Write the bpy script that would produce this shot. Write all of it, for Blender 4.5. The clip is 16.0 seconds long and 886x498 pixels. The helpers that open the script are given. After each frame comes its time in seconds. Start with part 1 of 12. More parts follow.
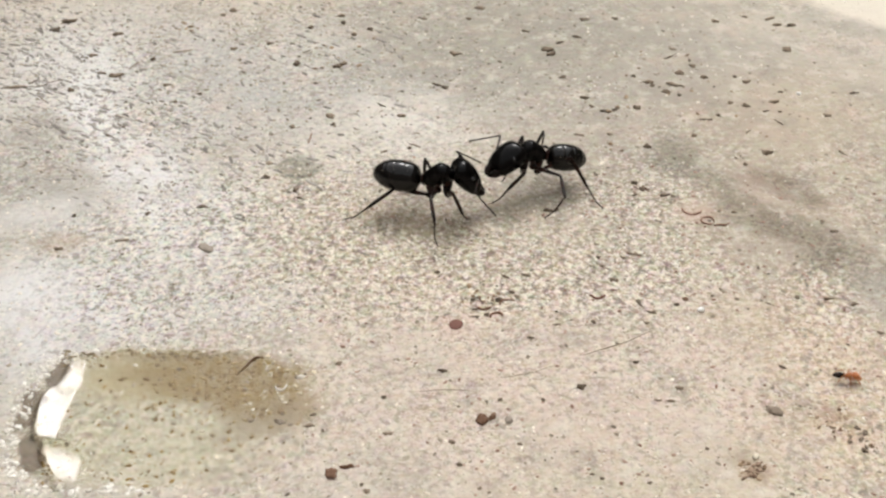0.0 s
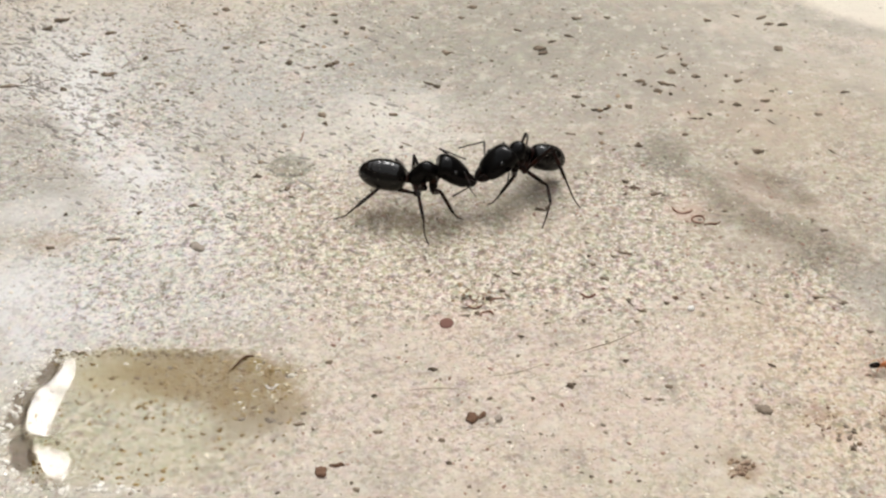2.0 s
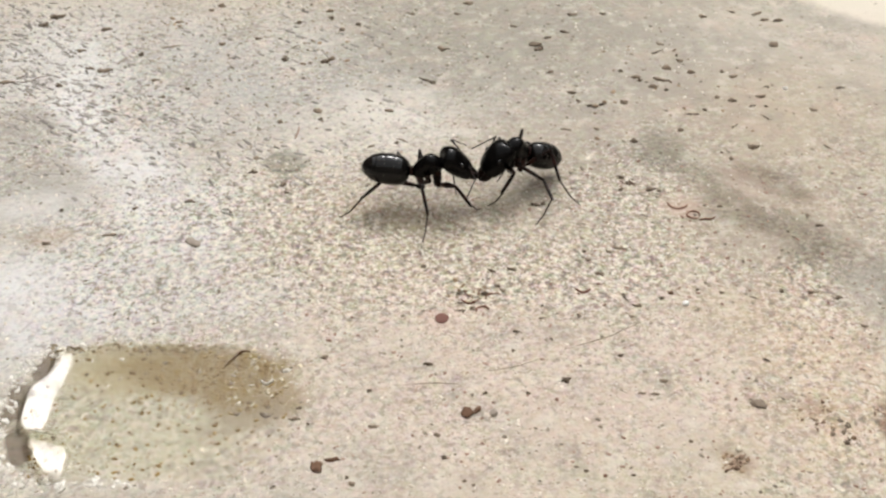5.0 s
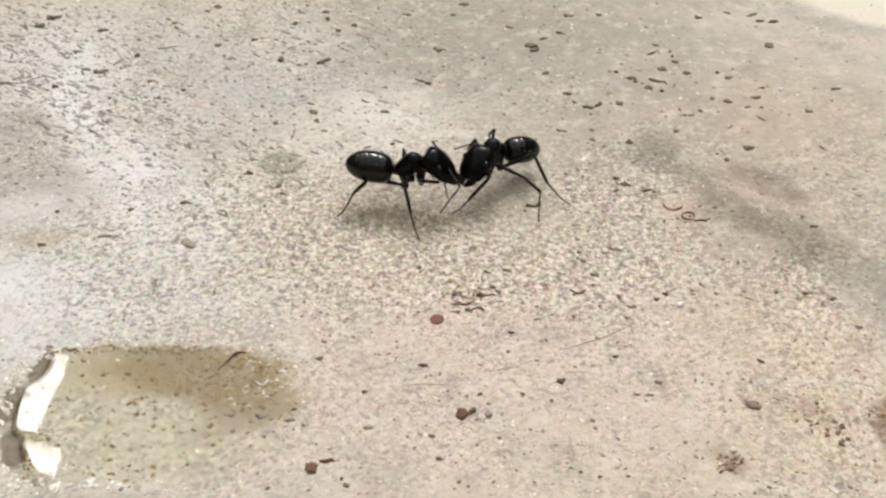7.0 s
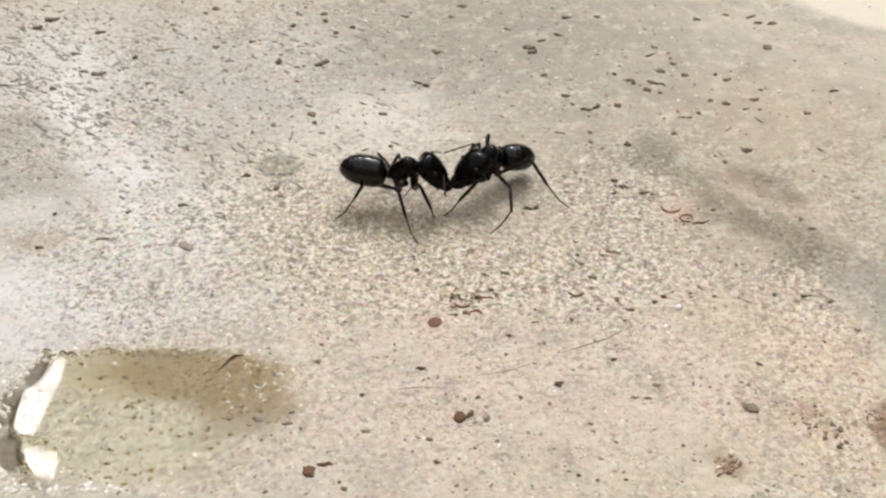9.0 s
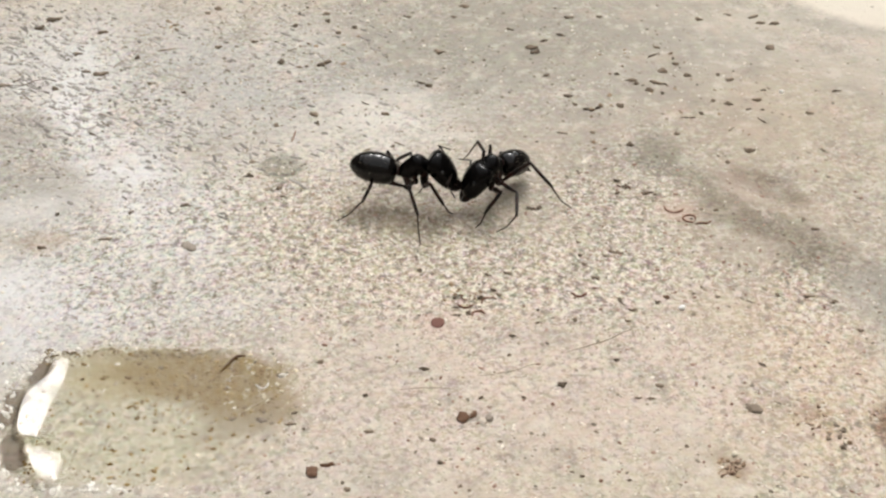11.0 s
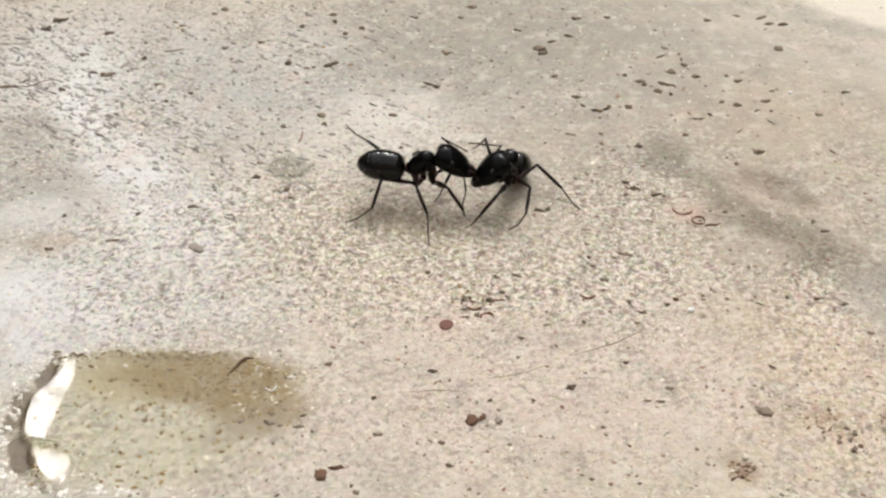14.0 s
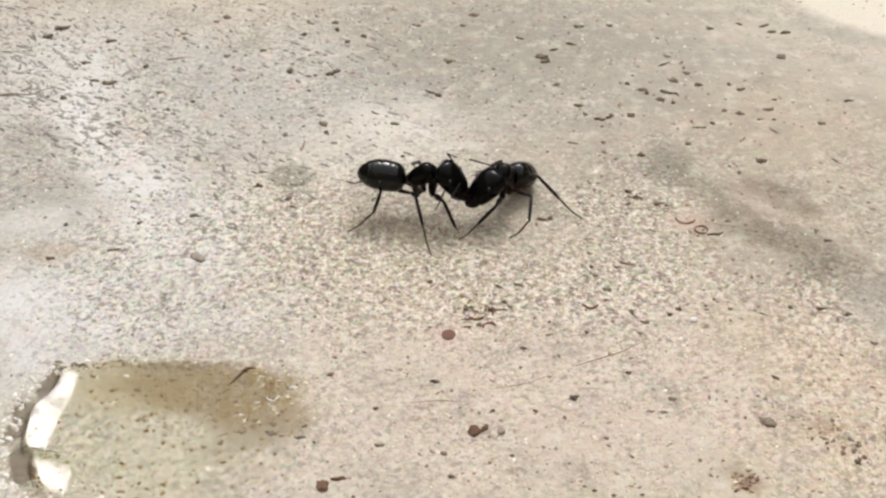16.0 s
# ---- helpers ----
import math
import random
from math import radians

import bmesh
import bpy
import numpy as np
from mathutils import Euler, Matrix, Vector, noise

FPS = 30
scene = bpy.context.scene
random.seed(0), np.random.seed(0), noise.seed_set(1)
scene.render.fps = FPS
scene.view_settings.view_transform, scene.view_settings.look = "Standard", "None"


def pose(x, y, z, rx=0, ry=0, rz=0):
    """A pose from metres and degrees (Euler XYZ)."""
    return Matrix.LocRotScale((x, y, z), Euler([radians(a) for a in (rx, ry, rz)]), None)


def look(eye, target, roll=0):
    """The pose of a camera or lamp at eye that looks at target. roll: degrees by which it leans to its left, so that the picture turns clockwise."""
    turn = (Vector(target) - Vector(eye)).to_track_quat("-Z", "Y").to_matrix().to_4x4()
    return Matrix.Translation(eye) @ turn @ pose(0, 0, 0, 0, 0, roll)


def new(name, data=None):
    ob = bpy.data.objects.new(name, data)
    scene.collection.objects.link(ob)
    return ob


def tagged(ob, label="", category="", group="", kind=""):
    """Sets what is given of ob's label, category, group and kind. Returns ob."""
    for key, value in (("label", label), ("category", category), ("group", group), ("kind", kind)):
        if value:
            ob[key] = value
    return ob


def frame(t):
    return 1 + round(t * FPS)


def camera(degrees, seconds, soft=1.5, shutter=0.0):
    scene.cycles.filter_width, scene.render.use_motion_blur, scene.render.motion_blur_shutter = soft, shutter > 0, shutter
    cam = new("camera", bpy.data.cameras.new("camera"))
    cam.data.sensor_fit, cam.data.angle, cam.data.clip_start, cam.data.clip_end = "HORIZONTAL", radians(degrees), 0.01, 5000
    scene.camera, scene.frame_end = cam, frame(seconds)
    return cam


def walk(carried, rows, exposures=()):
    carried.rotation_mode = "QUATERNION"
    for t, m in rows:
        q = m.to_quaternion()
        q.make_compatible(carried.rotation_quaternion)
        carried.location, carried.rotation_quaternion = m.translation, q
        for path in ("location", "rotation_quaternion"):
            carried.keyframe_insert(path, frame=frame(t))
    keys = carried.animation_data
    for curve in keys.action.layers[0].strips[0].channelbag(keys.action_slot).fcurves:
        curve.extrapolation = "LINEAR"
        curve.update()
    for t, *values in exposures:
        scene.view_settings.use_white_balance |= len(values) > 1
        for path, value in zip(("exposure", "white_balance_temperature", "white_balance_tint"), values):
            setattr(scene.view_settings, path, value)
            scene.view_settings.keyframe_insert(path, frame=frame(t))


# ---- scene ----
MM = 0.001


def mm(x, y, z, rx=0, ry=0, rz=0):
    """A pose from millimetres and degrees."""
    return pose(x * MM, y * MM, z * MM, rx, ry, rz)


# ---- camera ----
cam = camera(36.0, 16.0, soft=2.5)
PATH = [
    (0, pose(-0.000000, -0.090470, 0.068174, 53.000, 0.000, 0.000)),
    (0.5, pose(0.000232, -0.090614, 0.068096, 53.039, -0.046, -0.077)),
    (1, pose(0.000463, -0.090724, 0.068184, 52.937, -0.024, -0.083)),
    (1.5, pose(0.000447, -0.090674, 0.068243, 52.929, -0.043, -0.084)),
    (2, pose(0.000512, -0.090632, 0.068328, 52.941, -0.060, -0.103)),
    (2.5, pose(0.000672, -0.090759, 0.068258, 52.963, -0.037, -0.105)),
    (3, pose(0.000631, -0.090796, 0.068278, 52.891, -0.017, -0.114)),
    (3.5, pose(0.000558, -0.090920, 0.068145, 52.929, 0.006, -0.178)),
    (4, pose(0.000588, -0.090890, 0.068141, 52.916, -0.027, -0.199)),
    (6.5, pose(0.000954, -0.090894, 0.068444, 52.793, -0.121, -0.174)),
    (7, pose(0.000967, -0.090913, 0.068428, 52.839, -0.116, -0.259)),
    (7.5, pose(0.000921, -0.090816, 0.068479, 52.834, -0.130, -0.222)),
    (8, pose(0.000888, -0.090774, 0.068460, 52.842, -0.117, -0.287)),
    (8.5, pose(0.000949, -0.090777, 0.068524, 52.888, -0.114, -0.263)),
    (9, pose(0.001068, -0.090712, 0.068515, 52.853, -0.122, -0.298)),
    (11.5, pose(0.000858, -0.090566, 0.068517, 52.829, -0.114, -0.262)),
    (12, pose(0.000911, -0.090418, 0.068637, 52.814, -0.135, -0.207)),
    (12.5, pose(0.000875, -0.090450, 0.068614, 52.824, -0.165, -0.225)),
    (13, pose(0.000666, -0.090396, 0.068503, 52.853, -0.141, -0.169)),
    (13.5, pose(0.000613, -0.090359, 0.068435, 52.862, -0.074, -0.151)),
    (14, pose(0.000463, -0.090235, 0.068390, 52.842, -0.073, -0.140)),
    (14.5, pose(0.000314, -0.089986, 0.068417, 52.839, -0.073, -0.058)),
    (15, pose(0.000291, -0.089995, 0.068489, 52.881, -0.058, -0.080)),
    (15.5, pose(0.000302, -0.089798, 0.068541, 52.963, -0.082, 0.009)),
    (16, pose(0.000407, -0.089785, 0.068561, 53.029, -0.054, -0.076)),
]
walk(cam, PATH)

# ---- light: a hazy sky and a veiled sun beyond the ants ----
SUN_ELEVATION, SUN_AZIMUTH = radians(47), radians(10)   # azimuth from +y towards +x
world = bpy.data.worlds.new("hazy_sky")
scene.world = world
world.use_nodes = True
sky = world.node_tree.nodes.new("ShaderNodeTexSky")
sky.sky_type = "NISHITA"
sky.sun_disc = False
sky.sun_elevation, sky.sun_rotation = SUN_ELEVATION, SUN_AZIMUTH
sky.air_density, sky.dust_density, sky.ozone_density = 1.0, 1.5, 1.0
back = world.node_tree.nodes["Background"]
back.inputs["Strength"].default_value = 0.17
veil = world.node_tree.nodes.new("ShaderNodeHueSaturation")   # thin cloud greys the blue
veil.inputs["Saturation"].default_value = 0.0
world.node_tree.links.new(sky.outputs[0], veil.inputs["Color"])
world.node_tree.links.new(veil.outputs[0], back.inputs["Color"])
sun_dir = Vector((math.sin(SUN_AZIMUTH) * math.cos(SUN_ELEVATION), math.cos(SUN_AZIMUTH) * math.cos(SUN_ELEVATION), math.sin(SUN_ELEVATION)))
sun_data = bpy.data.lights.new("sun", "SUN")
sun_data.energy, sun_data.angle, sun_data.color = 0.48, radians(13), (1.0, 0.965, 0.925)
sun = new("sun", sun_data)
sun.matrix_world = look(sun_dir, (0, 0, 0))
scene.view_settings.exposure = 1.31


# ---- materials ----
class Nodes:
    """Short hand for building one node material."""

    def __init__(self, name):
        self.mat = bpy.data.materials.new(name)
        self.mat.use_nodes = True
        self.tree = self.mat.node_tree
        self.bsdf = self.tree.nodes["Principled BSDF"]

    def add(self, kind, **inputs):
        node = self.tree.nodes.new(kind)
        for key, value in inputs.items():
            self.put(node, key.replace("_", " "), value)
        return node

    def put(self, node, key, value):
        socket = node.inputs[int(key)] if key.isdigit() else node.inputs[key]
        if isinstance(value, bpy.types.NodeSocket):
            self.tree.links.new(value, socket)
        else:
            socket.default_value = value

    def math(self, op, a, b=0.0, c=0.0, clamp=False):
        node = self.tree.nodes.new("ShaderNodeMath")
        node.operation, node.use_clamp = op, clamp
        for i, v in enumerate((a, b, c)):
            self.put(node, str(i), v)
        return node.outputs[0]

    def coords(self):
        """Object space in millimetres."""
        tc = self.tree.nodes.new("ShaderNodeTexCoord")
        m = self.tree.nodes.new("ShaderNodeVectorMath")
        m.operation = "SCALE"
        self.tree.links.new(tc.outputs["Object"], m.inputs[0])
        m.inputs["Scale"].default_value = 1000.0
        return m.outputs[0]

    def noise(self, vec, scale, detail=3.0, rough=0.55, distort=0.0):
        n = self.add("ShaderNodeTexNoise", Vector=vec, Scale=scale, Detail=detail, Roughness=rough, Distortion=distort)
        return n.outputs["Fac"]

    def ramp(self, fac, lo, hi, a=0.0, b=1.0):
        n = self.tree.nodes.new("ShaderNodeMapRange")
        n.interpolation_type = "SMOOTHSTEP"
        for key, v in (("Value", fac), ("From Min", lo), ("From Max", hi), ("To Min", a), ("To Max", b)):
            self.put(n, key, v)
        return n.outputs[0]

    def mix(self, fac, a, b, blend="MIX"):
        n = self.tree.nodes.new("ShaderNodeMix")
        n.data_type, n.blend_type = "RGBA", blend
        self.put(n, "0", fac)
        for i, v in ((6, a), (7, b)):
            self.put(n, str(i), v if isinstance(v, bpy.types.NodeSocket) else (*v, 1.0))
        return n.outputs[2]

    def bump(self, height, strength, distance):
        n = self.add("ShaderNodeBump", Height=height, Strength=strength, Distance=distance)
        return n.outputs[0]

    def done(self, **inputs):
        for key, value in inputs.items():
            v = (*value, 1.0) if isinstance(value, tuple) and len(value) == 3 else value
            self.put(self.bsdf, key.replace("_", " "), v)
        return self.mat


def patch_mask(n, vec, cx, cy, rx, ry, turn, soft):
    """A soft-edged oval stain, 1 inside, at a place of the ground in millimetres."""
    m = n.add("ShaderNodeMapping", Vector=vec)
    m.vector_type = "TEXTURE"
    m.inputs["Location"].default_value = (cx, cy, 0)
    m.inputs["Rotation"].default_value = (0, 0, radians(turn))
    m.inputs["Scale"].default_value = (rx, ry, 1000)
    ln = n.tree.nodes.new("ShaderNodeVectorMath")
    ln.operation = "LENGTH"
    n.tree.links.new(m.outputs[0], ln.inputs[0])
    return n.ramp(ln.outputs["Value"], 1.0 + soft, 1.0 - soft)


# broad tones of the slab, under its grain: centre, radii, turn, softness, colour, strength (millimetres, degrees)
TONES = []
TONES += [
    (-32.0, 10.0, 15.0, 30.0, 10, 0.6, (0.505, 0.495, 0.465), 0.75),      # cool western part
    (-14.0, 29.0, 19.0, 10.0, -8, 0.7, (0.42, 0.41, 0.38), 0.85),    # grey-green cast
    (8.0, 37.0, 22.0, 14.0, 0, 0.7, (0.285, 0.262, 0.215), 0.85),
    (35.0, 42.0, 7.0, 6.0, -30, 0.7, (0.48, 0.43, 0.345), 0.75),
    (22.0, 26.0, 9.0, 6.0, 0, 0.8, (0.36, 0.32, 0.265), 0.75),
    (-37.5, 31.0, 5.5, 8.0, 15, 0.7, (0.60, 0.59, 0.56), 0.8),     # chalky bloom
    (-21.0, 4.0, 4.0, 7.5, 30, 0.7, (0.58, 0.565, 0.535), 0.7),
]
TONES += [
    (-30.5, -8.5, 6.0, 6.0, 20, 0.6, (0.60, 0.59, 0.575), 0.85),
    (-16.0, -7.0, 6.0, 4.0, 0, 0.8, (0.56, 0.545, 0.52), 0.5),
    (-4.5, 20.0, 5.5, 5.5, 0, 0.6, (0.64, 0.60, 0.535), 0.8),
    (-8.5, 16.5, 6.0, 4.0, 20, 0.7, (0.58, 0.54, 0.47), 0.6),
    (-37.0, 25.5, 7.0, 2.6, -57, 0.6, (0.66, 0.65, 0.625), 0.7),        # chalky band
    (-31.6, 18.6, 7.0, 2.9, -57, 0.6, (0.68, 0.665, 0.645), 0.8),
    (-27.2, 11.6, 7.0, 3.0, -57, 0.6, (0.68, 0.66, 0.64), 0.8),
    (-23.4, 4.6, 6.5, 2.8, -57, 0.7, (0.64, 0.62, 0.595), 0.7),
    (-38.5, 13.5, 6.8, 6.0, -57, 0.4, (0.355, 0.34, 0.295), 0.88),      # dull worn area
    (-36.5, 4.5, 5.5, 3.6, 0, 0.6, (0.43, 0.41, 0.37), 0.75),
    (-40.0, 1.0, 5.0, 6.0, 0, 0.6, (0.40, 0.36, 0.30), 0.6),
    (36.0, 19.0, 9.0, 11.0, 0, 0.7, (0.41, 0.34, 0.25), 0.8),        # sandy tone
    (26.0, 19.0, 6.0, 5.0, 0, 0.8, (0.37, 0.305, 0.235), 0.75),
]
TONES += [
    (28.0, 4.0, 12.0, 9.0, -20, 0.8, (0.345, 0.28, 0.205), 0.75),
    (13.0, 14.0, 9.0, 6.0, 0, 0.8, (0.33, 0.285, 0.225), 0.7),
    (1.0, -2.0, 14.0, 6.0, 0, 0.8, (0.45, 0.375, 0.275), 0.75),
    (3.0, 5.0, 14.0, 4.5, 0, 0.8, (0.42, 0.355, 0.265), 0.7),
    (12.0, -18.0, 24.0, 11.0, 0, 0.8, (0.545, 0.44, 0.355), 0.75),
    (29.0, -18.0, 6.0, 12.0, 0, 0.7, (0.54, 0.415, 0.29), 0.65),
    (18.0, -27.0, 12.0, 4.0, 0, 0.8, (0.50, 0.43, 0.32), 0.6),
    (-14.0, 34.0, 4.5, 6.0, 0, 0.8, (0.56, 0.53, 0.47), 0.5),
]
# where granules stand out: centre, radii, strength
GRAINY = [
    (1.0, -3.0, 15.0, 7.0, 0.65), (17.0, 8.0, 6.0, 6.0, 0.6), (-22.0, -3.0, 11.0, 11.0, 0.45), (-9.0, 8.0, 12.0, 8.0, 0.4),
    (24.0, -5.0, 12.0, 6.0, 0.4), (-34.0, 25.0, 9.0, 13.0, 0.35), (30.0, -18.0, 8.0, 10.0, 0.2),
    (-19.0, -19.5, 10.0, 7.5, 0.15), (5.0, -20.0, 16.0, 7.0, 0.2),
    (30.0, 32.0, 17.0, 15.0, -0.25), (5.0, 36.0, 14.0, 9.0, -0.15), (12.0, -24.0, 12.0, 5.0, -0.2),      # smooth
]
# stains that lie over the grain, and the ants' shadow tint painted among them
MARKS = [
    (-13.1, 12.2, 2.05, 1.85, 0, 0.18, (0.205, 0.185, 0.14), 1.0),      # oval damp mark
    (21.0, 14.0, 2.7, 3.2, 10, 0.45, (0.215, 0.192, 0.145), 0.8),     # greenish patch
    (24.6, 9.0, 2.0, 3.4, 40, 0.45, (0.25, 0.215, 0.165), 0.6),       # grey damp trail
    (27.0, 4.6, 4.0, 2.2, -40, 0.45, (0.25, 0.215, 0.165), 0.62),
    (30.0, 1.7, 4.8, 2.8, -42, 0.45, (0.23, 0.196, 0.15), 0.66),
    (33.4, -2.0, 4.4, 2.9, -40, 0.5, (0.24, 0.206, 0.158), 0.66),
    (36.6, -6.0, 3.4, 4.0, -30, 0.6, (0.30, 0.275, 0.235), 0.8),
    (40.0, -9.0, 4.0, 4.0, -30, 0.5, (0.285, 0.27, 0.235), 0.8),
]
MARKS += [
    (30.3, 9.2, 4.0, 1.7, -48, 0.28, (0.215, 0.175, 0.13), 0.8),
    (28.0, 9.4, 2.6, 1.0, -40, 0.4, (0.33, 0.25, 0.20), 0.7),
    (27.0, -0.6, 3.2, 1.8, 0, 0.6, (0.40, 0.34, 0.275), 0.6),
    (-33.0, 9.5, 2.6, 3.2, 30, 0.5, (0.36, 0.33, 0.285), 0.6),
    (-37.5, 18.0, 3.0, 3.0, 0, 0.6, (0.37, 0.34, 0.30), 0.5),
    (44.0, 38.4, 5.5, 1.6, -12, 0.5, (0.34, 0.305, 0.255), 0.5),
    (39.5, 41.5, 1.8, 1.8, -35, 0.5, (0.35, 0.32, 0.275), 0.45),
    (-32.0, 1.0, 2.0, 1.3, 0, 0.6, (0.36, 0.25, 0.17), 0.55),         # rusty marks
]
MARKS += [
    (21.1, -25.0, 0.9, 1.4, 20, 0.8, (0.24, 0.15, 0.085), 0.65),
    (-20.5, -13.2, 4.6, 0.35, 0, 0.6, (0.20, 0.15, 0.085), 0.7),      # grimy upper rim of the puddle
    (28.0, -20.3, 1.6, 1.5, 0, 0.8, (0.27, 0.19, 0.125), 0.55),
    (33.4, -21.3, 1.1, 2.6, -8, 0.6, (0.15, 0.085, 0.045), 0.85),
    (1.2, -9.8, 2.0, 1.4, 0, 0.6, (0.56, 0.41, 0.33), 0.5),
    (21.8, 5.4, 1.9, 1.5, 0, 0.6, (0.50, 0.36, 0.29), 0.6),
    (24.0, -8.5, 4.0, 3.0, 0, 0.8, (0.50, 0.40, 0.28), 0.4),
]
MARKS += [
    (2.0, 17.2, 2.4, 0.7, 4, 0.6, (0.64, 0.60, 0.53), 0.6),           # pale smear
    (14.0, 11.0, 3.4, 1.6, -10, 0.7, (0.36, 0.32, 0.25), 0.45),
    (28.9, 5.3, 1.5, 0.13, -56, 0.5, (0.52, 0.44, 0.37), 0.8),        # pale scratches across the damp trail
    (29.9, 4.4, 1.7, 0.12, -58, 0.5, (0.52, 0.44, 0.37), 0.8),
    (27.2, 1.2, 1.0, 0.11, -58, 0.5, (0.50, 0.43, 0.36), 0.7),
    (24.8, 2.0, 2.2, 0.14, -38, 0.5, (0.52, 0.45, 0.37), 0.6),
    (27.6, 8.0, 2.6, 0.5, -42, 0.5, (0.50, 0.39, 0.32), 0.6),
]
MARKS += [
    (-3.4, 4.2, 3.8, 1.7, -20, 0.7, (0.36, 0.285, 0.19), 0.45),         # brown of the ants' shadow, put into the slab's colour (two rows)
    (-0.2, 2.0, 4.0, 1.6, -14, 0.8, (0.29, 0.25, 0.185), 0.3),
    (-35.0, 5.0, 4.6, 1.9, 20, 0.7, (0.62, 0.605, 0.58), 0.5),         # chalk that lies over the grain
    (-33.5, -5.5, 3.4, 3.6, 10, 0.7, (0.66, 0.65, 0.635), 0.55),
    (-36.0, 29.0, 4.0, 4.5, 20, 0.8, (0.66, 0.65, 0.62), 0.45),
]


def concrete_material():
    n = Nodes("stained_concrete")
    p = n.coords()

    def shaken(noise_colour, reach):
        w = n.tree.nodes.new("ShaderNodeVectorMath")
        w.operation = "MULTIPLY_ADD"
        n.tree.links.new(noise_colour, w.inputs[0])
        w.inputs[1].default_value = (reach, reach, 0)
        q = n.tree.nodes.new("ShaderNodeVectorMath")
        q.operation = "SUBTRACT"
        n.tree.links.new(p, q.inputs[0])
        q.inputs[1].default_value = (reach / 2, reach / 2, 0)
        n.tree.links.new(q.outputs[0], w.inputs[2])
        return w.outputs[0]

    warp = n.add("ShaderNodeTexNoise", Vector=p, Scale=0.35, Detail=5.0, Roughness=0.65)
    fray = n.add("ShaderNodeTexNoise", Vector=p, Scale=1.7, Detail=4.0, Roughness=0.7)
    both = n.tree.nodes.new("ShaderNodeMix")
    both.data_type = "RGBA"
    both.inputs[0].default_value = 0.3
    n.tree.links.new(warp.outputs["Color"], both.inputs[6])
    n.tree.links.new(fray.outputs["Color"], both.inputs[7])
    ragged = shaken(both.outputs[2], 3.4)
    col = n.mix(n.ramp(n.noise(p, 0.07, 4), 0.35, 0.65), (0.455, 0.41, 0.345), (0.515, 0.45, 0.365))
    broad = n.tree.nodes.new("ShaderNodeAttribute")
    broad.attribute_name = "tone"
    col = n.mix(broad.outputs["Alpha"], col, broad.outputs["Color"])
    # cloudy mottling at two sizes
    cloud = n.noise(p, 0.22, 5, 0.65)
    col = n.mix(n.ramp(cloud, 0.45, 0.70, 0.0, 0.62), col, (0.31, 0.275, 0.23))
    col = n.mix(n.ramp(n.noise(p, 0.5, 4, 0.6), 0.50, 0.70, 0.0, 0.48), col, (0.64, 0.59, 0.51))
    tint = n.noise(p, 0.3, 3)
    col = n.mix(n.ramp(tint, 0.50, 0.72, 0.0, 0.34), col, (0.53, 0.40, 0.32))
    col = n.mix(n.ramp(n.noise(p, 0.4, 2), 0.55, 0.72, 0.0, 0.28), col, (0.42, 0.42, 0.29))
    # the puddle's hollow: yellowish wet ground, brown silt, a dark wet rim
    wet = patch_mask(n, ragged, -20.8, -19.6, 9.0, 6.6, 0, 0.3)
    col = n.mix(n.math("MULTIPLY", wet, 0.75), col, (0.41, 0.385, 0.28))
    # granules: pale ones and dark ones, stronger in some areas than others
    coarse = n.tree.nodes.new("ShaderNodeAttribute")
    coarse.attribute_name = "coarseness"
    zone = n.math("ADD", n.ramp(n.noise(p, 0.09, 3), 0.38, 0.66, 0.2, 0.48), coarse.outputs["Fac"])
    zone = n.math("MINIMUM", n.math("MAXIMUM", zone, 0.04), 1.0)
    grain = n.math("ADD", n.math("MULTIPLY", n.noise(p, 1.9, 3, 0.65, 0.5), 0.72), n.math("MULTIPLY", n.noise(p, 4.2, 2, 0.6), 0.28))
    fleck = n.math("ADD", n.math("MULTIPLY", n.noise(p, 1.6, 2, 0.6, 0.4), 0.75), n.math("MULTIPLY", n.noise(p, 0.35, 2), 0.25))
    pits = n.ramp(fleck, 0.562, 0.605)
    col = n.mix(n.math("MULTIPLY", n.ramp(grain, 0.515, 0.58, 0.0, 0.85), zone), col, (0.74, 0.68, 0.585))
    col = n.mix(n.math("MULTIPLY", n.ramp(grain, 0.475, 0.41, 0.0, 0.85), zone), col, (0.21, 0.165, 0.122))
    col = n.mix(n.math("MULTIPLY", pits, n.math("ADD", n.math("MULTIPLY", zone, 0.62), 0.14)), col, (0.17, 0.14, 0.11))
    speck = n.add("ShaderNodeTexNoise", Vector=p, Scale=1.5, Detail=2.0, Roughness=0.6)
    vivid = n.add("ShaderNodeHueSaturation", Color=speck.outputs["Color"], Saturation=1.6, Value=1.0)
    col = n.mix(n.math("ADD", n.math("MULTIPLY", zone, 0.2), 0.06), col, vivid.outputs[0], "SOFT_LIGHT")
    patchy = n.ramp(n.noise(p, 0.55, 6, 0.8), 0.36, 0.62, 1.05, 0.6)
    for cx, cy, rx, ry, turn, soft, c, k in MARKS:
        fac = n.math("MULTIPLY", n.math("MULTIPLY", patch_mask(n, ragged, cx, cy, rx, ry, turn, soft), patchy), k)
        if max(c) < 0.3:      # dark marks, damp or painted shade alike, darken the stone and leave its grain
            col = n.mix(fac, col, tuple(v / w for v, w in zip(c, (0.43, 0.375, 0.305))), "MULTIPLY")
        else:
            col = n.mix(fac, col, c)
    col = n.mix(n.math("MULTIPLY", patch_mask(n, ragged, -22.5, -15.6, 5.0, 2.4, -6, 0.6), 0.7), col, (0.37, 0.30, 0.15))
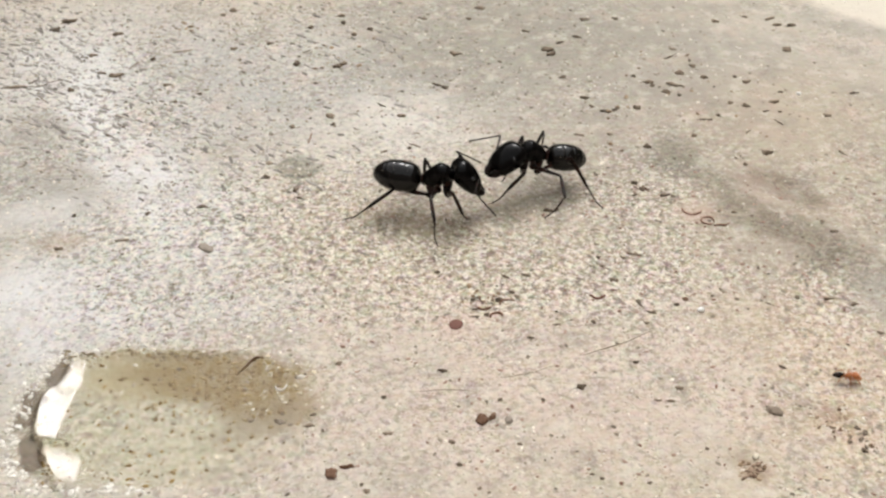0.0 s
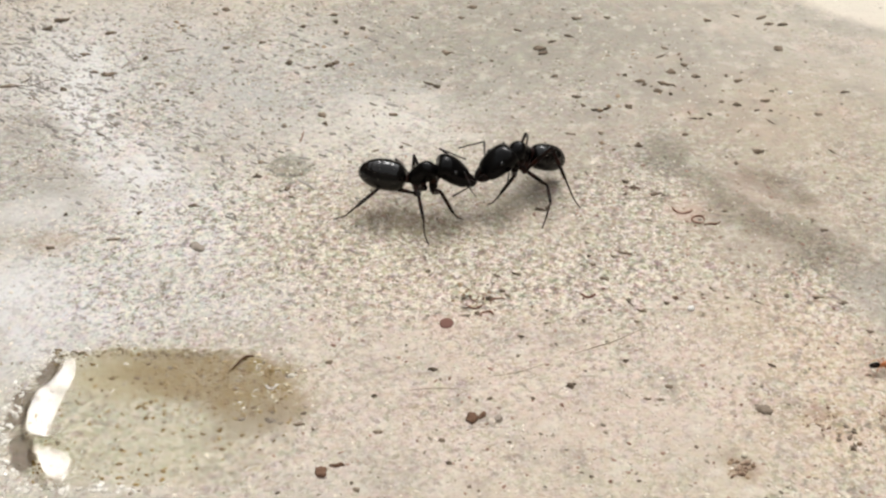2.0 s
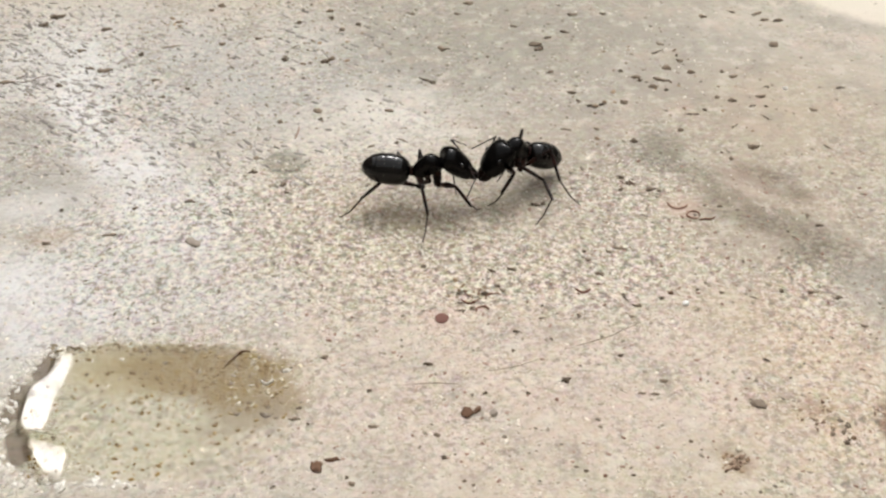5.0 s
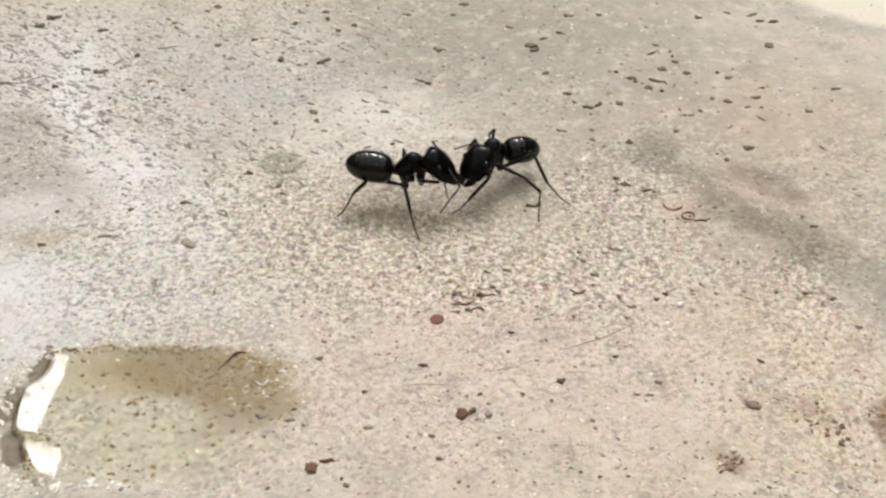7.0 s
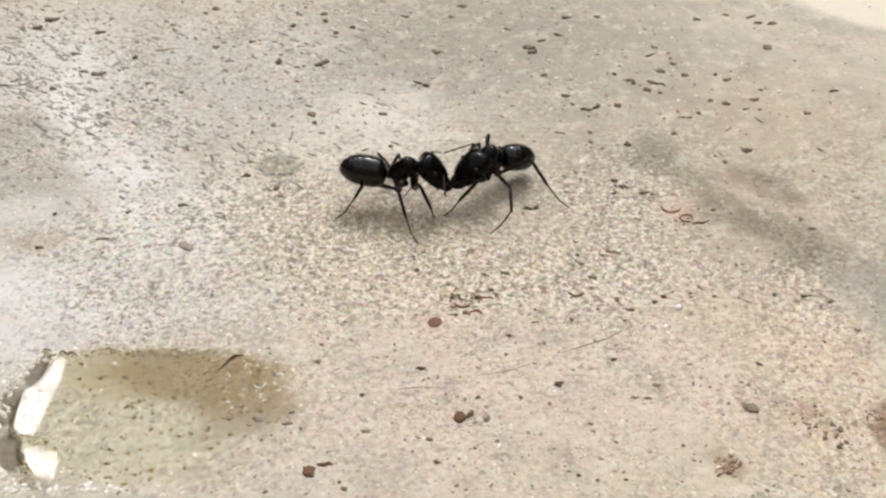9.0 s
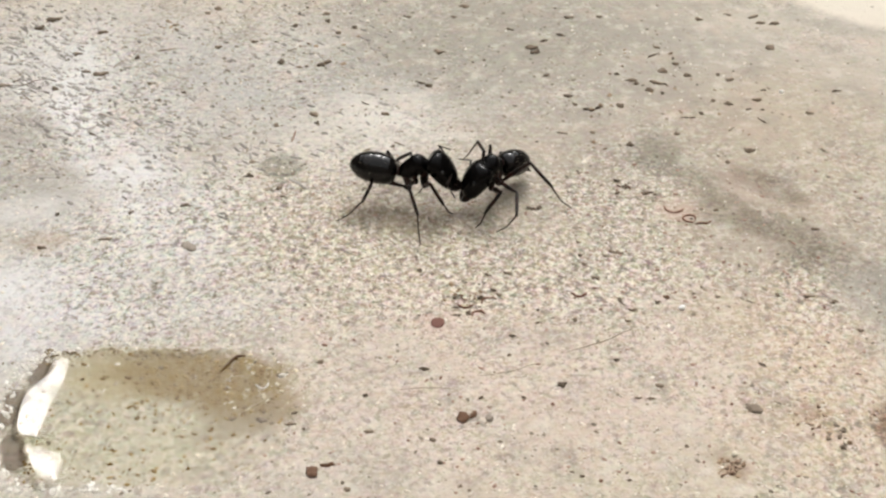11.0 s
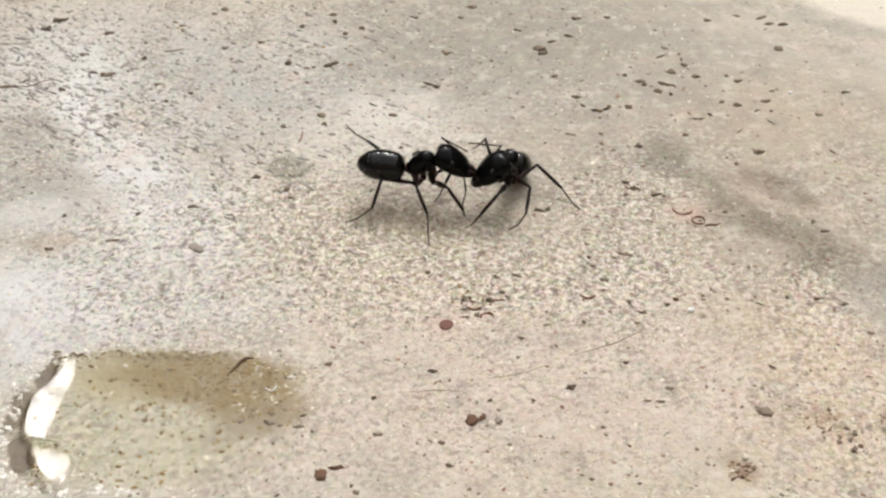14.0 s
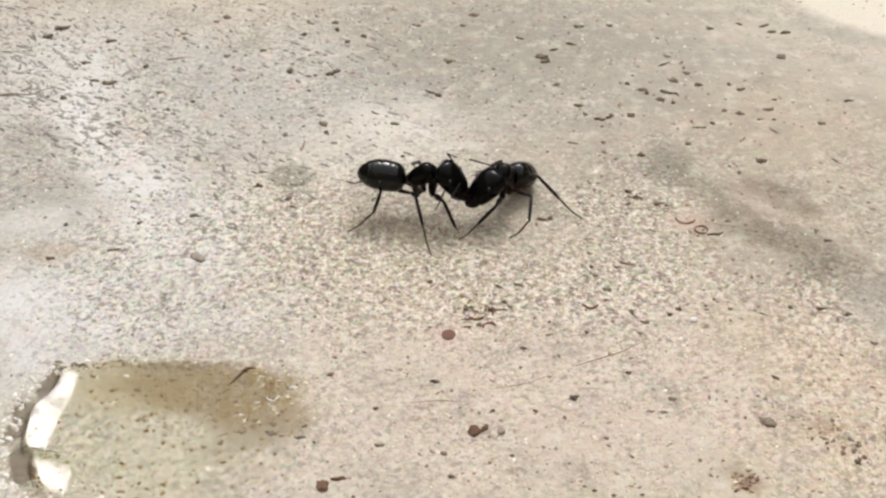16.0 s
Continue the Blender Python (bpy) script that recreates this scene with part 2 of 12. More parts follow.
    silt = n.math("MAXIMUM", patch_mask(n, ragged, -16.6, -15.6, 6.6, 2.7, -8, 0.4), patch_mask(n, ragged, -13.6, -17.6, 4.0, 2.9, -20, 0.45))
    col = n.mix(n.math("MULTIPLY", silt, n.ramp(n.noise(p, 1.5, 5, 0.8), 0.38, 0.62, 1.0, 0.62)), col, (0.20, 0.122, 0.003))
    col = n.mix(n.math("MULTIPLY", patch_mask(n, ragged, -13.0, -20.4, 4.0, 1.6, 20, 0.5), 0.6), col, (0.27, 0.21, 0.13))
    for cx, cy, rx, ry, turn in ((-28.5, -15.3, 0.65, 1.6, -12), (-29.7, -19.2, 0.8, 2.5, -8), (-28.6, -23.4, 0.9, 1.9, 12)):
        col = n.mix(n.math("MULTIPLY", patch_mask(n, ragged, cx, cy, rx, ry, turn, 0.22), 0.95), col, (0.36, 0.30, 0.255), "MULTIPLY")
    # paler colour beyond a curved line in the far east corner
    edge = patch_mask(n, ragged, 54.9, 52.0, 16.6, 14.9, 0, 0.08)
    col = n.mix(n.math("MULTIPLY", edge, 0.92), col, (0.70, 0.635, 0.53))
    h = n.math("ADD", n.math("MULTIPLY", n.math("MULTIPLY", grain, zone), 0.7), n.math("MULTIPLY", n.noise(p, 0.7, 4, 0.6), 0.8))
    h = n.math("SUBTRACT", h, n.math("MULTIPLY", pits, 0.18))
    rough = n.math("SUBTRACT", n.ramp(cloud, 0.3, 0.7, 0.75, 0.92), n.math("MULTIPLY", wet, 0.3))
    return n.done(Base_Color=col, Roughness=rough, Normal=n.bump(h, 0.5, 0.00022))


def chitin_material(name, colour, tone, rough, gloss=0.4, dents=0.3):
    n = Nodes(name)
    p = n.coords()
    fine = n.noise(p, 9.0, 2)
    blotch = n.noise(p, 1.2, 3)
    col = n.mix(n.ramp(blotch, 0.45, 0.7), colour, tone)
    r = n.math("ADD", n.math("MULTIPLY", n.math("SUBTRACT", fine, 0.5), 0.18), rough)
    return n.done(Base_Color=col, Roughness=r, Specular_IOR_Level=gloss,
                  Normal=n.bump(n.math("ADD", fine, n.math("MULTIPLY", n.noise(p, 2.0, 2), 2.5)), dents, 0.00003))


def grain_material(name, dark, pale, spread=1.0, island=False):
    n = Nodes(name)
    p = n.coords()
    if island:
        r = n.tree.nodes.new("ShaderNodeNewGeometry").outputs["Random Per Island"]
    else:
        r = n.tree.nodes.new("ShaderNodeObjectInfo").outputs["Random"]
    base = n.mix(n.math("POWER", r, spread), dark, pale)
    col = n.mix(n.ramp(n.noise(p, 6.0, 3), 0.4, 0.75, 0.0, 0.5), base, pale)
    return n.done(Base_Color=col, Roughness=0.95, Specular_IOR_Level=0.15, Normal=n.bump(n.noise(p, 12.0, 2), 0.4, 0.00004))


def water_material():
    n = Nodes("still_water")
    p = n.coords()
    tree = n.tree
    out = tree.nodes["Material Output"]
    tree.nodes.remove(n.bsdf)
    clear = tree.nodes.new("ShaderNodeBsdfTransparent")
    clear.inputs[0].default_value = (0.975, 0.965, 0.92, 1)
    gloss = tree.nodes.new("ShaderNodeBsdfGlossy")
    gloss.inputs["Roughness"].default_value = 0.085
    ripple = n.bump(n.noise(p, 0.6, 2), 0.06, 0.0003)
    tree.links.new(ripple, gloss.inputs["Normal"])
    fres = tree.nodes.new("ShaderNodeFresnel")
    fres.inputs["IOR"].default_value = 1.33
    tree.links.new(ripple, fres.inputs["Normal"])
    both = tree.nodes.new("ShaderNodeMixShader")
    tree.links.new(fres.outputs[0], both.inputs[0])
    tree.links.new(clear.outputs[0], both.inputs[1])
    tree.links.new(gloss.outputs[0], both.inputs[2])
    tree.links.new(both.outputs[0], out.inputs[0])
    return n.mat


CONCRETE = concrete_material()
SHELL_GLOSSY = chitin_material("glossy_black_shell", (0.002, 0.002, 0.002), (0.006, 0.004, 0.0035), 0.05, 0.3, 0.25)
SHELL_SATIN = chitin_material("satin_black_shell", (0.0018, 0.0018, 0.0018), (0.0035, 0.003, 0.0028), 0.2, 0.11, 0.25)
SHELL_BROWN = chitin_material("dark_brown_shell", (0.005, 0.003, 0.0022), (0.026, 0.008, 0.005), 0.36, 0.12)
SHELL_RUST = chitin_material("rusty_brown_shell", (0.018, 0.006, 0.005), (0.05, 0.014, 0.009), 0.35, 0.3)
EYE_BLACK = chitin_material("black_eye", (0.004, 0.004, 0.005), (0.008, 0.008, 0.008), 0.2, 0.4)
SHELL_FOOT = chitin_material("brown_foot_shell", (0.030, 0.017, 0.011), (0.065, 0.038, 0.024), 0.45, 0.2)
BRISTLE = chitin_material("pale_bristle", (0.16, 0.13, 0.09), (0.25, 0.2, 0.14), 0.5)
RED_SHELL = chitin_material("orange_red_shell", (0.50, 0.17, 0.06), (0.58, 0.24, 0.10), 0.4)
RED_LEG = chitin_material("amber_leg_shell", (0.42, 0.16, 0.06), (0.5, 0.22, 0.09), 0.4)
SOIL = grain_material("dark_soil", (0.08, 0.06, 0.043), (0.27, 0.21, 0.155))
GRIT = grain_material("mixed_grit", (0.10, 0.08, 0.06), (0.42, 0.36, 0.28), 0.8, True)
PALE_GRIT = grain_material("pale_sand", (0.56, 0.49, 0.39), (0.84, 0.78, 0.68), 1.0, True)
SEED = grain_material("maroon_seed_skin", (0.15, 0.075, 0.062), (0.2, 0.105, 0.085))
HUSK = grain_material("brown_husk", (0.10, 0.052, 0.032), (0.20, 0.12, 0.08))
FIBRE = grain_material("dry_fibre", (0.20, 0.088, 0.062), (0.28, 0.155, 0.11))
PALE_FIBRE = grain_material("pale_dry_fibre", (0.40, 0.33, 0.25), (0.48, 0.40, 0.31))
STONE = grain_material("grey_stone", (0.31, 0.265, 0.22), (0.41, 0.355, 0.30))
SOIL_GREY = grain_material("grey_soil", (0.19, 0.15, 0.115), (0.28, 0.225, 0.175))
PALE_GRAIN = grain_material("pale_shell", (0.6, 0.54, 0.42), (0.7, 0.64, 0.52))
QUARTZ = grain_material("white_quartz", (0.8, 0.78, 0.74), (0.88, 0.87, 0.85))
WATER = water_material()
WET_SAND = grain_material("wet_sand", (0.5, 0.46, 0.38), (0.86, 0.83, 0.76), 0.7, True)
WET_SAND.node_tree.nodes["Principled BSDF"].inputs["Coat Weight"].default_value = 1.0
WET_SAND.node_tree.nodes["Principled BSDF"].inputs["Coat Roughness"].default_value = 0.08


# ---- mesh helpers (millimetres in, metres out) ----
def mesh_from(name, verts, faces, material, smooth=True):
    me = bpy.data.meshes.new(name)
    me.from_pydata([(v[0] * MM, v[1] * MM, v[2] * MM) for v in verts], [], faces)
    me.materials.append(material)
    if smooth:
        me.polygons.foreach_set("use_smooth", [True] * len(me.polygons))
    me.update()
    return me


def part(name, geometry, material, parent, label=""):
    """One mesh object under a thing or a part; geometry is (verts, faces)."""
    ob = new(name, mesh_from(name, *geometry, material))
    ob.parent = parent
    return tagged(ob, label=label)


def glide(rows, steps):
    """Catmull-Rom through rows of numbers."""
    a = np.array(rows, float)
    a = np.vstack([2 * a[0] - a[1], a, 2 * a[-1] - a[-2]])
    out = []
    for i in range(1, len(a) - 2):
        for k in range(steps):
            u = k / steps
            out.append(0.5 * ((2 * a[i]) + (a[i + 1] - a[i - 1]) * u + (2 * a[i - 1] - 5 * a[i] + 4 * a[i + 1] - a[i + 2]) * u * u
                              + (3 * a[i] - a[i - 1] - 3 * a[i + 1] + a[i + 2]) * u ** 3))
    out.append(a[-2])
    return np.array(out)


def loft(sections, around=20, steps=4, shape=None):
    """A closed body along x; each section is (x, z of its middle, half width, half height)."""
    verts, faces = [], []
    rings = glide(sections, steps)
    for x, zc, ry, rz in rings:
        ry, rz = max(ry, 0.004), max(rz, 0.004)
        for k in range(around):
            a = 2 * math.pi * k / around
            v = (x, ry * math.cos(a), zc + rz * math.sin(a))
            verts.append(shape(*v) if shape else v)
    m = len(rings)
    for i in range(m - 1):
        for k in range(around):
            j = (k + 1) % around
            faces.append((i * around + k, i * around + j, (i + 1) * around + j, (i + 1) * around + k))
    faces.append(tuple(reversed(range(around))))
    faces.append(tuple(range((m - 1) * around, m * around)))
    return verts, faces


def tube(points, radii, around=8, steps=4):
    """A round strand through points."""
    rows = glide([(*p, r) for p, r in zip(points, radii)], steps)
    verts, faces = [], []
    for i, row in enumerate(rows):
        a, b = rows[max(i - 1, 0)][:3], rows[min(i + 1, len(rows) - 1)][:3]
        d = Vector(b - a).normalized()
        side = d.orthogonal().normalized() if abs(d.z) > 0.95 else d.cross(Vector((0, 0, 1))).normalized()
        up = side.cross(d)
        for k in range(around):
            t = 2 * math.pi * k / around
            verts.append(tuple(Vector(row[:3]) + (side * math.cos(t) + up * math.sin(t)) * max(row[3], 0.004)))
    m = len(rows)
    for i in range(m - 1):
        for k in range(around):
            j = (k + 1) % around
            faces.append((i * around + k, i * around + j, (i + 1) * around + j, (i + 1) * around + k))
    faces.append(tuple(reversed(range(around))))
    faces.append(tuple(range((m - 1) * around, m * around)))
    return verts, faces


def scaled(geometry, k):
    verts, faces = geometry
    return [(x * k, y * k, z * k) for x, y, z in verts], faces


def joined(*geometries):
    verts, faces = [], []
    for v, f in geometries:
        o = len(verts)
        verts += list(v)
        faces += [tuple(i + o for i in face) for face in f]
    return verts, faces


def pebble(w, d, h, seed, rough=0.28, subdivisions=2):
    """An irregular flattened lump, w by d by h, sunk a little into z = 0."""
    bm = bmesh.new()
    bmesh.ops.create_icosphere(bm, subdivisions=subdivisions, radius=1.0)
    verts = []
    for v in bm.verts:
        k = 1 + rough * (1.4 * noise.noise(v.co * 1.3 + Vector((seed * 7.3, seed * 1.7, 0))) + 0.9 * noise.noise(v.co * 3.1 + Vector((0, seed * 3.1, 9))))
        verts.append((v.co.x * k * w / 2, v.co.y * k * d / 2, v.co.z * k * h / 2 + h * 0.22))
    faces = [tuple(v.index for v in f.verts) for f in bm.faces]
    bm.free()
    return verts, faces


# ---- ground: one sheet, fine near the ants, running out to the horizon ----
def axis(lo, hi, step, far):
    inner = list(np.arange(lo, hi + step / 2, step))
    out, d = [], step
    x = hi
    while x < far:
        d *= 1.5
        x += d
        out.append(x)
    left, d, x = [], step, lo
    while x > -far:
        d *= 1.5
        x -= d
        left.append(x)
    return np.array(left[::-1] + inner + out)


PUDDLE = (-19.9, -20.0)      # centre, millimetres


def puddle_edge(a):
    """Radius of the puddle's outline in a direction: a rounded oblong with a ragged rim."""
    wob = 1 + 0.06 * noise.noise(Vector((math.cos(a) * 2.2, math.sin(a) * 2.2, 4.2))) + 0.04 * noise.noise(Vector((math.cos(a) * 9, math.sin(a) * 9, 1.1)))
    e = 3.8 - 1.2 * math.cos(a)      # square in the west, round in the east
    return wob / (abs(math.cos(a) / 10.2) ** e + abs(math.sin(a) / 6.9) ** e) ** (1 / e)


def hollow(x, y):
    dx, dy = x - PUDDLE[0], y - PUDDLE[1]
    q = math.hypot(dx, dy) / puddle_edge(math.atan2(dy, dx))
    return max(0.0, 1 - q * q)


def ground_height(x, y):
    near = 0.05 * noise.noise(Vector((x * 0.25, y * 0.25, 0))) + 0.02 * noise.noise(Vector((x * 1.1, y * 1.1, 3)))
    z = near - 0.02
    if -32 < x < -6 and -30 < y < -9:
        z -= 0.45 * hollow(x, y)
    return z


xs, ys = axis(-56, 56, 0.45, 40000), axis(-36, 58, 0.45, 40000)
gv = []
for y in ys:
    for x in xs:
        inside = -60 < x < 60 and -40 < y < 62
        gv.append((x, y, ground_height(x, y) if inside else -0.02))
nx = len(xs)
gf = [(j * nx + i, j * nx + i + 1, (j + 1) * nx + i + 1, (j + 1) * nx + i) for j in range(len(ys) - 1) for i in range(nx - 1)]
ground = new("ground", mesh_from("ground", gv, gf, CONCRETE))


def oval(px, py, cx, cy, rx, ry, turn, soft):
    """Soft-edged ovals over arrays of places, 1 inside."""
    c, t = math.cos(radians(turn)), math.sin(radians(turn))
    dx, dy = px - cx, py - cy
    q = np.hypot((dx * c + dy * t) / rx, (dy * c - dx * t) / ry)
    u = np.clip((1 + soft - q) / (2 * soft), 0, 1)
    return u * u * (3 - 2 * u)


def store_tones():
    """The slab's broad tones and its coarse areas, kept on the ground's mesh."""
    xy = np.array(gv)[:, :2]
    sway = np.zeros_like(xy)
    for i, (x, y) in enumerate(xy):
        if abs(x) < 70 and abs(y) < 70:
            w = noise.noise_vector(Vector((x * .35, y * .35, 2))) + noise.noise_vector(Vector((x * .8, y * .8, 6))) * .6 + noise.noise_vector(Vector((x * 1.7, y * 1.7, 9))) * .4
            sway[i] = w.x * 1.3, w.y * 1.3
    px, py = (xy + sway).T
    colour, clear = np.zeros((len(xy), 3)), np.ones(len(xy))
    for cx, cy, rx, ry, turn, soft, c, k in TONES:
        m = oval(px, py, cx, cy, rx, ry, turn, soft) * k
        colour = colour * (1 - m)[:, None] + m[:, None] * np.array(c)
        clear = clear * (1 - m)
    cover = 1 - clear
    rgba = np.column_stack([colour / np.maximum(cover, 1e-4)[:, None], cover])
    tone = ground.data.attributes.new("tone", "FLOAT_COLOR", "POINT")
    tone.data.foreach_set("color", rgba.astype(np.float32).ravel())
    rough = sum(oval(px, py, cx, cy, rx, ry, 0, 0.6) * k for cx, cy, rx, ry, k in GRAINY)
    coarse = ground.data.attributes.new("coarseness", "FLOAT", "POINT")
    coarse.data.foreach_set("value", rough.astype(np.float32))


store_tones()
tagged(ground, "weathered beige concrete slab with grey damp stains and chalky bloom", "concrete ground", kind="structure")


# ---- plain walls added out of view to close the place ----
def plaster_material():
    n = Nodes("weathered_plaster")
    p = n.coords()
    col = n.mix(n.ramp(n.noise(p, 0.002, 5), 0.35, 0.7), (0.16, 0.14, 0.115), (0.24, 0.215, 0.18))
    return n.done(Base_Color=col, Roughness=0.9, Normal=n.bump(n.noise(p, 0.05, 4), 0.3, 0.002))


PLASTER = plaster_material()


def build_wall(name, x0, x1, y0, y1, height):
    bm = bmesh.new()
    bmesh.ops.create_cube(bm, size=1.0)
    bmesh.ops.scale(bm, vec=(x1 - x0, y1 - y0, height + 0.1), verts=bm.verts)
    bmesh.ops.bevel(bm, geom=bm.edges[:], offset=0.01, segments=2, affect="EDGES")
    bmesh.ops.translate(bm, vec=((x0 + x1) / 2, (y0 + y1) / 2, height / 2 - 0.05), verts=bm.verts)
    me = bpy.data.meshes.new(name)
    bm.to_mesh(me)
    bm.free()
    me.materials.append(PLASTER)
    tagged(new(name, me), "unseen plain plaster wall added around the slab", "wall", kind="structure")


# added, unseen: its height keeps low sky out of the puddle's reflection
build_wall("unseen_wall_north", -2.0, 2.0, 3.0, 3.15, 2.3)
build_wall("unseen_wall_south", -2.0, 2.0, -2.15, -2.0, 2.4)
build_wall("unseen_wall_west", -2.15, -2.0, -2.15, 3.15, 2.4)
build_wall("unseen_wall_east", 2.0, 2.15, -2.15, 3.15, 2.4)


# ---- puddle ----
LIP_Y = (-28, -27.36, -26.71, -26.07, -25.43, -24.78, -24.14, -23.5, -22.42, -22.21, -21.57, -20.92, -20.28, -19.63, -18.99, -18.35, -17.7, -17.06, -16.42, -15.77, -15.13, -14.49, -13.84, -13.2)
LIP_X = (-25.64, -25.79, -26.04, -26.38, -26.78, -27.18, -27.47, -27.69, -28, -28.37, -28.67, -28.87, -28.96, -28.99, -28.99, -28.97, -28.8, -28.38, -27.96, -27.77, -27.75, -27.79, -27.84, -27.86)      # crest of the swollen western lip
LIP_FOOT = (-25.0, -25.0, -24.98, -24.97, -24.98, -25.0, -25.06, -25.2, -25.7, -27.16, -27.18, -27.12, -27.1, -27.08, -27.05, -26.99, -26.87, -26.73, -26.62, -26.57, -26.58, -26.61, -26.64, -26.67)  # foot of its inner slope


def build_puddle():
    """A thin film of water that climbs a little at its western rim."""
    rings, around = 110, 420
    verts, faces = [(PUDDLE[0], PUDDLE[1], -0.03)], []
    for i in range(1, rings + 1):
        q = i / rings
        for k in range(around):
            a = 2 * math.pi * k / around
            r = puddle_edge(a) * q * 1.02
            x, y = PUDDLE[0] + r * math.cos(a), PUDDLE[1] + r * math.sin(a)
            # the rim in the west holds a swollen lip: steep outside, an even slope inside
            loose = min(1.0, max(0.0, (-22.6 - y) / 0.8))      # the southern half is ragged
            crest = float(np.interp(y, LIP_Y, LIP_X)) + (0.12 + 0.3 * loose) * noise.noise(Vector((5.0, y * 0.9, 0)))
            foot = float(np.interp(y, LIP_Y, LIP_FOOT)) + 0.12 * loose * noise.noise(Vector((1.0, y * 0.8, 8)))
            lip = max(0.0, min(0.33 * (foot - x), 1.6 * (x - crest + 0.35)))
            lip += 0.015 * loose * min(1.0, lip * 8) * noise.noise(Vector((x * 2.4, y * 2.4, 1)))
            verts.append((x, y, -0.03 + lip * min(1.0, (1.02 - q) / 0.03) - (0.05 if x < -24 else 0.0) * max(0.0, q - 0.9) / 0.1))
    for k in range(around):
        faces.append((0, 1 + k, 1 + (k + 1) % around))
    for i in range(rings - 1):
        for k in range(around):
            j = (k + 1) % around
            o = 1 + i * around
            faces.append((o + k, o + around + k, o + around + j, o + j))
    ob = new("puddle", mesh_from("puddle", verts, faces, WATER))
    return tagged(ob, "shallow clear puddle in a brown-silted hollow of the concrete", "puddle")


puddle = build_puddle()


# ---- ants ----
LEGS = {"fore": (3.0, 2.3, 2.1), "mid": (2.9, 2.7, 2.6), "hind": (3.3, 3.0, 2.8)}     # femur, tibia, tarsus
HIPS = {"fore": (1.45, 0.40, -1.7), "mid": (0.95, 0.42, -1.0), "hind": (0.20, 0.40, -1.42)}


def head_shape(x, y, z):
    """Lobed back of the head, hollowed between the lobes."""
    if x < 0.9:
        x += (0.9 - x) * (0.10 - 0.26 * (y / 1.2) ** 2)
    return x, y, z


def head_geometry(k, lift):
    rows = [(-.42, .30, .22, .18), (-.36, .30, .62, .50), (-.10, .30, 1.00, .82), (.40, .29, 1.22, 1.0), (1.05, .23, 1.29, 1.04), (1.75, .13, 1.23, .94),
            (2.35, .02, 1.07, .76), (2.65, -.03, .84, .55), (2.78, -.05, .56, .36)]
    return scaled(loft([(x, z + lift * (2.78 - x) / 3.2, a, b) for x, z, a, b in rows], 28, 5, head_shape), k)


def thorax_geometry(k):
    rows = [(-.14, -.05, .18, .18), (.0, -.03, .38, .44), (.22, .0, .51, .64), (.6, .05, .62, .80), (1.05, .12, .66, .86), (1.5, .21, .76, .90),
            (1.95, .22, .80, .84), (2.35, .12, .60, .62), (2.6, .0, .32, .34), (2.75, .0, .24, .24)]
    return loft([(x * k, z, a * 1.06, b * 1.06) for x, z, a, b in rows], 24, 5)


def coxa_geometry(kind, side, k):
    hx, hy, hz = HIPS[kind]
    big = 0.40 if kind == "fore" else 0.28
    top = (hx + (0.55 if kind == "fore" else .05)) * k
    return tube([(top, hy * side * .7, -.05), (top - (.25 if kind == "fore" else .02), hy * side * .9, hz * .55), (hx * k, hy * side, hz + .1), (hx * k + .02, hy * side * 1.1, hz - .14)], (big * .8, big, big * .72, big * .4), 12, 4)


GASTER = ((0, .16), (.015, .42), (.06, .69), (.17, .91), (.36, 1.0), (.56, .98), (.74, .86), (.87, .63), (.95, .40), (.985, .20), (1.0, .02))


def gaster_geometry(length, radius):
    """The abdomen from its stalk to its tip: overlapping plates, each edge a small step."""
    rows = [(.35 + u * length, .06 * math.sin(math.pi * u), r * radius, r * radius * .97) for u, r in GASTER]
    edges = [.35 + e * length for e in (.30, .52, .71, .85)]

    def plates(x, y, z):
        s = 1.0
        for e in edges:
            if e < x < e + .22:
                s -= .045 * (1 - (x - e) / .22)
        return x, y * s, z * s
    return loft(rows, 32, 9, plates)


def bristles(length, radius, seed, count=46):
    """Short stiff hairs over the back of the gaster."""
    rng = random.Random(seed)
    us, rs = zip(*GASTER)
    out = []
    for _ in range(count):
        u, a = rng.uniform(0.1, 0.97), rng.uniform(0.1, math.pi - 0.1)
        r = radius * float(np.interp(u, us, rs))
        p = Vector((.35 + u * length, r * math.cos(a), r * math.sin(a)))
        d = Vector((0.9, math.cos(a) * .7, math.sin(a) * .7)).normalized() * rng.uniform(.16, .3)
        out.append(tube([p * 0.98, p + d * .5, p + d], (.010, .008, .003), 3, 1))
    return joined(*out)


def mandible_geometry(side, k):
    pts = [(2.30, .46 * side, -.04), (2.72, .48 * side, -.06), (3.12, .34 * side, -.05), (3.46, .07 * side, .0)]
    return scaled(tube(pts, (.36, .36, .28, .08), 10, 4), k)


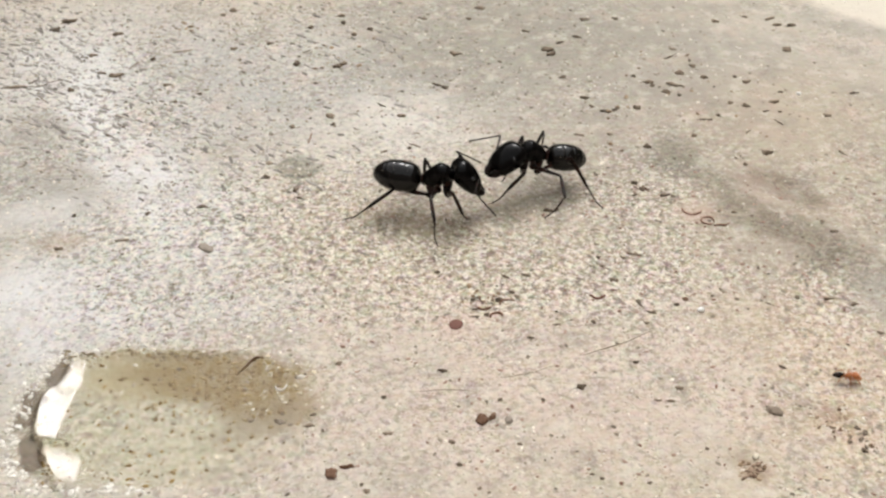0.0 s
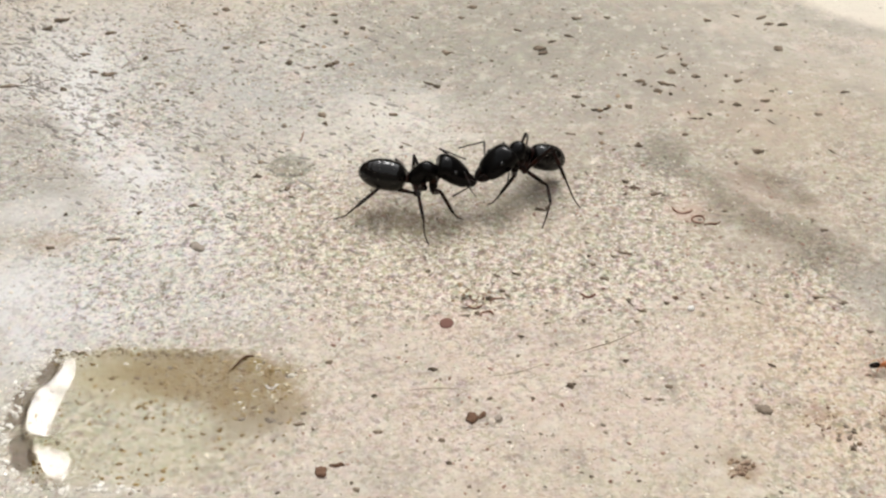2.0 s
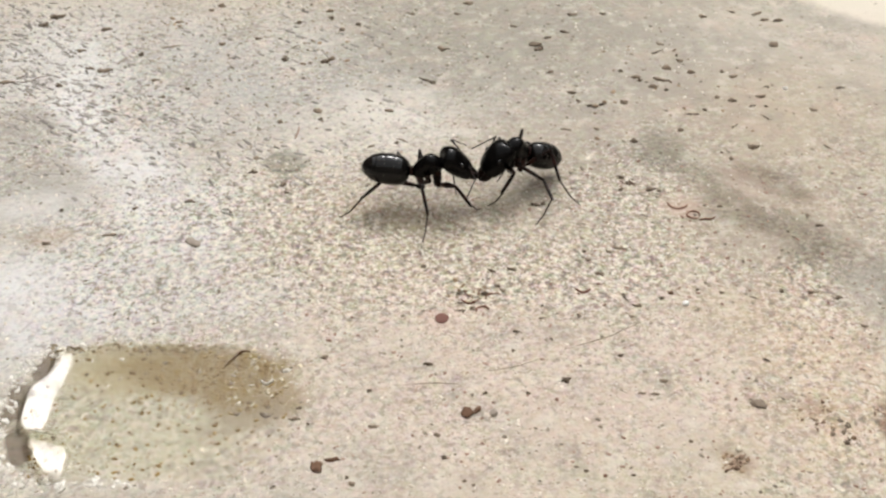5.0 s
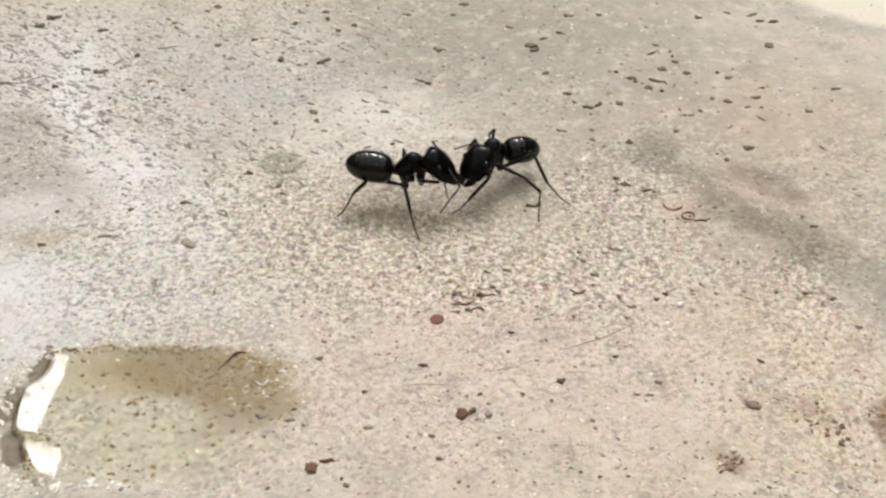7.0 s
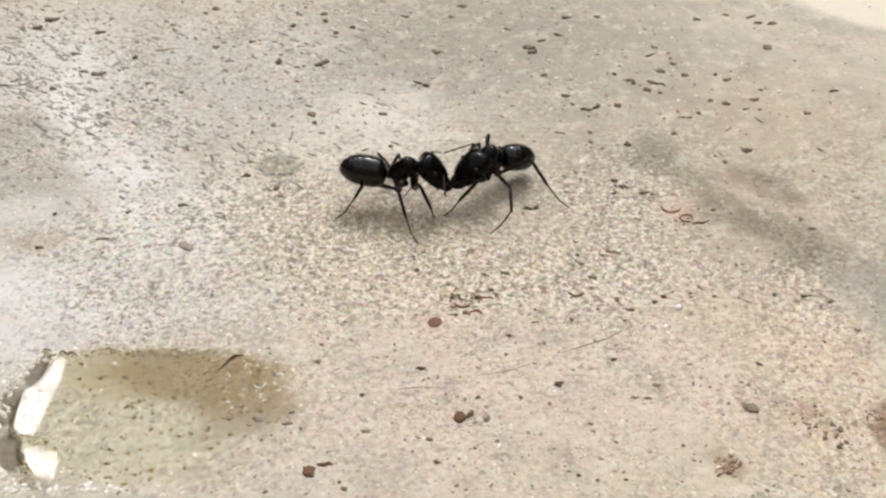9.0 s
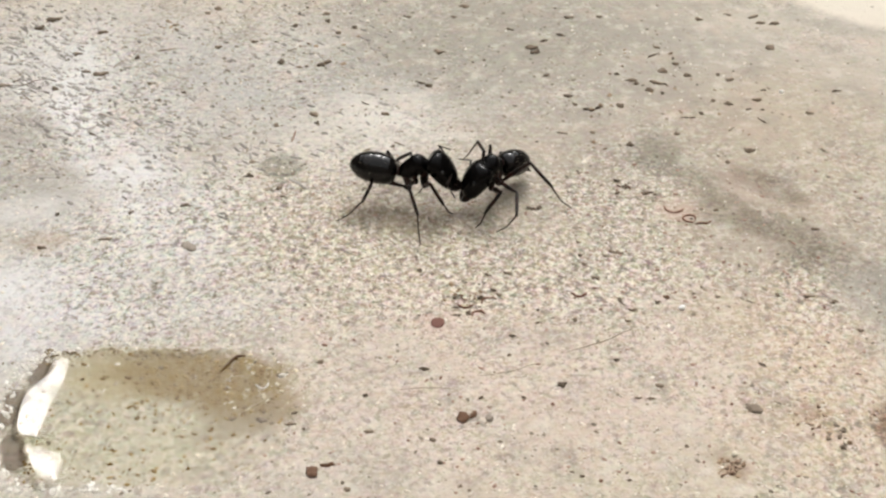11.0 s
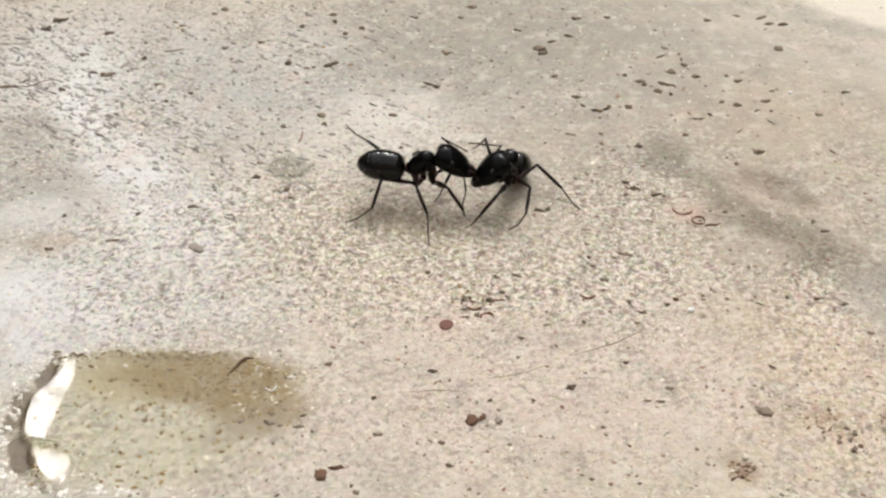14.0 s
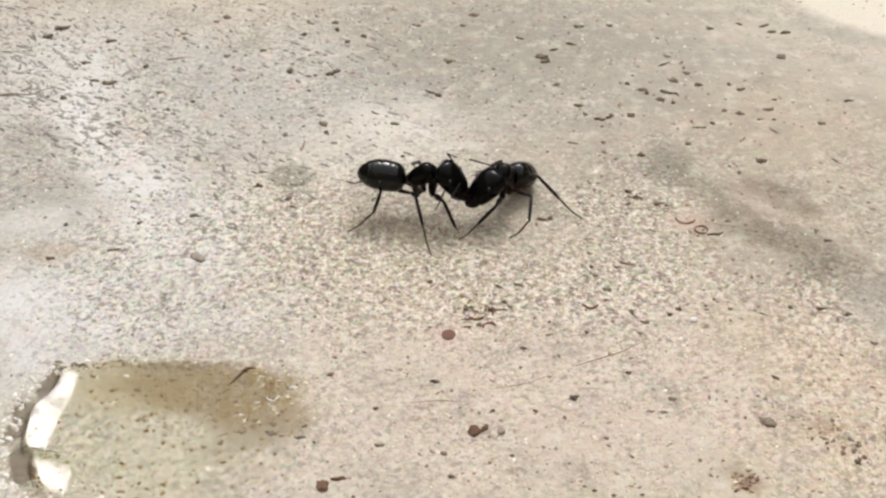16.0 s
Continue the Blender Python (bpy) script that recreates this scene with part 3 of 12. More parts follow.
def leg_geometry(kind):
    f, ti, ta = LEGS[kind]
    thick = {"fore": 1.2, "mid": .85, "hind": .9}[kind]
    femur = loft([(-.18, 0, .10, .10), (0, 0, .25, .28), (.35, 0, .25, .27), (.62, 0, .12, .13), (.8, 0, .15, .16), (f * .5, 0, .21 * thick, .23 * thick),
                  (f * .8, 0, .15 * thick, .16 * thick), (f, 0, .115, .115), (f + .08, 0, .05, .05)], 12, 3)
    tibia = loft([(-.08, 0, .05, .05), (.05, 0, .12, .125), (ti * .3, 0, .155, .16), (ti * .7, 0, .155, .16), (ti, 0, .12, .12), (ti + .06, 0, .04, .04)], 10, 3)
    spur = tube([(ti * .97, .05, -.05), (ti + .22, .1, -.16)], (.03, .008), 5, 2)
    cuts = [(0, .03), (.03, .075), (.50, .068), (.53, .045), (.56, .066), (.68, .062), (.70, .04), (.73, .06), (.82, .056), (.84, .038), (.87, .052), (.96, .05), (1.0, .03)]
    sag = lambda u: -.085 * ta * (u / .62 if u < .62 else (1 - u) / .38)     # the toes lie flatter than the long first joint
    tarsus = loft([(ta * u, sag(u), r, r) for u, r in cuts], 8, 2)
    claw = [tube([(ta * .97, 0, sag(.97)), (ta * 1.0, .06 * s, .02), (ta * 1.03, .10 * s, -.04)], (.028, .02, .005), 5, 2) for s in (-1, 1)]
    return femur, joined(tibia, spur), joined(tarsus, *claw)


def build_ant(name, label, category, k_thorax=1.0, k_head=1.0, lift=0.0, gaster_size=(4.25, 1.34), seed=1, mats=None):
    """A worker ant in parts: head with jaws and eyes, thorax, petiole, gaster, six three-piece legs, two elbowed feelers."""
    glossy, satin, brown, rust = mats or (SHELL_GLOSSY, SHELL_SATIN, SHELL_BROWN, SHELL_RUST)
    ant = tagged(new(name), label, category)
    parts = {}
    parts["thorax"] = part("thorax", thorax_geometry(k_thorax), satin, ant, "satin black humped thorax")
    for kind in HIPS:
        for side in (1, -1):
            part("coxa", coxa_geometry(kind, side, k_thorax), rust if kind != "fore" else brown, parts["thorax"], "dark hip segment of a leg")
    parts["petiole"] = part("petiole", loft([(-.12, -.08, .18, .18), (.05, -.05, .22, .24), (.17, .15, .32, .50), (.27, .15, .30, .48), (.38, -.02, .17, .2), (.5, 0, .14, .15)], 16, 4), rust, ant, "reddish-brown waist node")
    parts["gaster"] = part("gaster", gaster_geometry(*gaster_size), glossy, ant, "glossy black banded abdomen")
    part("bristles", bristles(*gaster_size, seed), BRISTLE, parts["gaster"], "short pale hairs")
    parts["head"] = part("head", head_geometry(k_head, lift), satin, ant, "large satin black heart-shaped head")
    for side in (1, -1):
        part("mandible", mandible_geometry(side, k_head), brown, parts["head"], "dark curved jaw")
        eye = loft([(1.0, .60, .02, .02), (1.06, .61, .12, .1), (1.22, .61, .2, .17), (1.38, .59, .12, .1), (1.44, .58, .02, .02)], 12, 3,
                   lambda x, y, z, s=side: (x, y + 1.04 * s, z + .12 + lift * .45))
        part("eye", scaled(eye, k_head), EYE_BLACK, parts["head"], "round black eye")
    scape = loft([(-.05, 0, .05, .05), (.05, 0, .085, .085), (.3, 0, .06, .06), (1.6, 0, .075, .075), (2.45, 0, .085, .085), (2.55, 0, .03, .03)], 9, 3)
    beads = []
    for i in range(11):
        a, b = 2.9 * i / 11, 2.9 * (i + 1) / 11
        beads += [(a + .02, 0, .048, .048), ((a + b) / 2, 0, .07, .07), (b - .02, 0, .058, .058)]
    flagellum = loft([(-.03, 0, .03, .03)] + beads + [(2.93, 0, .02, .02)], 8, 1)
    for word in ("left", "right"):
        parts["scape_" + word] = part("scape", scape, brown, ant, "first rod of the elbowed feeler")
        parts["flagellum_" + word] = part("flagellum", flagellum, brown, ant, "beaded outer half of the feeler")
    for kind in LEGS:
        femur, tibia, tarsus = leg_geometry(kind)
        for word in ("left", "right"):
            parts[f"{kind}_femur_{word}"] = part("femur", femur, brown, ant)
            parts[f"{kind}_tibia_{word}"] = part("tibia", tibia, brown, ant)
            parts[f"{kind}_tarsus_{word}"] = part("tarsus", tarsus, SHELL_FOOT if mats is None else brown, ant, "thin jointed foot")
    return ant, parts


def along(start, end, up=Vector((0, 0, 1))):
    """The pose that stands at start with x towards end, in millimetres."""
    x = (Vector(end) - Vector(start)).normalized()
    y = up.cross(x).normalized()
    m = Matrix((x, y, x.cross(y))).transposed().to_4x4()
    return Matrix.Translation(Vector(start) * MM) @ m


def stance(parts):
    """Sets an ant on its six feet in an ordinary walking stance, heading along x."""
    P, N = Vector((-1.3, 0, 2.9)), Vector((1.3, 0, 3.2))
    body = along(P, N)
    parts["thorax"].matrix_basis = body
    parts["petiole"].matrix_basis = parts["gaster"].matrix_basis = along(P, P + Vector((-4, 0, -.2)))
    parts["head"].matrix_basis = along(N, N + Vector((3, 0, -1.6)))
    for side, word in ((1, "left"), (-1, "right")):
        base = parts["head"].matrix_basis @ Vector((2.0 * MM, .5 * side * MM, .72 * MM)) / MM
        elbow = base + Vector((.6, 1.3 * side, 1.1)).normalized() * 2.5
        parts["scape_" + word].matrix_basis = along(base, elbow)
        parts["flagellum_" + word].matrix_basis = along(elbow, elbow + Vector((2, .2 * side, -1.6)))
        for kind, fx in (("fore", 4.6), ("mid", .4), ("hind", -5.2)):
            f, ti, ta = LEGS[kind]
            hx, hy, hz = HIPS[kind]
            hip = body @ Vector((hx * MM, hy * side * MM, hz * MM)) / MM
            foot = Vector((fx, (4.6 if kind == "mid" else 3.6) * side, 0.05))
            flat = Vector((hip.x - foot.x, hip.y - foot.y, 0)).normalized()
            ankle = foot + (flat * .6 + Vector((0, 0, .8))).normalized() * ta
            v = ankle - hip
            d = min(v.length, (f + ti) * .99)
            u = v.normalized()
            a = (f * f - ti * ti + d * d) / (2 * d)
            pole = Vector((0, 0, 1)) - flat * .5
            pole = (pole - pole.dot(u) * u).normalized()
            knee = hip + u * a + pole * math.sqrt(max(f * f - a * a, 0))
            parts[f"{kind}_femur_{word}"].matrix_basis = along(hip, knee)
            parts[f"{kind}_tibia_{word}"].matrix_basis = along(knee, ankle)
            parts[f"{kind}_tarsus_{word}"].matrix_basis = along(ankle, foot)


west_ant, west_ant_parts = build_ant("ant", "large glossy black ant gripping the jaws of another ant", "ant", 1.0, 1.03, 0.25, (4.2, 1.4), 1)
east_ant, east_ant_parts = build_ant("ant", "black ant with dark reddish waist locked head to head with another", "ant", 0.942, 1.072, -0.32, (3.75, 1.24), 2)
stance(west_ant_parts)
stance(east_ant_parts)

red_ant, red_ant_parts = build_ant("ant", "tiny orange-red ant with dark abdomen walking on concrete", "ant", 1.0, 1.0, 0.0, (4.0, 1.1), 3,
                                   (SHELL_BROWN, RED_SHELL, RED_LEG, RED_SHELL))
stance(red_ant_parts)
red_ant.scale = (0.215, 0.215, 0.2)


# ---- small things on the slab ----
grain_count = 0


def scatter_grains(rows):
    """Dark crumbs of soil: x, y, length, width, turn in millimetres and degrees."""
    global grain_count
    for x, y, length, width, turn in rows:
        grain_count += 1
        h = max(0.07, min(width * 0.3, 0.2))
        length, width = length * 0.92, width * 0.8
        ob = new("soil_crumb", mesh_from("soil_crumb", *pebble(length, max(width, 0.16), h, grain_count, 0.85), SOIL))
        ob.matrix_world = mm(x, y, ground_height(x, y), 0, 0, turn)
        shape = "thin dark sliver of plant litter" if length > 3.2 * width else "small dark brown soil crumb"
        tagged(ob, shape + " lying on the concrete", "soil crumb", "soil crumbs on the slab")


# far west
scatter_grains([
    (-34.1, 37.6, 1.07, 0.75, 0), (-40, 40.4, 1.57, 1.29, 0), (-40.9, 38.4, 1.07, 1.13, 0), (-26.9, 33.8, 1.72, 0.47, 17), (-21.6, 34.3, 0.7, 0.72, 0),
    (-18, 35.5, 0.59, 0.76, 0), (-14.8, 31.2, 0.8, 1.04, 0), (-22.7, 42.9, 0.86, 0.79, 0), (-23.6, 41.9, 0.49, 0.63, 0), (-14, 39.1, 0.72, 0.89, 0),
    (-32.6, 28.9, 1.24, 0.9, 0), (-31.3, 30.9, 1.88, 0.08, 66), (-23.8, 25.2, 0.55, 0.65, 0), (-27.4, 26.9, 0.56, 0.55, 0), (-26, 23.7, 0.77, 0.53, 0),
    (-29.6, 32.2, 0.58, 0.59, 0), (-35.9, 33, 0.93, 0.59, 0), (-36.6, 25.9, 0.67, 0.76, 0),
])
# west
scatter_grains([
    (-34.5, 21.3, 1.02, 0.25, -37), (-31.2, 17.6, 1.12, 0.29, -37), (-30.9, 21, 1.08, 0.32, -32), (-30.4, 19.4, 1.5, 0.14, -42), (-14.2, 19.1, 0.48, 0.62, 0),
    (-15.8, 12.8, 0.46, 0.6, 0), (-39, 24.3, 1.88, 0.09, -46), (-40.6, 27.6, 1.35, 0.26, 50), (-42.3, 26.5, 2.16, 0.45, 10), (-20.8, 6.1, 0.98, 0.51, 0),
    (-31.7, 4.8, 0.39, 0.5, 0), (-26.9, 1.2, 1.11, 0.4, 9), (-25.4, 5.1, 0.5, 0.5, 35), (-13, 8.6, 0.5, 0.65, 0), (-15.8, 10.6, 0.81, 0.63, 0),
    (-12.6, 7.5, 0.49, 0.43, 0), (-32, 0, 0.75, 0.62, 0), (-34.2, 29.3, 1.01, 0.48, -18),
])
# far middle
scatter_grains([
    (-10.9, 41.7, 0.73, 0.78, 0), (-10.6, 40.1, 0.6, 0.78, 0), (-7.7, 38.6, 0.6, 0.63, 0), (-9.3, 37.4, 0.71, 0.93, 0), (-13.9, 33.9, 1.05, 0.24, 39),
    (-13.1, 34.5, 0.29, 0.38, 0), (-10.8, 30.6, 0.69, 0.89, 0), (-10.1, 31.3, 0.69, 0.89, 0), (-12.2, 30.3, 0.4, 0.52, 0), (-6, 23.1, 0.95, 0.33, -41),
    (-0.5, 27, 1.22, 0.44, -28), (0.2, 26.5, 0.56, 0.72, 0), (-10.8, 21.1, 0.75, 0.98, 0), (-10.4, 19.6, 0.53, 0.51, 0), (-8.2, 18.8, 0.7, 0.19, -46),
    (-4, 21.2, 0.97, 0.52, 0), (1.2, 33.3, 0.81, 0.95, 0), (5.8, 31.6, 0.4, 0.52, 0),
])
# far middle
scatter_grains([
    (8.7, 38.2, 0.78, 0.5, -30), (10.8, 34.2, 1.17, 1.08, 0), (11.1, 33.1, 0.99, 0.73, 19), (12.1, 35.7, 0.8, 0.56, 28), (14, 37, 1.27, 0.5, -30),
    (15.2, 40.8, 1.05, 0.67, 20), (11.9, 28.5, 0.84, 0.5, 19), (13.8, 24.5, 0.77, 0.64, 0), (14.4, 22.9, 0.44, 0.57, 0), (7.5, 20.6, 0.68, 0.2, -49),
    (-2.6, 15.9, 1.07, 0.32, -34), (-3.1, 15.5, 0.47, 0.39, 34), (2.8, 41, 0.61, 0.52, 0), (4, 43.5, 0.98, 0.8, 0), (-2.1, 41, 0.73, 0.52, 0),
    (-5.4, 14.9, 0.64, 0.44, 18), (12.6, 17.8, 0.96, 0.37, -19),
])
# far east
scatter_grains([
    (18.5, 41, 0.61, 0.65, 0), (29, 40.4, 0.72, 0.77, 0), (32.4, 41.4, 0.93, 0.46, -42), (34.9, 41, 1.26, 0.53, 34), (35.5, 39.6, 0.84, 0.77, 0),
    (36.9, 39.4, 0.96, 0.64, 0), (35.4, 34.1, 0.82, 1.06, 0), (23.7, 34.3, 0.77, 0.59, -40), (23.2, 32.7, 1.39, 0.34, 40), (25.2, 30.8, 0.69, 0.81, 0),
    (25.1, 31.9, 0.35, 0.45, 0), (23.7, 29.3, 0.91, 1.02, 0), (26, 28.4, 0.68, 0.67, 0), (22.8, 27, 1.5, 0.65, -30), (20.3, 27.5, 1.01, 0.67, 0),
    (20.7, 26.8, 0.56, 0.55, 0), (19, 28.7, 0.56, 0.56, 0), (21.9, 25.7, 0.78, 0.87, 0), (23.1, 25, 0.44, 0.54, 0),
])
# far east
scatter_grains([
    (29.1, 28.6, 0.45, 0.59, 0), (30.1, 27.6, 1.11, 0.57, 18), (32.1, 23.8, 0.97, 0.63, 18), (29.2, 23, 0.65, 0.63, 0), (27.8, 23.5, 0.44, 0.53, 0),
    (31, 22, 0.63, 0.31, 25), (33.1, 25.6, 0.44, 0.43, 0), (32.3, 21.9, 0.43, 0.42, 0), (26.3, 21.2, 0.43, 0.56, 0), (25, 20.5, 1.29, 0.31, 0),
    (36.7, 21.2, 0.76, 0.62, 0), (28.7, 18.4, 0.99, 0.09, 51), (31.9, 19.9, 0.87, 0.22, -54), (23.5, 17.6, 0.53, 0.69, 0), (29.6, 14.7, 0.93, 0.95, 0),
    (27.4, 12.8, 0.46, 0.6, 0), (26.7, 13.8, 0.31, 0.4, 0), (36.6, 14.7, 1.28, 0.17, -55),
])
# east
scatter_grains([
    (15.5, 22, 0.86, 0.62, -10), (16.6, 22.3, 0.98, 0.48, 26), (18.7, 22.7, 0.76, 0.73, 0), (15.6, 17.8, 0.53, 0.49, 0), (18.8, 15.7, 0.73, 0.77, 0),
    (17, 9.7, 0.53, 0.51, -35), (17.6, 8.8, 0.81, 0.45, -49), (19.4, 7.9, 0.69, 0.61, 0), (16.8, 7.9, 0.58, 0.34, 31), (40.2, 25.4, 0.89, 0.43, 0),
    (12.8, 0.7, 0.52, 0.32, -40), (15.8, -0.7, 1.12, 0.36, -17), (14.9, -1.2, 0.47, 0.38, 0), (12.8, -1.2, 0.37, 0.46, 0), (13, -2.3, 0.42, 0.45, 0),
    (13.6, -4.1, 0.36, 0.47, 0), (14, -4.2, 0.36, 0.47, 0),
])
# east
scatter_grains([
    (15.5, -7.2, 0.9, 0, -63), (16.4, -8.2, 0.8, 0.48, 0), (18.4, -7.3, 0.45, 0.56, 0), (22.2, -5.4, 0.36, 0.47, 0), (21.4, -6.2, 0.27, 0.35, 0),
    (28.1, -6.3, 0.4, 0.5, 0), (23.3, -6.6, 0.36, 0.35, 0), (25.7, -7.1, 0.7, 0.25, -25), (33, 2.5, 0.67, 0.48, 0), (32.4, 3.9, 0.48, 0.41, 0),
    (25.1, 5.3, 0.49, 0.34, 0), (30.5, -6.5, 0.9, 0.36, 0), (32.4, -7.2, 0.64, 0.36, 27), (15.8, -9.5, 0.44, 0.34, 0), (9.1, 5.5, 1.1, 0.45, -21),
    (9.8, 5.7, 0.44, 0.57, 0), (20.1, 7.7, 0.4, 0.43, 0),
])
# middle
scatter_grains([
    (5.1, -3.7, 0.66, 0.31, -24), (6.7, -3.5, 0.68, 0.37, -31), (5.5, -5.7, 0.67, 0.31, -31), (5.9, -6.3, 0.57, 0.36, -31), (4.4, -6.7, 0.63, 0.64, 0),
    (2.7, -7.8, 1.33, 0.21, 0), (2.5, -8.7, 0.97, 0.21, 0), (3.4, -8.5, 0.44, 0.57, 0), (2.4, -6.6, 0.49, 0.3, 30), (8.9, -8.2, 0.27, 0.34, 0),
    (8.8, -9.7, 0.62, 0.26, 8), (11.7, -9.4, 0.44, 0.41, 0), (6.7, -11.3, 0.61, 0.4, 0), (6.4, -13.5, 0.34, 0.38, 0), (-7.8, -14.2, 0.46, 0.51, 0),
    (0, -15, 0.76, 0.5, 0), (-4.3, -17.9, 0.41, 0.36, 0), (-10.8, -15.7, 0.33, 0.37, 0), (-0.4, -3.1, 0.46, 0.45, 0),
])
# near middle
scatter_grains([
    (-3.9, -21.6, 0.72, 0.34, 0), (0.6, -22.4, 0.47, 0.44, 0), (1.1, -24.6, 0.47, 0.37, 0), (-5.1, -27.1, 0.38, 0.49, 0), (-5.5, -26.5, 0.31, 0.31, 0),
    (-9.3, -19.7, 0.4, 0.35, 0), (-9.6, -20.8, 0.8, 0.4, 0), (-8.5, -21.3, 0.32, 0.28, 0), (2.5, -26.8, 0.27, 0.31, 0), (3.1, -27.2, 0.27, 0.25, 0),
    (4.1, -18.2, 0.37, 0.36, 0), (7.3, -18.2, 0.29, 0.36, 0), (10.1, -16.8, 0.58, 0.61, 0), (5.4, -22.6, 0.32, 0.33, 0), (-13.7, -20, 0.48, 0.4, 0),
    (-11.5, -20.3, 0.75, 0.47, -14), (-10.8, -20.6, 0.4, 0.28, 0),
])
# near east
scatter_grains([
    (25.3, -14.6, 0.76, 0.24, -39), (14.4, -14.1, 0.38, 0.38, 0), (17.2, -16.9, 0.5, 0.48, 0), (15.6, -18.2, 0.57, 0.3, 0), (16.5, -18.3, 0.57, 0.3, 0),
    (12.2, -21.7, 0.32, 0.28, 0), (33.7, -10.7, 0.5, 0.39, -16), (28.4, -12.2, 0.61, 0, 49), (30.8, -12.1, 0.26, 0.34, 0),
    (29.3, -22.2, 0.32, 0.41, 0), (29.3, -23.3, 0.36, 0.47, 24), (28.5, -22.4, 0.32, 0.41, 0), (10.8, -25.9, 0.31, 0.31, 0), (10.2, -25.5, 0.31, 0.26, 0),
    (14, -26.3, 0.34, 0.26, 0), (18.4, -23.1, 0.31, 0.33, 0),
])


def lay(name, geometry, material, x, y, turn, label, category, z=None):
    ob = new(name, mesh_from(name, *geometry, material))
    ob.matrix_world = mm(x, y, ground_height(x, y) if z is None else z, 0, 0, turn)
    return tagged(ob, label, category)


lay("seed", pebble(1.1, 1.25, 0.2, 301, 0.05, 3), SEED, 1.0, -9.7, -8, "flat maroon oval seed lying on the concrete", "seed")
lay("husk", pebble(0.85, 1.15, 0.3, 302, 0.35, 3), HUSK, 2.8, -20.2, 20, "rough brown seed husk lying on the slab", "husk")
lay("husk", pebble(0.4, 0.75, 0.25, 303, 0.4, 3), HUSK, 3.55, -19.9, -25, "narrow brown husk beside a larger one", "husk")
lay("husk", pebble(0.55, 0.8, 0.25, 304, 0.4, 3), STONE, 4.7, -20.2, 0, "pale brown husk flake on the slab", "husk")
lay("husk", pebble(0.75, 0.95, 0.35, 305, 0.4, 3), HUSK, -7.6, -25.5, 0, "dark brown broken husk on the slab", "husk")
lay("husk", pebble(0.95, 0.36, 0.2, 306, 0.4, 3), HUSK, -6.6, -24.8, 12, "curved brown husk sliver on the slab", "husk")
lay("husk", pebble(1.1, 0.9, 0.2, 307, 0.5, 3), SOIL_GREY, 23.8, -19.3, -25, "grey-brown husk flake on the slab", "husk")
lay("stone", pebble(0.8, 1.5, 0.12, 308, 0.6, 3), STONE, -19.7, 0.1, 35, "small grey angular stone chip in the slab", "stone")
lay("stone", pebble(0.45, 0.45, 0.3, 309, 0.3, 2), QUARTZ, 34.8, 25.2, 0, "bright white quartz grain on the concrete", "stone")
lay("stone", pebble(0.55, 0.5, 0.35, 310, 0.3, 2), QUARTZ, 20.2, -8.0, 0, "small white quartz grain on the concrete", "stone")
lay("husk", pebble(0.5, 0.45, 0.25, 311, 0.3, 2), HUSK, 19.2, -6.6, 0, "tiny orange-brown husk on the concrete", "husk")


def crumbled(seed, count, spread, size, arms=3):
    """Ragged broken pieces, lying loose and heaped along a few crooked arms."""
    rng = random.Random(seed)
    out = []
    ways = [rng.uniform(0, 2 * math.pi) for _ in range(arms)]
    for i in range(count):
        way, far = ways[i % arms] + rng.gauss(0, .25), spread * 1.7 * rng.random() ** .7
        x, y, turn = far * math.cos(way) + rng.gauss(0, spread * .22), far * math.sin(way) + rng.gauss(0, spread * .22), rng.uniform(0, math.pi)
        s = size * (rng.uniform(.25, .6) if rng.random() < .65 else rng.uniform(.6, 1.1))
        v, f = pebble(s, rng.uniform(.35, .8) * s, rng.uniform(.12, .3) * s, seed * 50 + i, 1.3, 2)
        c, t = math.cos(turn), math.sin(turn)
        lift = rng.uniform(-.03, .06) * size
        out.append(([(x + px * c - py * t, y + px * t + py * c, pz + lift) for px, py, pz in v], f))
    return joined(*out)


RUST_HUSK = grain_material("reddish_husk", (0.16, 0.09, 0.062), (0.44, 0.32, 0.23), 1.0, True)
lay("husk", crumbled(417, 44, .62, .42, 4), RUST_HUSK, 21.0, -24.8, 0, "crumbled reddish-brown husk lying in pieces on the slab", "husk")
lay("husk", crumbled(402, 30, .95, .34, 4), RUST_HUSK, 27.5, -20.4, 0, "broken brown husk crumbs scattered on the slab", "husk")
lay("husk", crumbled(403, 20, .8, .34), SOIL_GREY, 29.6, -22.3, 0, "grey-brown husk crumbs scattered on the slab", "husk")
lay("husk", crumbled(404, 14, .4, .38), HUSK, 17.4, 8.7, 0, "small heap of dark brown husk crumbs on the slab", "husk")
lay("husk", crumbled(405, 22, .9, .34, 4), RUST_HUSK, 3.3, -6.3, 0, "scattered reddish-brown husk crumbs on the slab", "husk")
lay("husk", crumbled(406, 46, 1.1, .36, 5), RUST_HUSK, 33.5, -21.0, 0, "ragged dark brown husk crumbs heaped on a stain", "husk")
lay("stone", pebble(0.5, 0.45, 0.25, 411, 0.4, 2), PALE_GRAIN, 21.6, -23.9, 20, "pale stone chip beside a crumbled husk", "stone")


def arc(radius, a0, a1, thick, lift=0.06):
    pts, rad = [], []
    for i in range(9):
        a = radians(a0 + (a1 - a0) * i / 8)
        pts.append((radius * math.cos(a), radius * math.sin(a), lift + 0.05 * math.sin(i * 1.3)))
        rad.append(thick * (0.6 + 0.4 * math.sin(math.pi * (i + .5) / 9)))
    return tube(pts, rad, 7, 3)


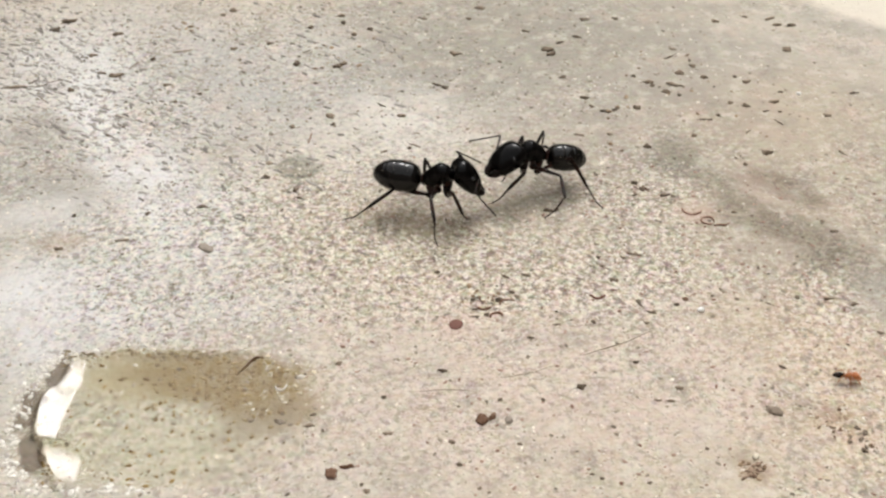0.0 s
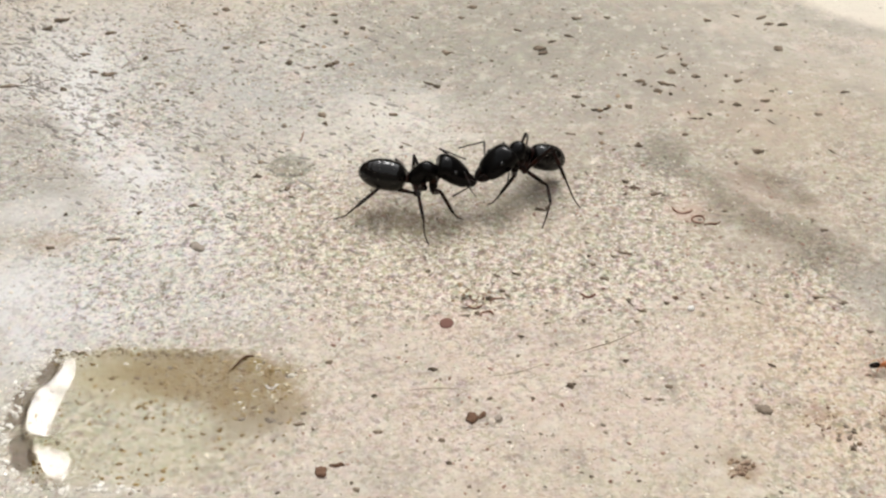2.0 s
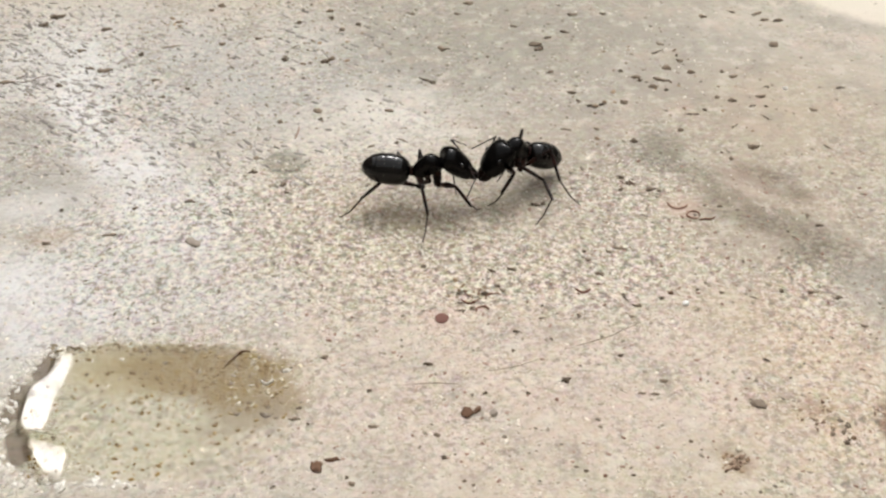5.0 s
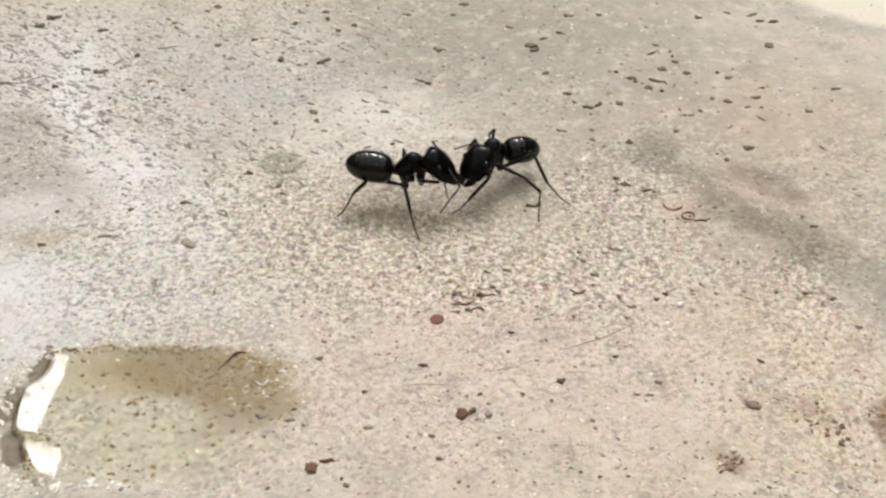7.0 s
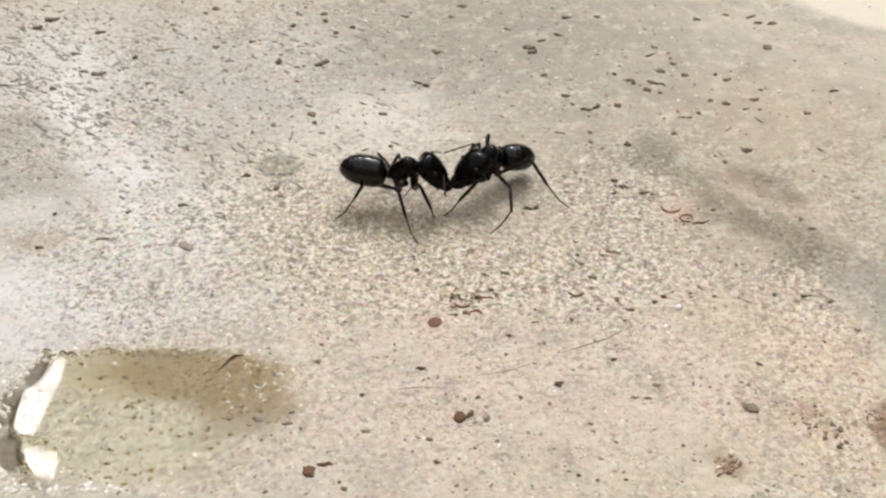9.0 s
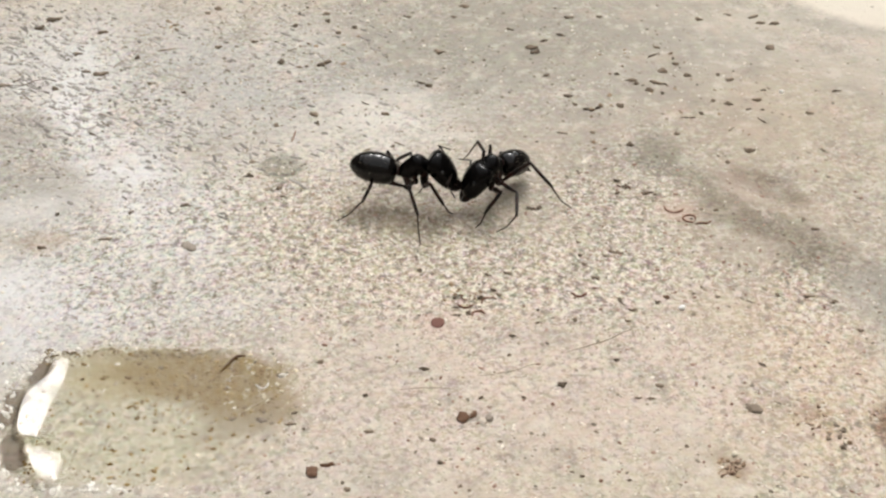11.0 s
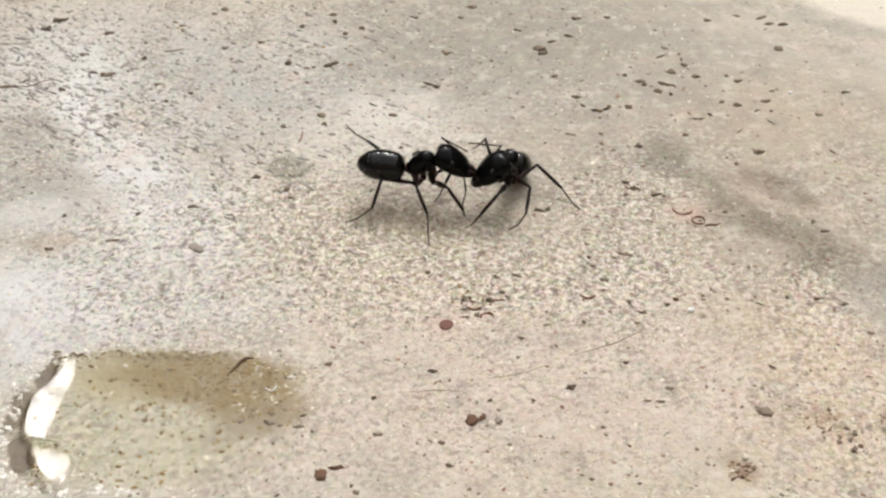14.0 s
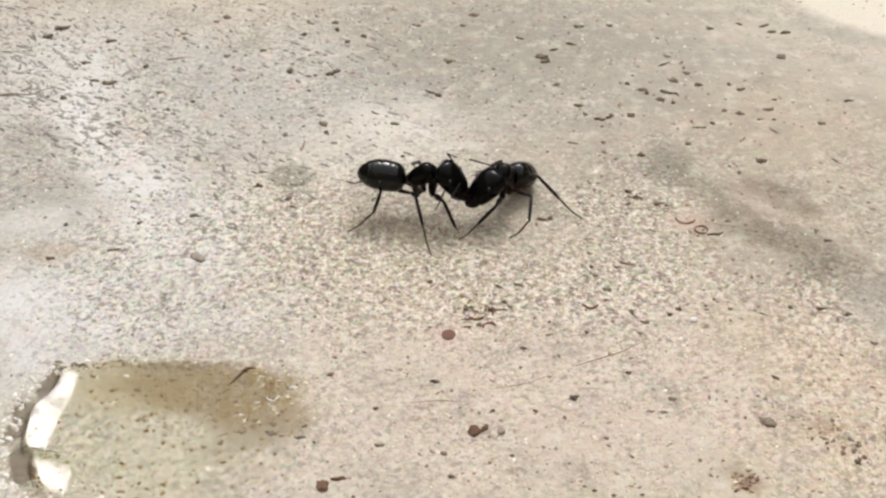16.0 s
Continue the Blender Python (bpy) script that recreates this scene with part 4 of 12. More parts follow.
lay("fibre", arc(0.85, 175, 345, 0.09), FIBRE, 21.5, 5.8, 0, "curled reddish-brown plant fibre on the slab", "fibre")
lay("fibre", arc(0.55, -20, 320, 0.08), FIBRE, 22.6, 4.0, 0, "ring-shaped brown plant fibre on the slab", "fibre")
lay("fibre", tube([(-.7, -.1, .06), (-.2, .05, .1), (.3, 0, .08), (.8, .45, .06)], (.05, .08, .08, .03), 7, 4), FIBRE, 23.7, 3.3, 0, "short bent brown fibre on the slab", "fibre")
lay("fibre", arc(0.6, 200, 350, 0.09), FIBRE, 12.3, -5.9, 0, "curled dark fibre on the slab", "fibre")
lay("fibre", arc(0.5, 190, 20, 0.09), FIBRE, 4.2, -8.8, 0, "hooked dark fibre on the slab", "fibre")
lay("fibre", arc(0.7, 200, 330, 0.07), FIBRE, 3.2, -7.2, 10, "curved brown fibre on the slab", "fibre")
lay("fibre", arc(0.9, 60, 140, 0.07), FIBRE, 5.2, -7.6, 0, "bowed brown fibre on the slab", "fibre")
lay("fibre", tube([(-2.2, -.6, .03), (-.8, -.35, .05), (.6, .1, .04), (2.2, .9, .03)], (.012, .026, .026, .012), 7, 5), PALE_FIBRE, 6.3, -15.2, 0, "long thin pale dry fibre on the slab", "fibre")
lay("fibre", tube([(-3.2, -1.5, .03), (-1.6, -.8, .05), (.2, .0, .04), (1.6, .9, .05), (3.1, 1.8, .03)], (.012, .027, .034, .027, .012), 7, 5), PALE_FIBRE, 13.7, -11.8, 0, "long thin pale dry fibre on the slab", "fibre")
lay("fibre", tube([(-2.0, .0, .03), (0, .2, .04), (2.0, .1, .03)], (.015, .03, .015), 7, 5), PALE_FIBRE, 0.2, -17.3, 0, "faint thin dry fibre on the slab", "fibre")
lay("twig", tube([(-.7, -1.05, .05), (-.2, -.35, .16), (.33, .45, .2), (.7, .62, .12), (1.08, .65, .08)], (.035, .065, .085, .075, .04), 8, 4), HUSK, -14.5, -14.2, 0, "short bent brown twig at the puddle's rim", "twig")
lay("fibre", tube([(-.1, -1.0, .04), (.05, 0, .08), (.1, 1.1, .04)], (.04, .07, .03), 7, 4), FIBRE, -12.4, 17.2, 0, "short straight dark fibre on the slab", "fibre")
lay("fibre", tube([(-2.2, -.1, .04), (-1, .1, .1), (.2, .0, .08), (1.4, .8, .1), (2.4, 1.0, .04)], (.02, .04, .045, .04, .02), 7, 4), SOIL_GREY, -40.0, 26.5, 8, "crooked dark twig sliver on the slab", "fibre")
lay("shell_fragment", arc(0.42, 190, 380, 0.1, 0.08), PALE_GRAIN, -11.9, -16.6, 0, "pale curved shell fragment at the puddle's edge", "shell fragment")


# ---- fine grit over the slab, beyond counting ----
def build_grit(name, count, sizes, material, seed, region, keep, label):
    rng = random.Random(seed)
    verts, faces = [], []
    base = [(1, 0, 0), (.3, .95, 0), (-.8, .6, 0), (-.8, -.6, 0), (.3, -.95, 0)]
    for _ in range(count):
        x, y = rng.uniform(region[0], region[1]), rng.uniform(region[2], region[3])
        if rng.random() > keep(x, y):
            continue
        s = sizes[0] + (sizes[1] - sizes[0]) * rng.random() ** 3
        stretch = rng.uniform(1.1, 2.2) if x < -12 and y > 10 else rng.uniform(0.9, 2.0)
        turn = rng.gauss(-0.7, 0.5) if x < -12 and y > 10 else rng.uniform(0, math.pi)
        c, t = math.cos(turn), math.sin(turn)
        z = ground_height(x, y)
        o = len(verts)
        for bx, by, _z in base:
            j = rng.uniform(.7, 1.25)
            px, py = bx * s * stretch * j, by * s * j
            verts.append((x + px * c - py * t, y + px * t + py * c, z - 0.01))
        for bx, by, _z in base:
            j = rng.uniform(.4, .8)
            px, py = bx * s * stretch * j, by * s * j
            verts.append((x + px * c - py * t, y + px * t + py * c, z + s * rng.uniform(.25, .55)))
        for i in range(5):
            j = (i + 1) % 5
            faces.append((o + i, o + j, o + 5 + j, o + 5 + i))
        faces.append((o + 5, o + 6, o + 7, o + 8, o + 9))
    ob = new(name, mesh_from(name, verts, faces, material, False))
    tagged(ob, label, "grit", kind="stuff")


def dark_density(x, y):
    d = 0.35 + 0.75 * max(0, noise.noise(Vector((x * .09, y * .09, 7))))
    if x < -12 and y > 8:
        d += 0.5
    if x < 14 and y > 18:
        d += 0.3
    if x > 14 and y > 16:
        d *= 0.4
    if hollow(x, y) > 0:
        d *= 0.7
    if x > -2 and y < -8:
        d *= 0.65
    return d


build_grit("dark_grit", 14500, (0.045, 0.17), GRIT, 11, (-54, 54, -32, 52), dark_density, "fine dark grit and specks scattered over the concrete")
build_grit("pale_grit", 6500, (0.05, 0.17), PALE_GRIT, 12, (-54, 54, -32, 52), lambda x, y: 0.2 if hollow(x, y) > .1 or (x > 19 and -9 < y < 17) else 0.35 if y > 16 else 0.8, "fine pale sand grains bedded in the concrete")


def rim_keep(x, y):
    dx, dy = x - PUDDLE[0], y - PUDDLE[1]
    q = math.hypot(dx, dy) / puddle_edge(math.atan2(dy, dx))
    if not 0.95 < q < 1.07:
        return 0.0
    return 0.95 if x < -26 or (y < -22 and x < -20) else 0.02 if x > -12 and y > -18 else 0.0


build_grit("wet_sand", 3200, (0.09, 0.27), WET_SAND, 13, (-31, -8, -28, -11), rim_keep, "wet pale sand grains along the puddle's rim")


def spray_keep(x, y):
    return 0.7 * math.exp(-((x + 23.6) / 1.6) ** 2 - ((y + 25.4 + 0.5 * (x + 23.6)) / 1.1) ** 2)


build_grit("bright_sand", 420, (0.06, 0.17), WET_SAND, 14, (-28, -19, -28.5, -22.5), spray_keep, "wet glinting sand grains at the puddle's shallow end")
RED_GRIT = grain_material("reddish_grit", (0.17, 0.085, 0.06), (0.46, 0.31, 0.25), 0.9, True)
build_grit("reddish_grit", 3000, (0.05, 0.17), RED_GRIT, 15, (-12, 42, -30, 14), lambda x, y: 0.25 + 0.5 * max(0, noise.noise(Vector((x * .12, y * .12, 11)))) + 0.4 * math.exp(-((x - 20) / 9) ** 2 - ((y + 3) / 6) ** 2), "fine reddish-brown grit scattered over the concrete")


def west_keep(x, y):
    off = abs((x + 23) * 0.77 + (y - 10) * 0.64) / 6.5      # distance from the chalky diagonal
    near = min(1.0, max(0.12, (y - 6) / 10))       # they thin out towards the puddle
    return near * max(0.0, 0.85 * math.exp(-off * off) * (1 + noise.noise(Vector((x * .2, y * .2, 3)))) + 0.12 + 0.2 * noise.noise(Vector((x * .1, y * .1, 5))))


def build_slivers(name, count, material, seed, region, keep, label):
    """Short flat scratches of litter that all lie the same way."""
    rng = random.Random(seed)
    verts, faces = [], []
    for _ in range(count):
        x, y = rng.uniform(region[0], region[1]), rng.uniform(region[2], region[3])
        if rng.random() > keep(x, y):
            continue
        half, wide = rng.uniform(.2, .8), rng.uniform(.10, .2)
        turn = rng.gauss(-0.72, 0.32)
        c, t = math.cos(turn), math.sin(turn)
        z = ground_height(x, y)
        o = len(verts)
        outline = [(-half, 0), (-half * .6, -wide), (half * .6, -wide * .8), (half, 0), (half * .55, wide), (-half * .6, wide * .7)]
        for lift, k in ((-.02, 1.0), (.05, .75)):
            for px, py in outline:
                px, py = px * k * rng.uniform(.85, 1.1), py * k * rng.uniform(.7, 1.3)
                verts.append((x + px * c - py * t, y + px * t + py * c, z + lift))
        for i in range(6):
            j = (i + 1) % 6
            faces.append((o + i, o + j, o + 6 + j, o + 6 + i))
        faces.append(tuple(o + 6 + i for i in range(6)))
    tagged(new(name, mesh_from(name, verts, faces, material, False)), label, "litter", kind="stuff")


SLIVER = grain_material("grey_brown_litter", (0.13, 0.115, 0.10), (0.44, 0.41, 0.37), 0.8, True)
build_slivers("litter_slivers", 3000, SLIVER, 21, (-52, -4, 2, 50), west_keep, "short grey-brown slivers of litter all lying one way")


# ---- silt grains under the water and along the puddle's upper rim ----
SILT = grain_material("brown_silt_grains", (0.10, 0.055, 0.018), (0.38, 0.265, 0.11), 1.0, True)


def silt_keep(x, y):
    west = math.exp(-((x + 15.0) / 5.5) ** 2 - ((y + 16.6) / 2.6) ** 2)
    return (0.08 + 0.9 * west) if hollow(x, y) > 0.04 else 0.0


build_grit("silt_grains", 4200, (0.06, 0.19), SILT, 31, (-29, -9, -27, -13), silt_keep, "brown silt grains lying under shallow water")
CHIP = grain_material("pale_shell_chips", (0.48, 0.40, 0.26), (0.72, 0.64, 0.48), 1.0, True)
build_grit("pale_chips", 240, (0.07, 0.22), CHIP, 34, (-16, -9.5, -20.5, -13.4), lambda x, y: 0.75 * math.exp(-((x + 12.2) / 2.2) ** 2 - ((y + 16.4) / 2.2) ** 2), "pale chips of shell and sand in the puddle's silt")
RIM_SOIL = grain_material("wet_dark_soil", (0.14, 0.11, 0.07), (0.36, 0.29, 0.19), 1.0, True)
build_grit("rim_soil", 260, (0.07, 0.22), RIM_SOIL, 32, (-28.5, -15.5, -13.9, -12.5), lambda x, y: math.exp(-((y + 13.2) / 0.35) ** 2), "dark wet soil specks along the puddle's upper rim")

# ---- rough brown litter in loose patches ----
LITTER = grain_material("brown_litter", (0.12, 0.07, 0.042), (0.40, 0.29, 0.19), 1.0, True)


def litter_keep(x, y):
    spots = ((28.3, -20.0, 1.7), (29.8, -22.6, 1.3), (21.1, -25.0, 1.1), (23.6, -19.2, 0.6), (17.5, 8.4, 1.0), (3.0, -6.2, 1.4), (-26.9, 39.0, 2.2))
    loose = ((22.0, 34.0, 3.5), (21.0, 28.0, 3.0), (16.5, 22.0, 2.5), (28.0, 22.0, 4.0), (-11.0, 33.0, 3.5), (16.0, 15.0, 2.5))
    return sum(0.8 * math.exp(-((x - a) ** 2 + (y - b) ** 2) / (r * r)) for a, b, r in spots) + sum(0.28 * math.exp(-((x - a) ** 2 + (y - b) ** 2) / (r * r)) for a, b, r in loose)


build_grit("brown_litter", 9000, (0.06, 0.24), LITTER, 33, (-32, 34, -29, 44), litter_keep, "rough brown litter crumbs in loose patches")


# ---- coarse pale granules where the surface has worn open ----
def open_keep(x, y):
    a = math.exp(-((x - 1.0) / 13.0) ** 2 - ((y + 3.0) / 5.5) ** 2)
    b = 0.8 * math.exp(-((x - 17.0) / 5.0) ** 2 - ((y - 8.0) / 4.5) ** 2)
    c = 0.5 * math.exp(-((x + 10.0) / 8.0) ** 2 - ((y - 7.0) / 5.0) ** 2)
    return min(1.0, a + b + c) * (0.6 + 0.8 * noise.noise(Vector((x * .35, y * .35, 2))))


build_grit("pale_granules", 5200, (0.07, 0.21), PALE_GRIT, 41, (-24, 28, -14, 18), open_keep, "coarse pale granules standing out of the worn concrete")
build_grit("brown_granules", 2600, (0.06, 0.18), GRIT, 42, (-24, 28, -14, 18), open_keep, "small brown granules between the pale ones")


def motions():
    """What moves: the two black ants, limb by limb, and the small red ant."""
    # the west ant
    walk(west_ant, [
        (0, mm(-0.35, 5.7, 0)), (0.5, mm(-0.35, 5.13, 0)), (1, mm(-0.31, 5.28, 0)), (1.2, mm(-0.49, 5.49, 0)),
        (1.5, mm(-0.79, 5.8, 0)), (2, mm(-0.87, 5.92, 0)), (2.5, mm(-0.59, 5.85, 0)), (3, mm(-0.44, 5.79, 0)),
        (3.5, mm(-0.43, 5.93, 0)), (4, mm(0.16, 6.12, 0)), (4.2, mm(0.26, 6.13, 0)), (6.3, mm(-0.92, 6.44, 0)),
        (6.5, mm(-0.89, 6.47, 0)), (6.75, mm(-1.05, 6.4, 0)), (7, mm(-1.2, 6.35, 0)), (7.2, mm(-1.94, 6.48, 0)),
        (7.5, mm(-1.79, 6.62, 0)), (8, mm(-1.46, 6.66, 0)), (8.5, mm(-1.36, 6.66, 0)), (8.8, mm(-1.45, 6.42, 0)),
        (9, mm(-1.53, 6.22, 0)), (9.2, mm(-1.64, 6.23, 0)), (11.3, mm(-0.88, 6.82, 0)), (11.5, mm(-0.97, 6.87, 0)),
        (11.8, mm(-1.4, 6.89, 0)), (12, mm(-1.64, 7.04, 0)), (12.3, mm(-1.51, 6.6, 0)), (12.5, mm(-1.42, 6.45, 0)),
        (13, mm(-1.23, 6.58, 0)), (13.3, mm(-1.11, 6.76, 0)), (13.5, mm(-0.44, 7.15, 0)), (13.8, mm(-0.81, 7.35, 0)),
        (14, mm(-0.91, 7.35, 0)), (14.3, mm(-0.84, 7.11, 0)), (14.5, mm(-0.77, 6.69, 0)), (15, mm(-0.79, 6.85, 0)),
        (15.3, mm(-0.9, 6.82, 0)), (15.5, mm(-0.96, 7.19, 0)), (16, mm(-1.01, 6.94, 0)),
    ])
    walk(west_ant_parts["thorax"], [
        (0, mm(-1.2, 0.13, 2.93, 0, -22.1, -6.4)), (0.5, mm(-1.18, 0.08, 2.89, 0, -24.8, -3.8)), (1, mm(-1.18, 0.14, 2.86, 0, -24.2, -6.4)),
        (1.2, mm(-1.21, 0.1, 2.79, 0, -21.3, -4.7)), (1.5, mm(-1.24, 0.04, 2.67, 0, -17.5, -1.7)), (2, mm(-1.19, -0.02, 2.84, 0, -23.9, 0.8)),
        (2.5, mm(-1.15, 0.13, 2.94, 0, -26.5, -6.4)), (3, mm(-1.15, 0.1, 2.95, 0, -27.9, -5.3)), (3.5, mm(-1.15, 0.1, 2.96, 0, -27.6, -4.8)),
        (4, mm(-1.2, -0.12, 3.06, 0, -21.5, 5.5)), (4.2, mm(-1.21, -0.11, 3.04, 0, -21.5, 5.5)), (6.3, mm(-1.21, -0.11, 2.92, 0, -20.5, 5.2)),
        (6.5, mm(-1.21, -0.11, 2.9, 0, -20.5, 5.1)), (6.75, mm(-1.19, -0.07, 2.99, 0, -22.8, 3.6)), (7, mm(-1.18, -0.04, 3.08, 0, -24.9, 2.1)),
        (7.2, mm(-1.16, -0.09, 2.95, 0, -27, 4.6)), (7.5, mm(-1.16, -0.09, 2.76, 0, -26.9, 4.6)), (8, mm(-1.19, -0.12, 2.82, 0, -22.9, 6.1)),
        (8.5, mm(-1.21, -0.05, 2.9, 0, -21.3, 2.6)), (8.8, mm(-1.21, -0.06, 2.98, 0, -21.7, 2.6)), (9, mm(-1.21, -0.06, 3.04, 0, -22.2, 2.9)),
        (9.2, mm(-1.2, -0.06, 3.03, 0, -22.5, 3)), (11.3, mm(-1.2, -0.03, 2.93, 0, -23, 1.4)), (11.5, mm(-1.19, -0.03, 2.92, 0, -23, 1.3)),
        (11.8, mm(-1.21, 0, 2.93, 0, -20.6, 0)), (12, mm(-1.2, -0.03, 2.94, 0, -22.2, 1.5)), (12.3, mm(-1.17, 0, 3.04, 0, -25.9, 0.1)),
        (12.5, mm(-1.15, 0.02, 3.1, 0, -27.9, -1.3)), (13, mm(-1.19, 0.01, 3.27, 0, -24.4, -0.4)), (13.3, mm(-1.19, -0.04, 3.15, 0, -24.3, 1.8)),
        (13.5, mm(-1.19, -0.06, 3.08, 0, -24.1, 2.8)), (13.8, mm(-1.18, -0.07, 3.08, 0, -24.8, 3)), (14, mm(-1.21, -0.02, 3.08, 0, -22.2, 0.7)),
        (14.3, mm(-1.2, 0.03, 3.13, 0, -22.6, -1.5)), (14.5, mm(-1.2, 0.06, 3.17, 0, -22.8, -3)), (15, mm(-1.21, 0.04, 3.15, 0, -20.8, -1.9)),
        (15.3, mm(-1.22, -0.01, 3.07, 0, -20, 0.4)), (15.5, mm(-1.23, -0.04, 3.02, 0, -19.6, 1.9)), (16, mm(-1.23, 0.03, 3.15, 0, -19.4, -1.3)),
    ])
    walk(west_ant_parts["petiole"], [
        (0, mm(-1.2, 0.13, 2.93, 0, -3, 167.6)), (0.5, mm(-1.18, 0.08, 2.89, 0, -4.8, 166.6)), (1, mm(-1.18, 0.14, 2.86, 0, -6, 168.1)),
        (1.2, mm(-1.21, 0.1, 2.79, 0, -4.9, 167.7)), (1.5, mm(-1.24, 0.04, 2.67, 0, -3.5, 167)), (2, mm(-1.19, -0.02, 2.84, 0, -4.9, 168.4)),
        (2.5, mm(-1.15, 0.13, 2.94, 0, -4.2, 168.6)), (3, mm(-1.15, 0.1, 2.95, 0, -5.1, 169.1)), (3.5, mm(-1.15, 0.1, 2.96, 0, -5.4, 169.2)),
        (4, mm(-1.2, -0.12, 3.06, 0, -5, 177.4)), (4.2, mm(-1.21, -0.11, 3.04, 0, -4.8, 177.2)), (6.3, mm(-1.21, -0.11, 2.92, 0, -8.3, 172.9)),
        (6.5, mm(-1.21, -0.11, 2.9, 0, -8.1, 172.9)), (6.75, mm(-1.19, -0.07, 2.99, 0, -7.4, 172.5)), (7, mm(-1.18, -0.04, 3.08, 0, -6.7, 172.1)),
        (7.2, mm(-1.16, -0.09, 2.95, 0, 6.5, 162.8)), (7.5, mm(-1.16, -0.09, 2.76, 0, 3.8, 163.7)), (8, mm(-1.19, -0.12, 2.82, 0, -0.8, 169)),
        (8.5, mm(-1.21, -0.05, 2.9, 0, -4.6, 171.6)), (8.8, mm(-1.21, -0.06, 2.98, 0, -4.3, 170.2)), (9, mm(-1.21, -0.06, 3.04, 0, -4.4, 168.7)),
        (9.2, mm(-1.2, -0.06, 3.03, 0, -3.5, 167)), (11.3, mm(-1.2, -0.03, 2.93, 0, -6.4, 168.2)), (11.5, mm(-1.19, -0.03, 2.92, 0, -7.9, 169.4)),
        (11.8, mm(-1.21, 0, 2.93, 0, -8.6, 167.6)), (12, mm(-1.2, -0.03, 2.94, 0, -4.6, 168.9)), (12.3, mm(-1.17, 0, 3.04, 0, -7.8, 170.3)),
        (12.5, mm(-1.15, 0.02, 3.1, 0, -9.3, 171.9)), (13, mm(-1.19, 0.01, 3.27, 0, -9.2, 174.7)), (13.3, mm(-1.19, -0.04, 3.15, 0, -9.8, 174)),
        (13.5, mm(-1.19, -0.06, 3.08, 0, -8.7, 174.4)), (13.8, mm(-1.18, -0.07, 3.08, 0, -2, 176.7)), (14, mm(-1.21, -0.02, 3.08, 0, -4.2, 173.5)),
        (14.3, mm(-1.2, 0.03, 3.13, 0, -7.9, 173.7)), (14.5, mm(-1.2, 0.06, 3.17, 0, -10.5, 173.7)), (15, mm(-1.21, 0.04, 3.15, 0, -9.4, 174.6)),
        (15.3, mm(-1.22, -0.01, 3.07, 0, -8.4, 174.2)), (15.5, mm(-1.23, -0.04, 3.02, 0, -6.5, 174.9)), (16, mm(-1.23, 0.03, 3.15, 0, -7.1, 175.3)),
    ])
    walk(west_ant_parts["gaster"], [
        (0, mm(-1.2, 0.13, 2.93, 0, -3, 167.6)), (0.5, mm(-1.18, 0.08, 2.89, 0, -4.8, 166.6)), (1, mm(-1.18, 0.14, 2.86, 0, -6, 168.1)),
        (1.2, mm(-1.21, 0.1, 2.79, 0, -4.9, 167.7)), (1.5, mm(-1.24, 0.04, 2.67, 0, -3.5, 167)), (2, mm(-1.19, -0.02, 2.84, 0, -4.9, 168.4)),
        (2.5, mm(-1.15, 0.13, 2.94, 0, -4.2, 168.6)), (3, mm(-1.15, 0.1, 2.95, 0, -5.1, 169.1)), (3.5, mm(-1.15, 0.1, 2.96, 0, -5.4, 169.2)),
        (4, mm(-1.2, -0.12, 3.06, 0, -5, 177.4)), (4.2, mm(-1.21, -0.11, 3.04, 0, -4.8, 177.2)), (6.3, mm(-1.21, -0.11, 2.92, 0, -8.3, 172.9)),
        (6.5, mm(-1.21, -0.11, 2.9, 0, -8.1, 172.9)), (6.75, mm(-1.19, -0.07, 2.99, 0, -7.4, 172.5)), (7, mm(-1.18, -0.04, 3.08, 0, -6.7, 172.1)),
        (7.2, mm(-1.16, -0.09, 2.95, 0, 6.5, 162.8)), (7.5, mm(-1.16, -0.09, 2.76, 0, 3.8, 163.7)), (8, mm(-1.19, -0.12, 2.82, 0, -0.8, 169)),
        (8.5, mm(-1.21, -0.05, 2.9, 0, -4.6, 171.6)), (8.8, mm(-1.21, -0.06, 2.98, 0, -4.3, 170.2)), (9, mm(-1.21, -0.06, 3.04, 0, -4.4, 168.7)),
        (9.2, mm(-1.2, -0.06, 3.03, 0, -3.5, 167)), (11.3, mm(-1.2, -0.03, 2.93, 0, -6.4, 168.2)), (11.5, mm(-1.19, -0.03, 2.92, 0, -7.9, 169.4)),
        (11.8, mm(-1.21, 0, 2.93, 0, -8.6, 167.6)), (12, mm(-1.2, -0.03, 2.94, 0, -4.6, 168.9)), (12.3, mm(-1.17, 0, 3.04, 0, -7.8, 170.3)),
        (12.5, mm(-1.15, 0.02, 3.1, 0, -9.3, 171.9)), (13, mm(-1.19, 0.01, 3.27, 0, -9.2, 174.7)), (13.3, mm(-1.19, -0.04, 3.15, 0, -9.8, 174)),
        (13.5, mm(-1.19, -0.06, 3.08, 0, -8.7, 174.4)), (13.8, mm(-1.18, -0.07, 3.08, 0, -2, 176.7)), (14, mm(-1.21, -0.02, 3.08, 0, -4.2, 173.5)),
        (14.3, mm(-1.2, 0.03, 3.13, 0, -7.9, 173.7)), (14.5, mm(-1.2, 0.06, 3.17, 0, -10.5, 173.7)), (15, mm(-1.21, 0.04, 3.15, 0, -9.4, 174.6)),
        (15.3, mm(-1.22, -0.01, 3.07, 0, -8.4, 174.2)), (15.5, mm(-1.23, -0.04, 3.02, 0, -6.5, 174.9)), (16, mm(-1.23, 0.03, 3.15, 0, -7.1, 175.3)),
    ])
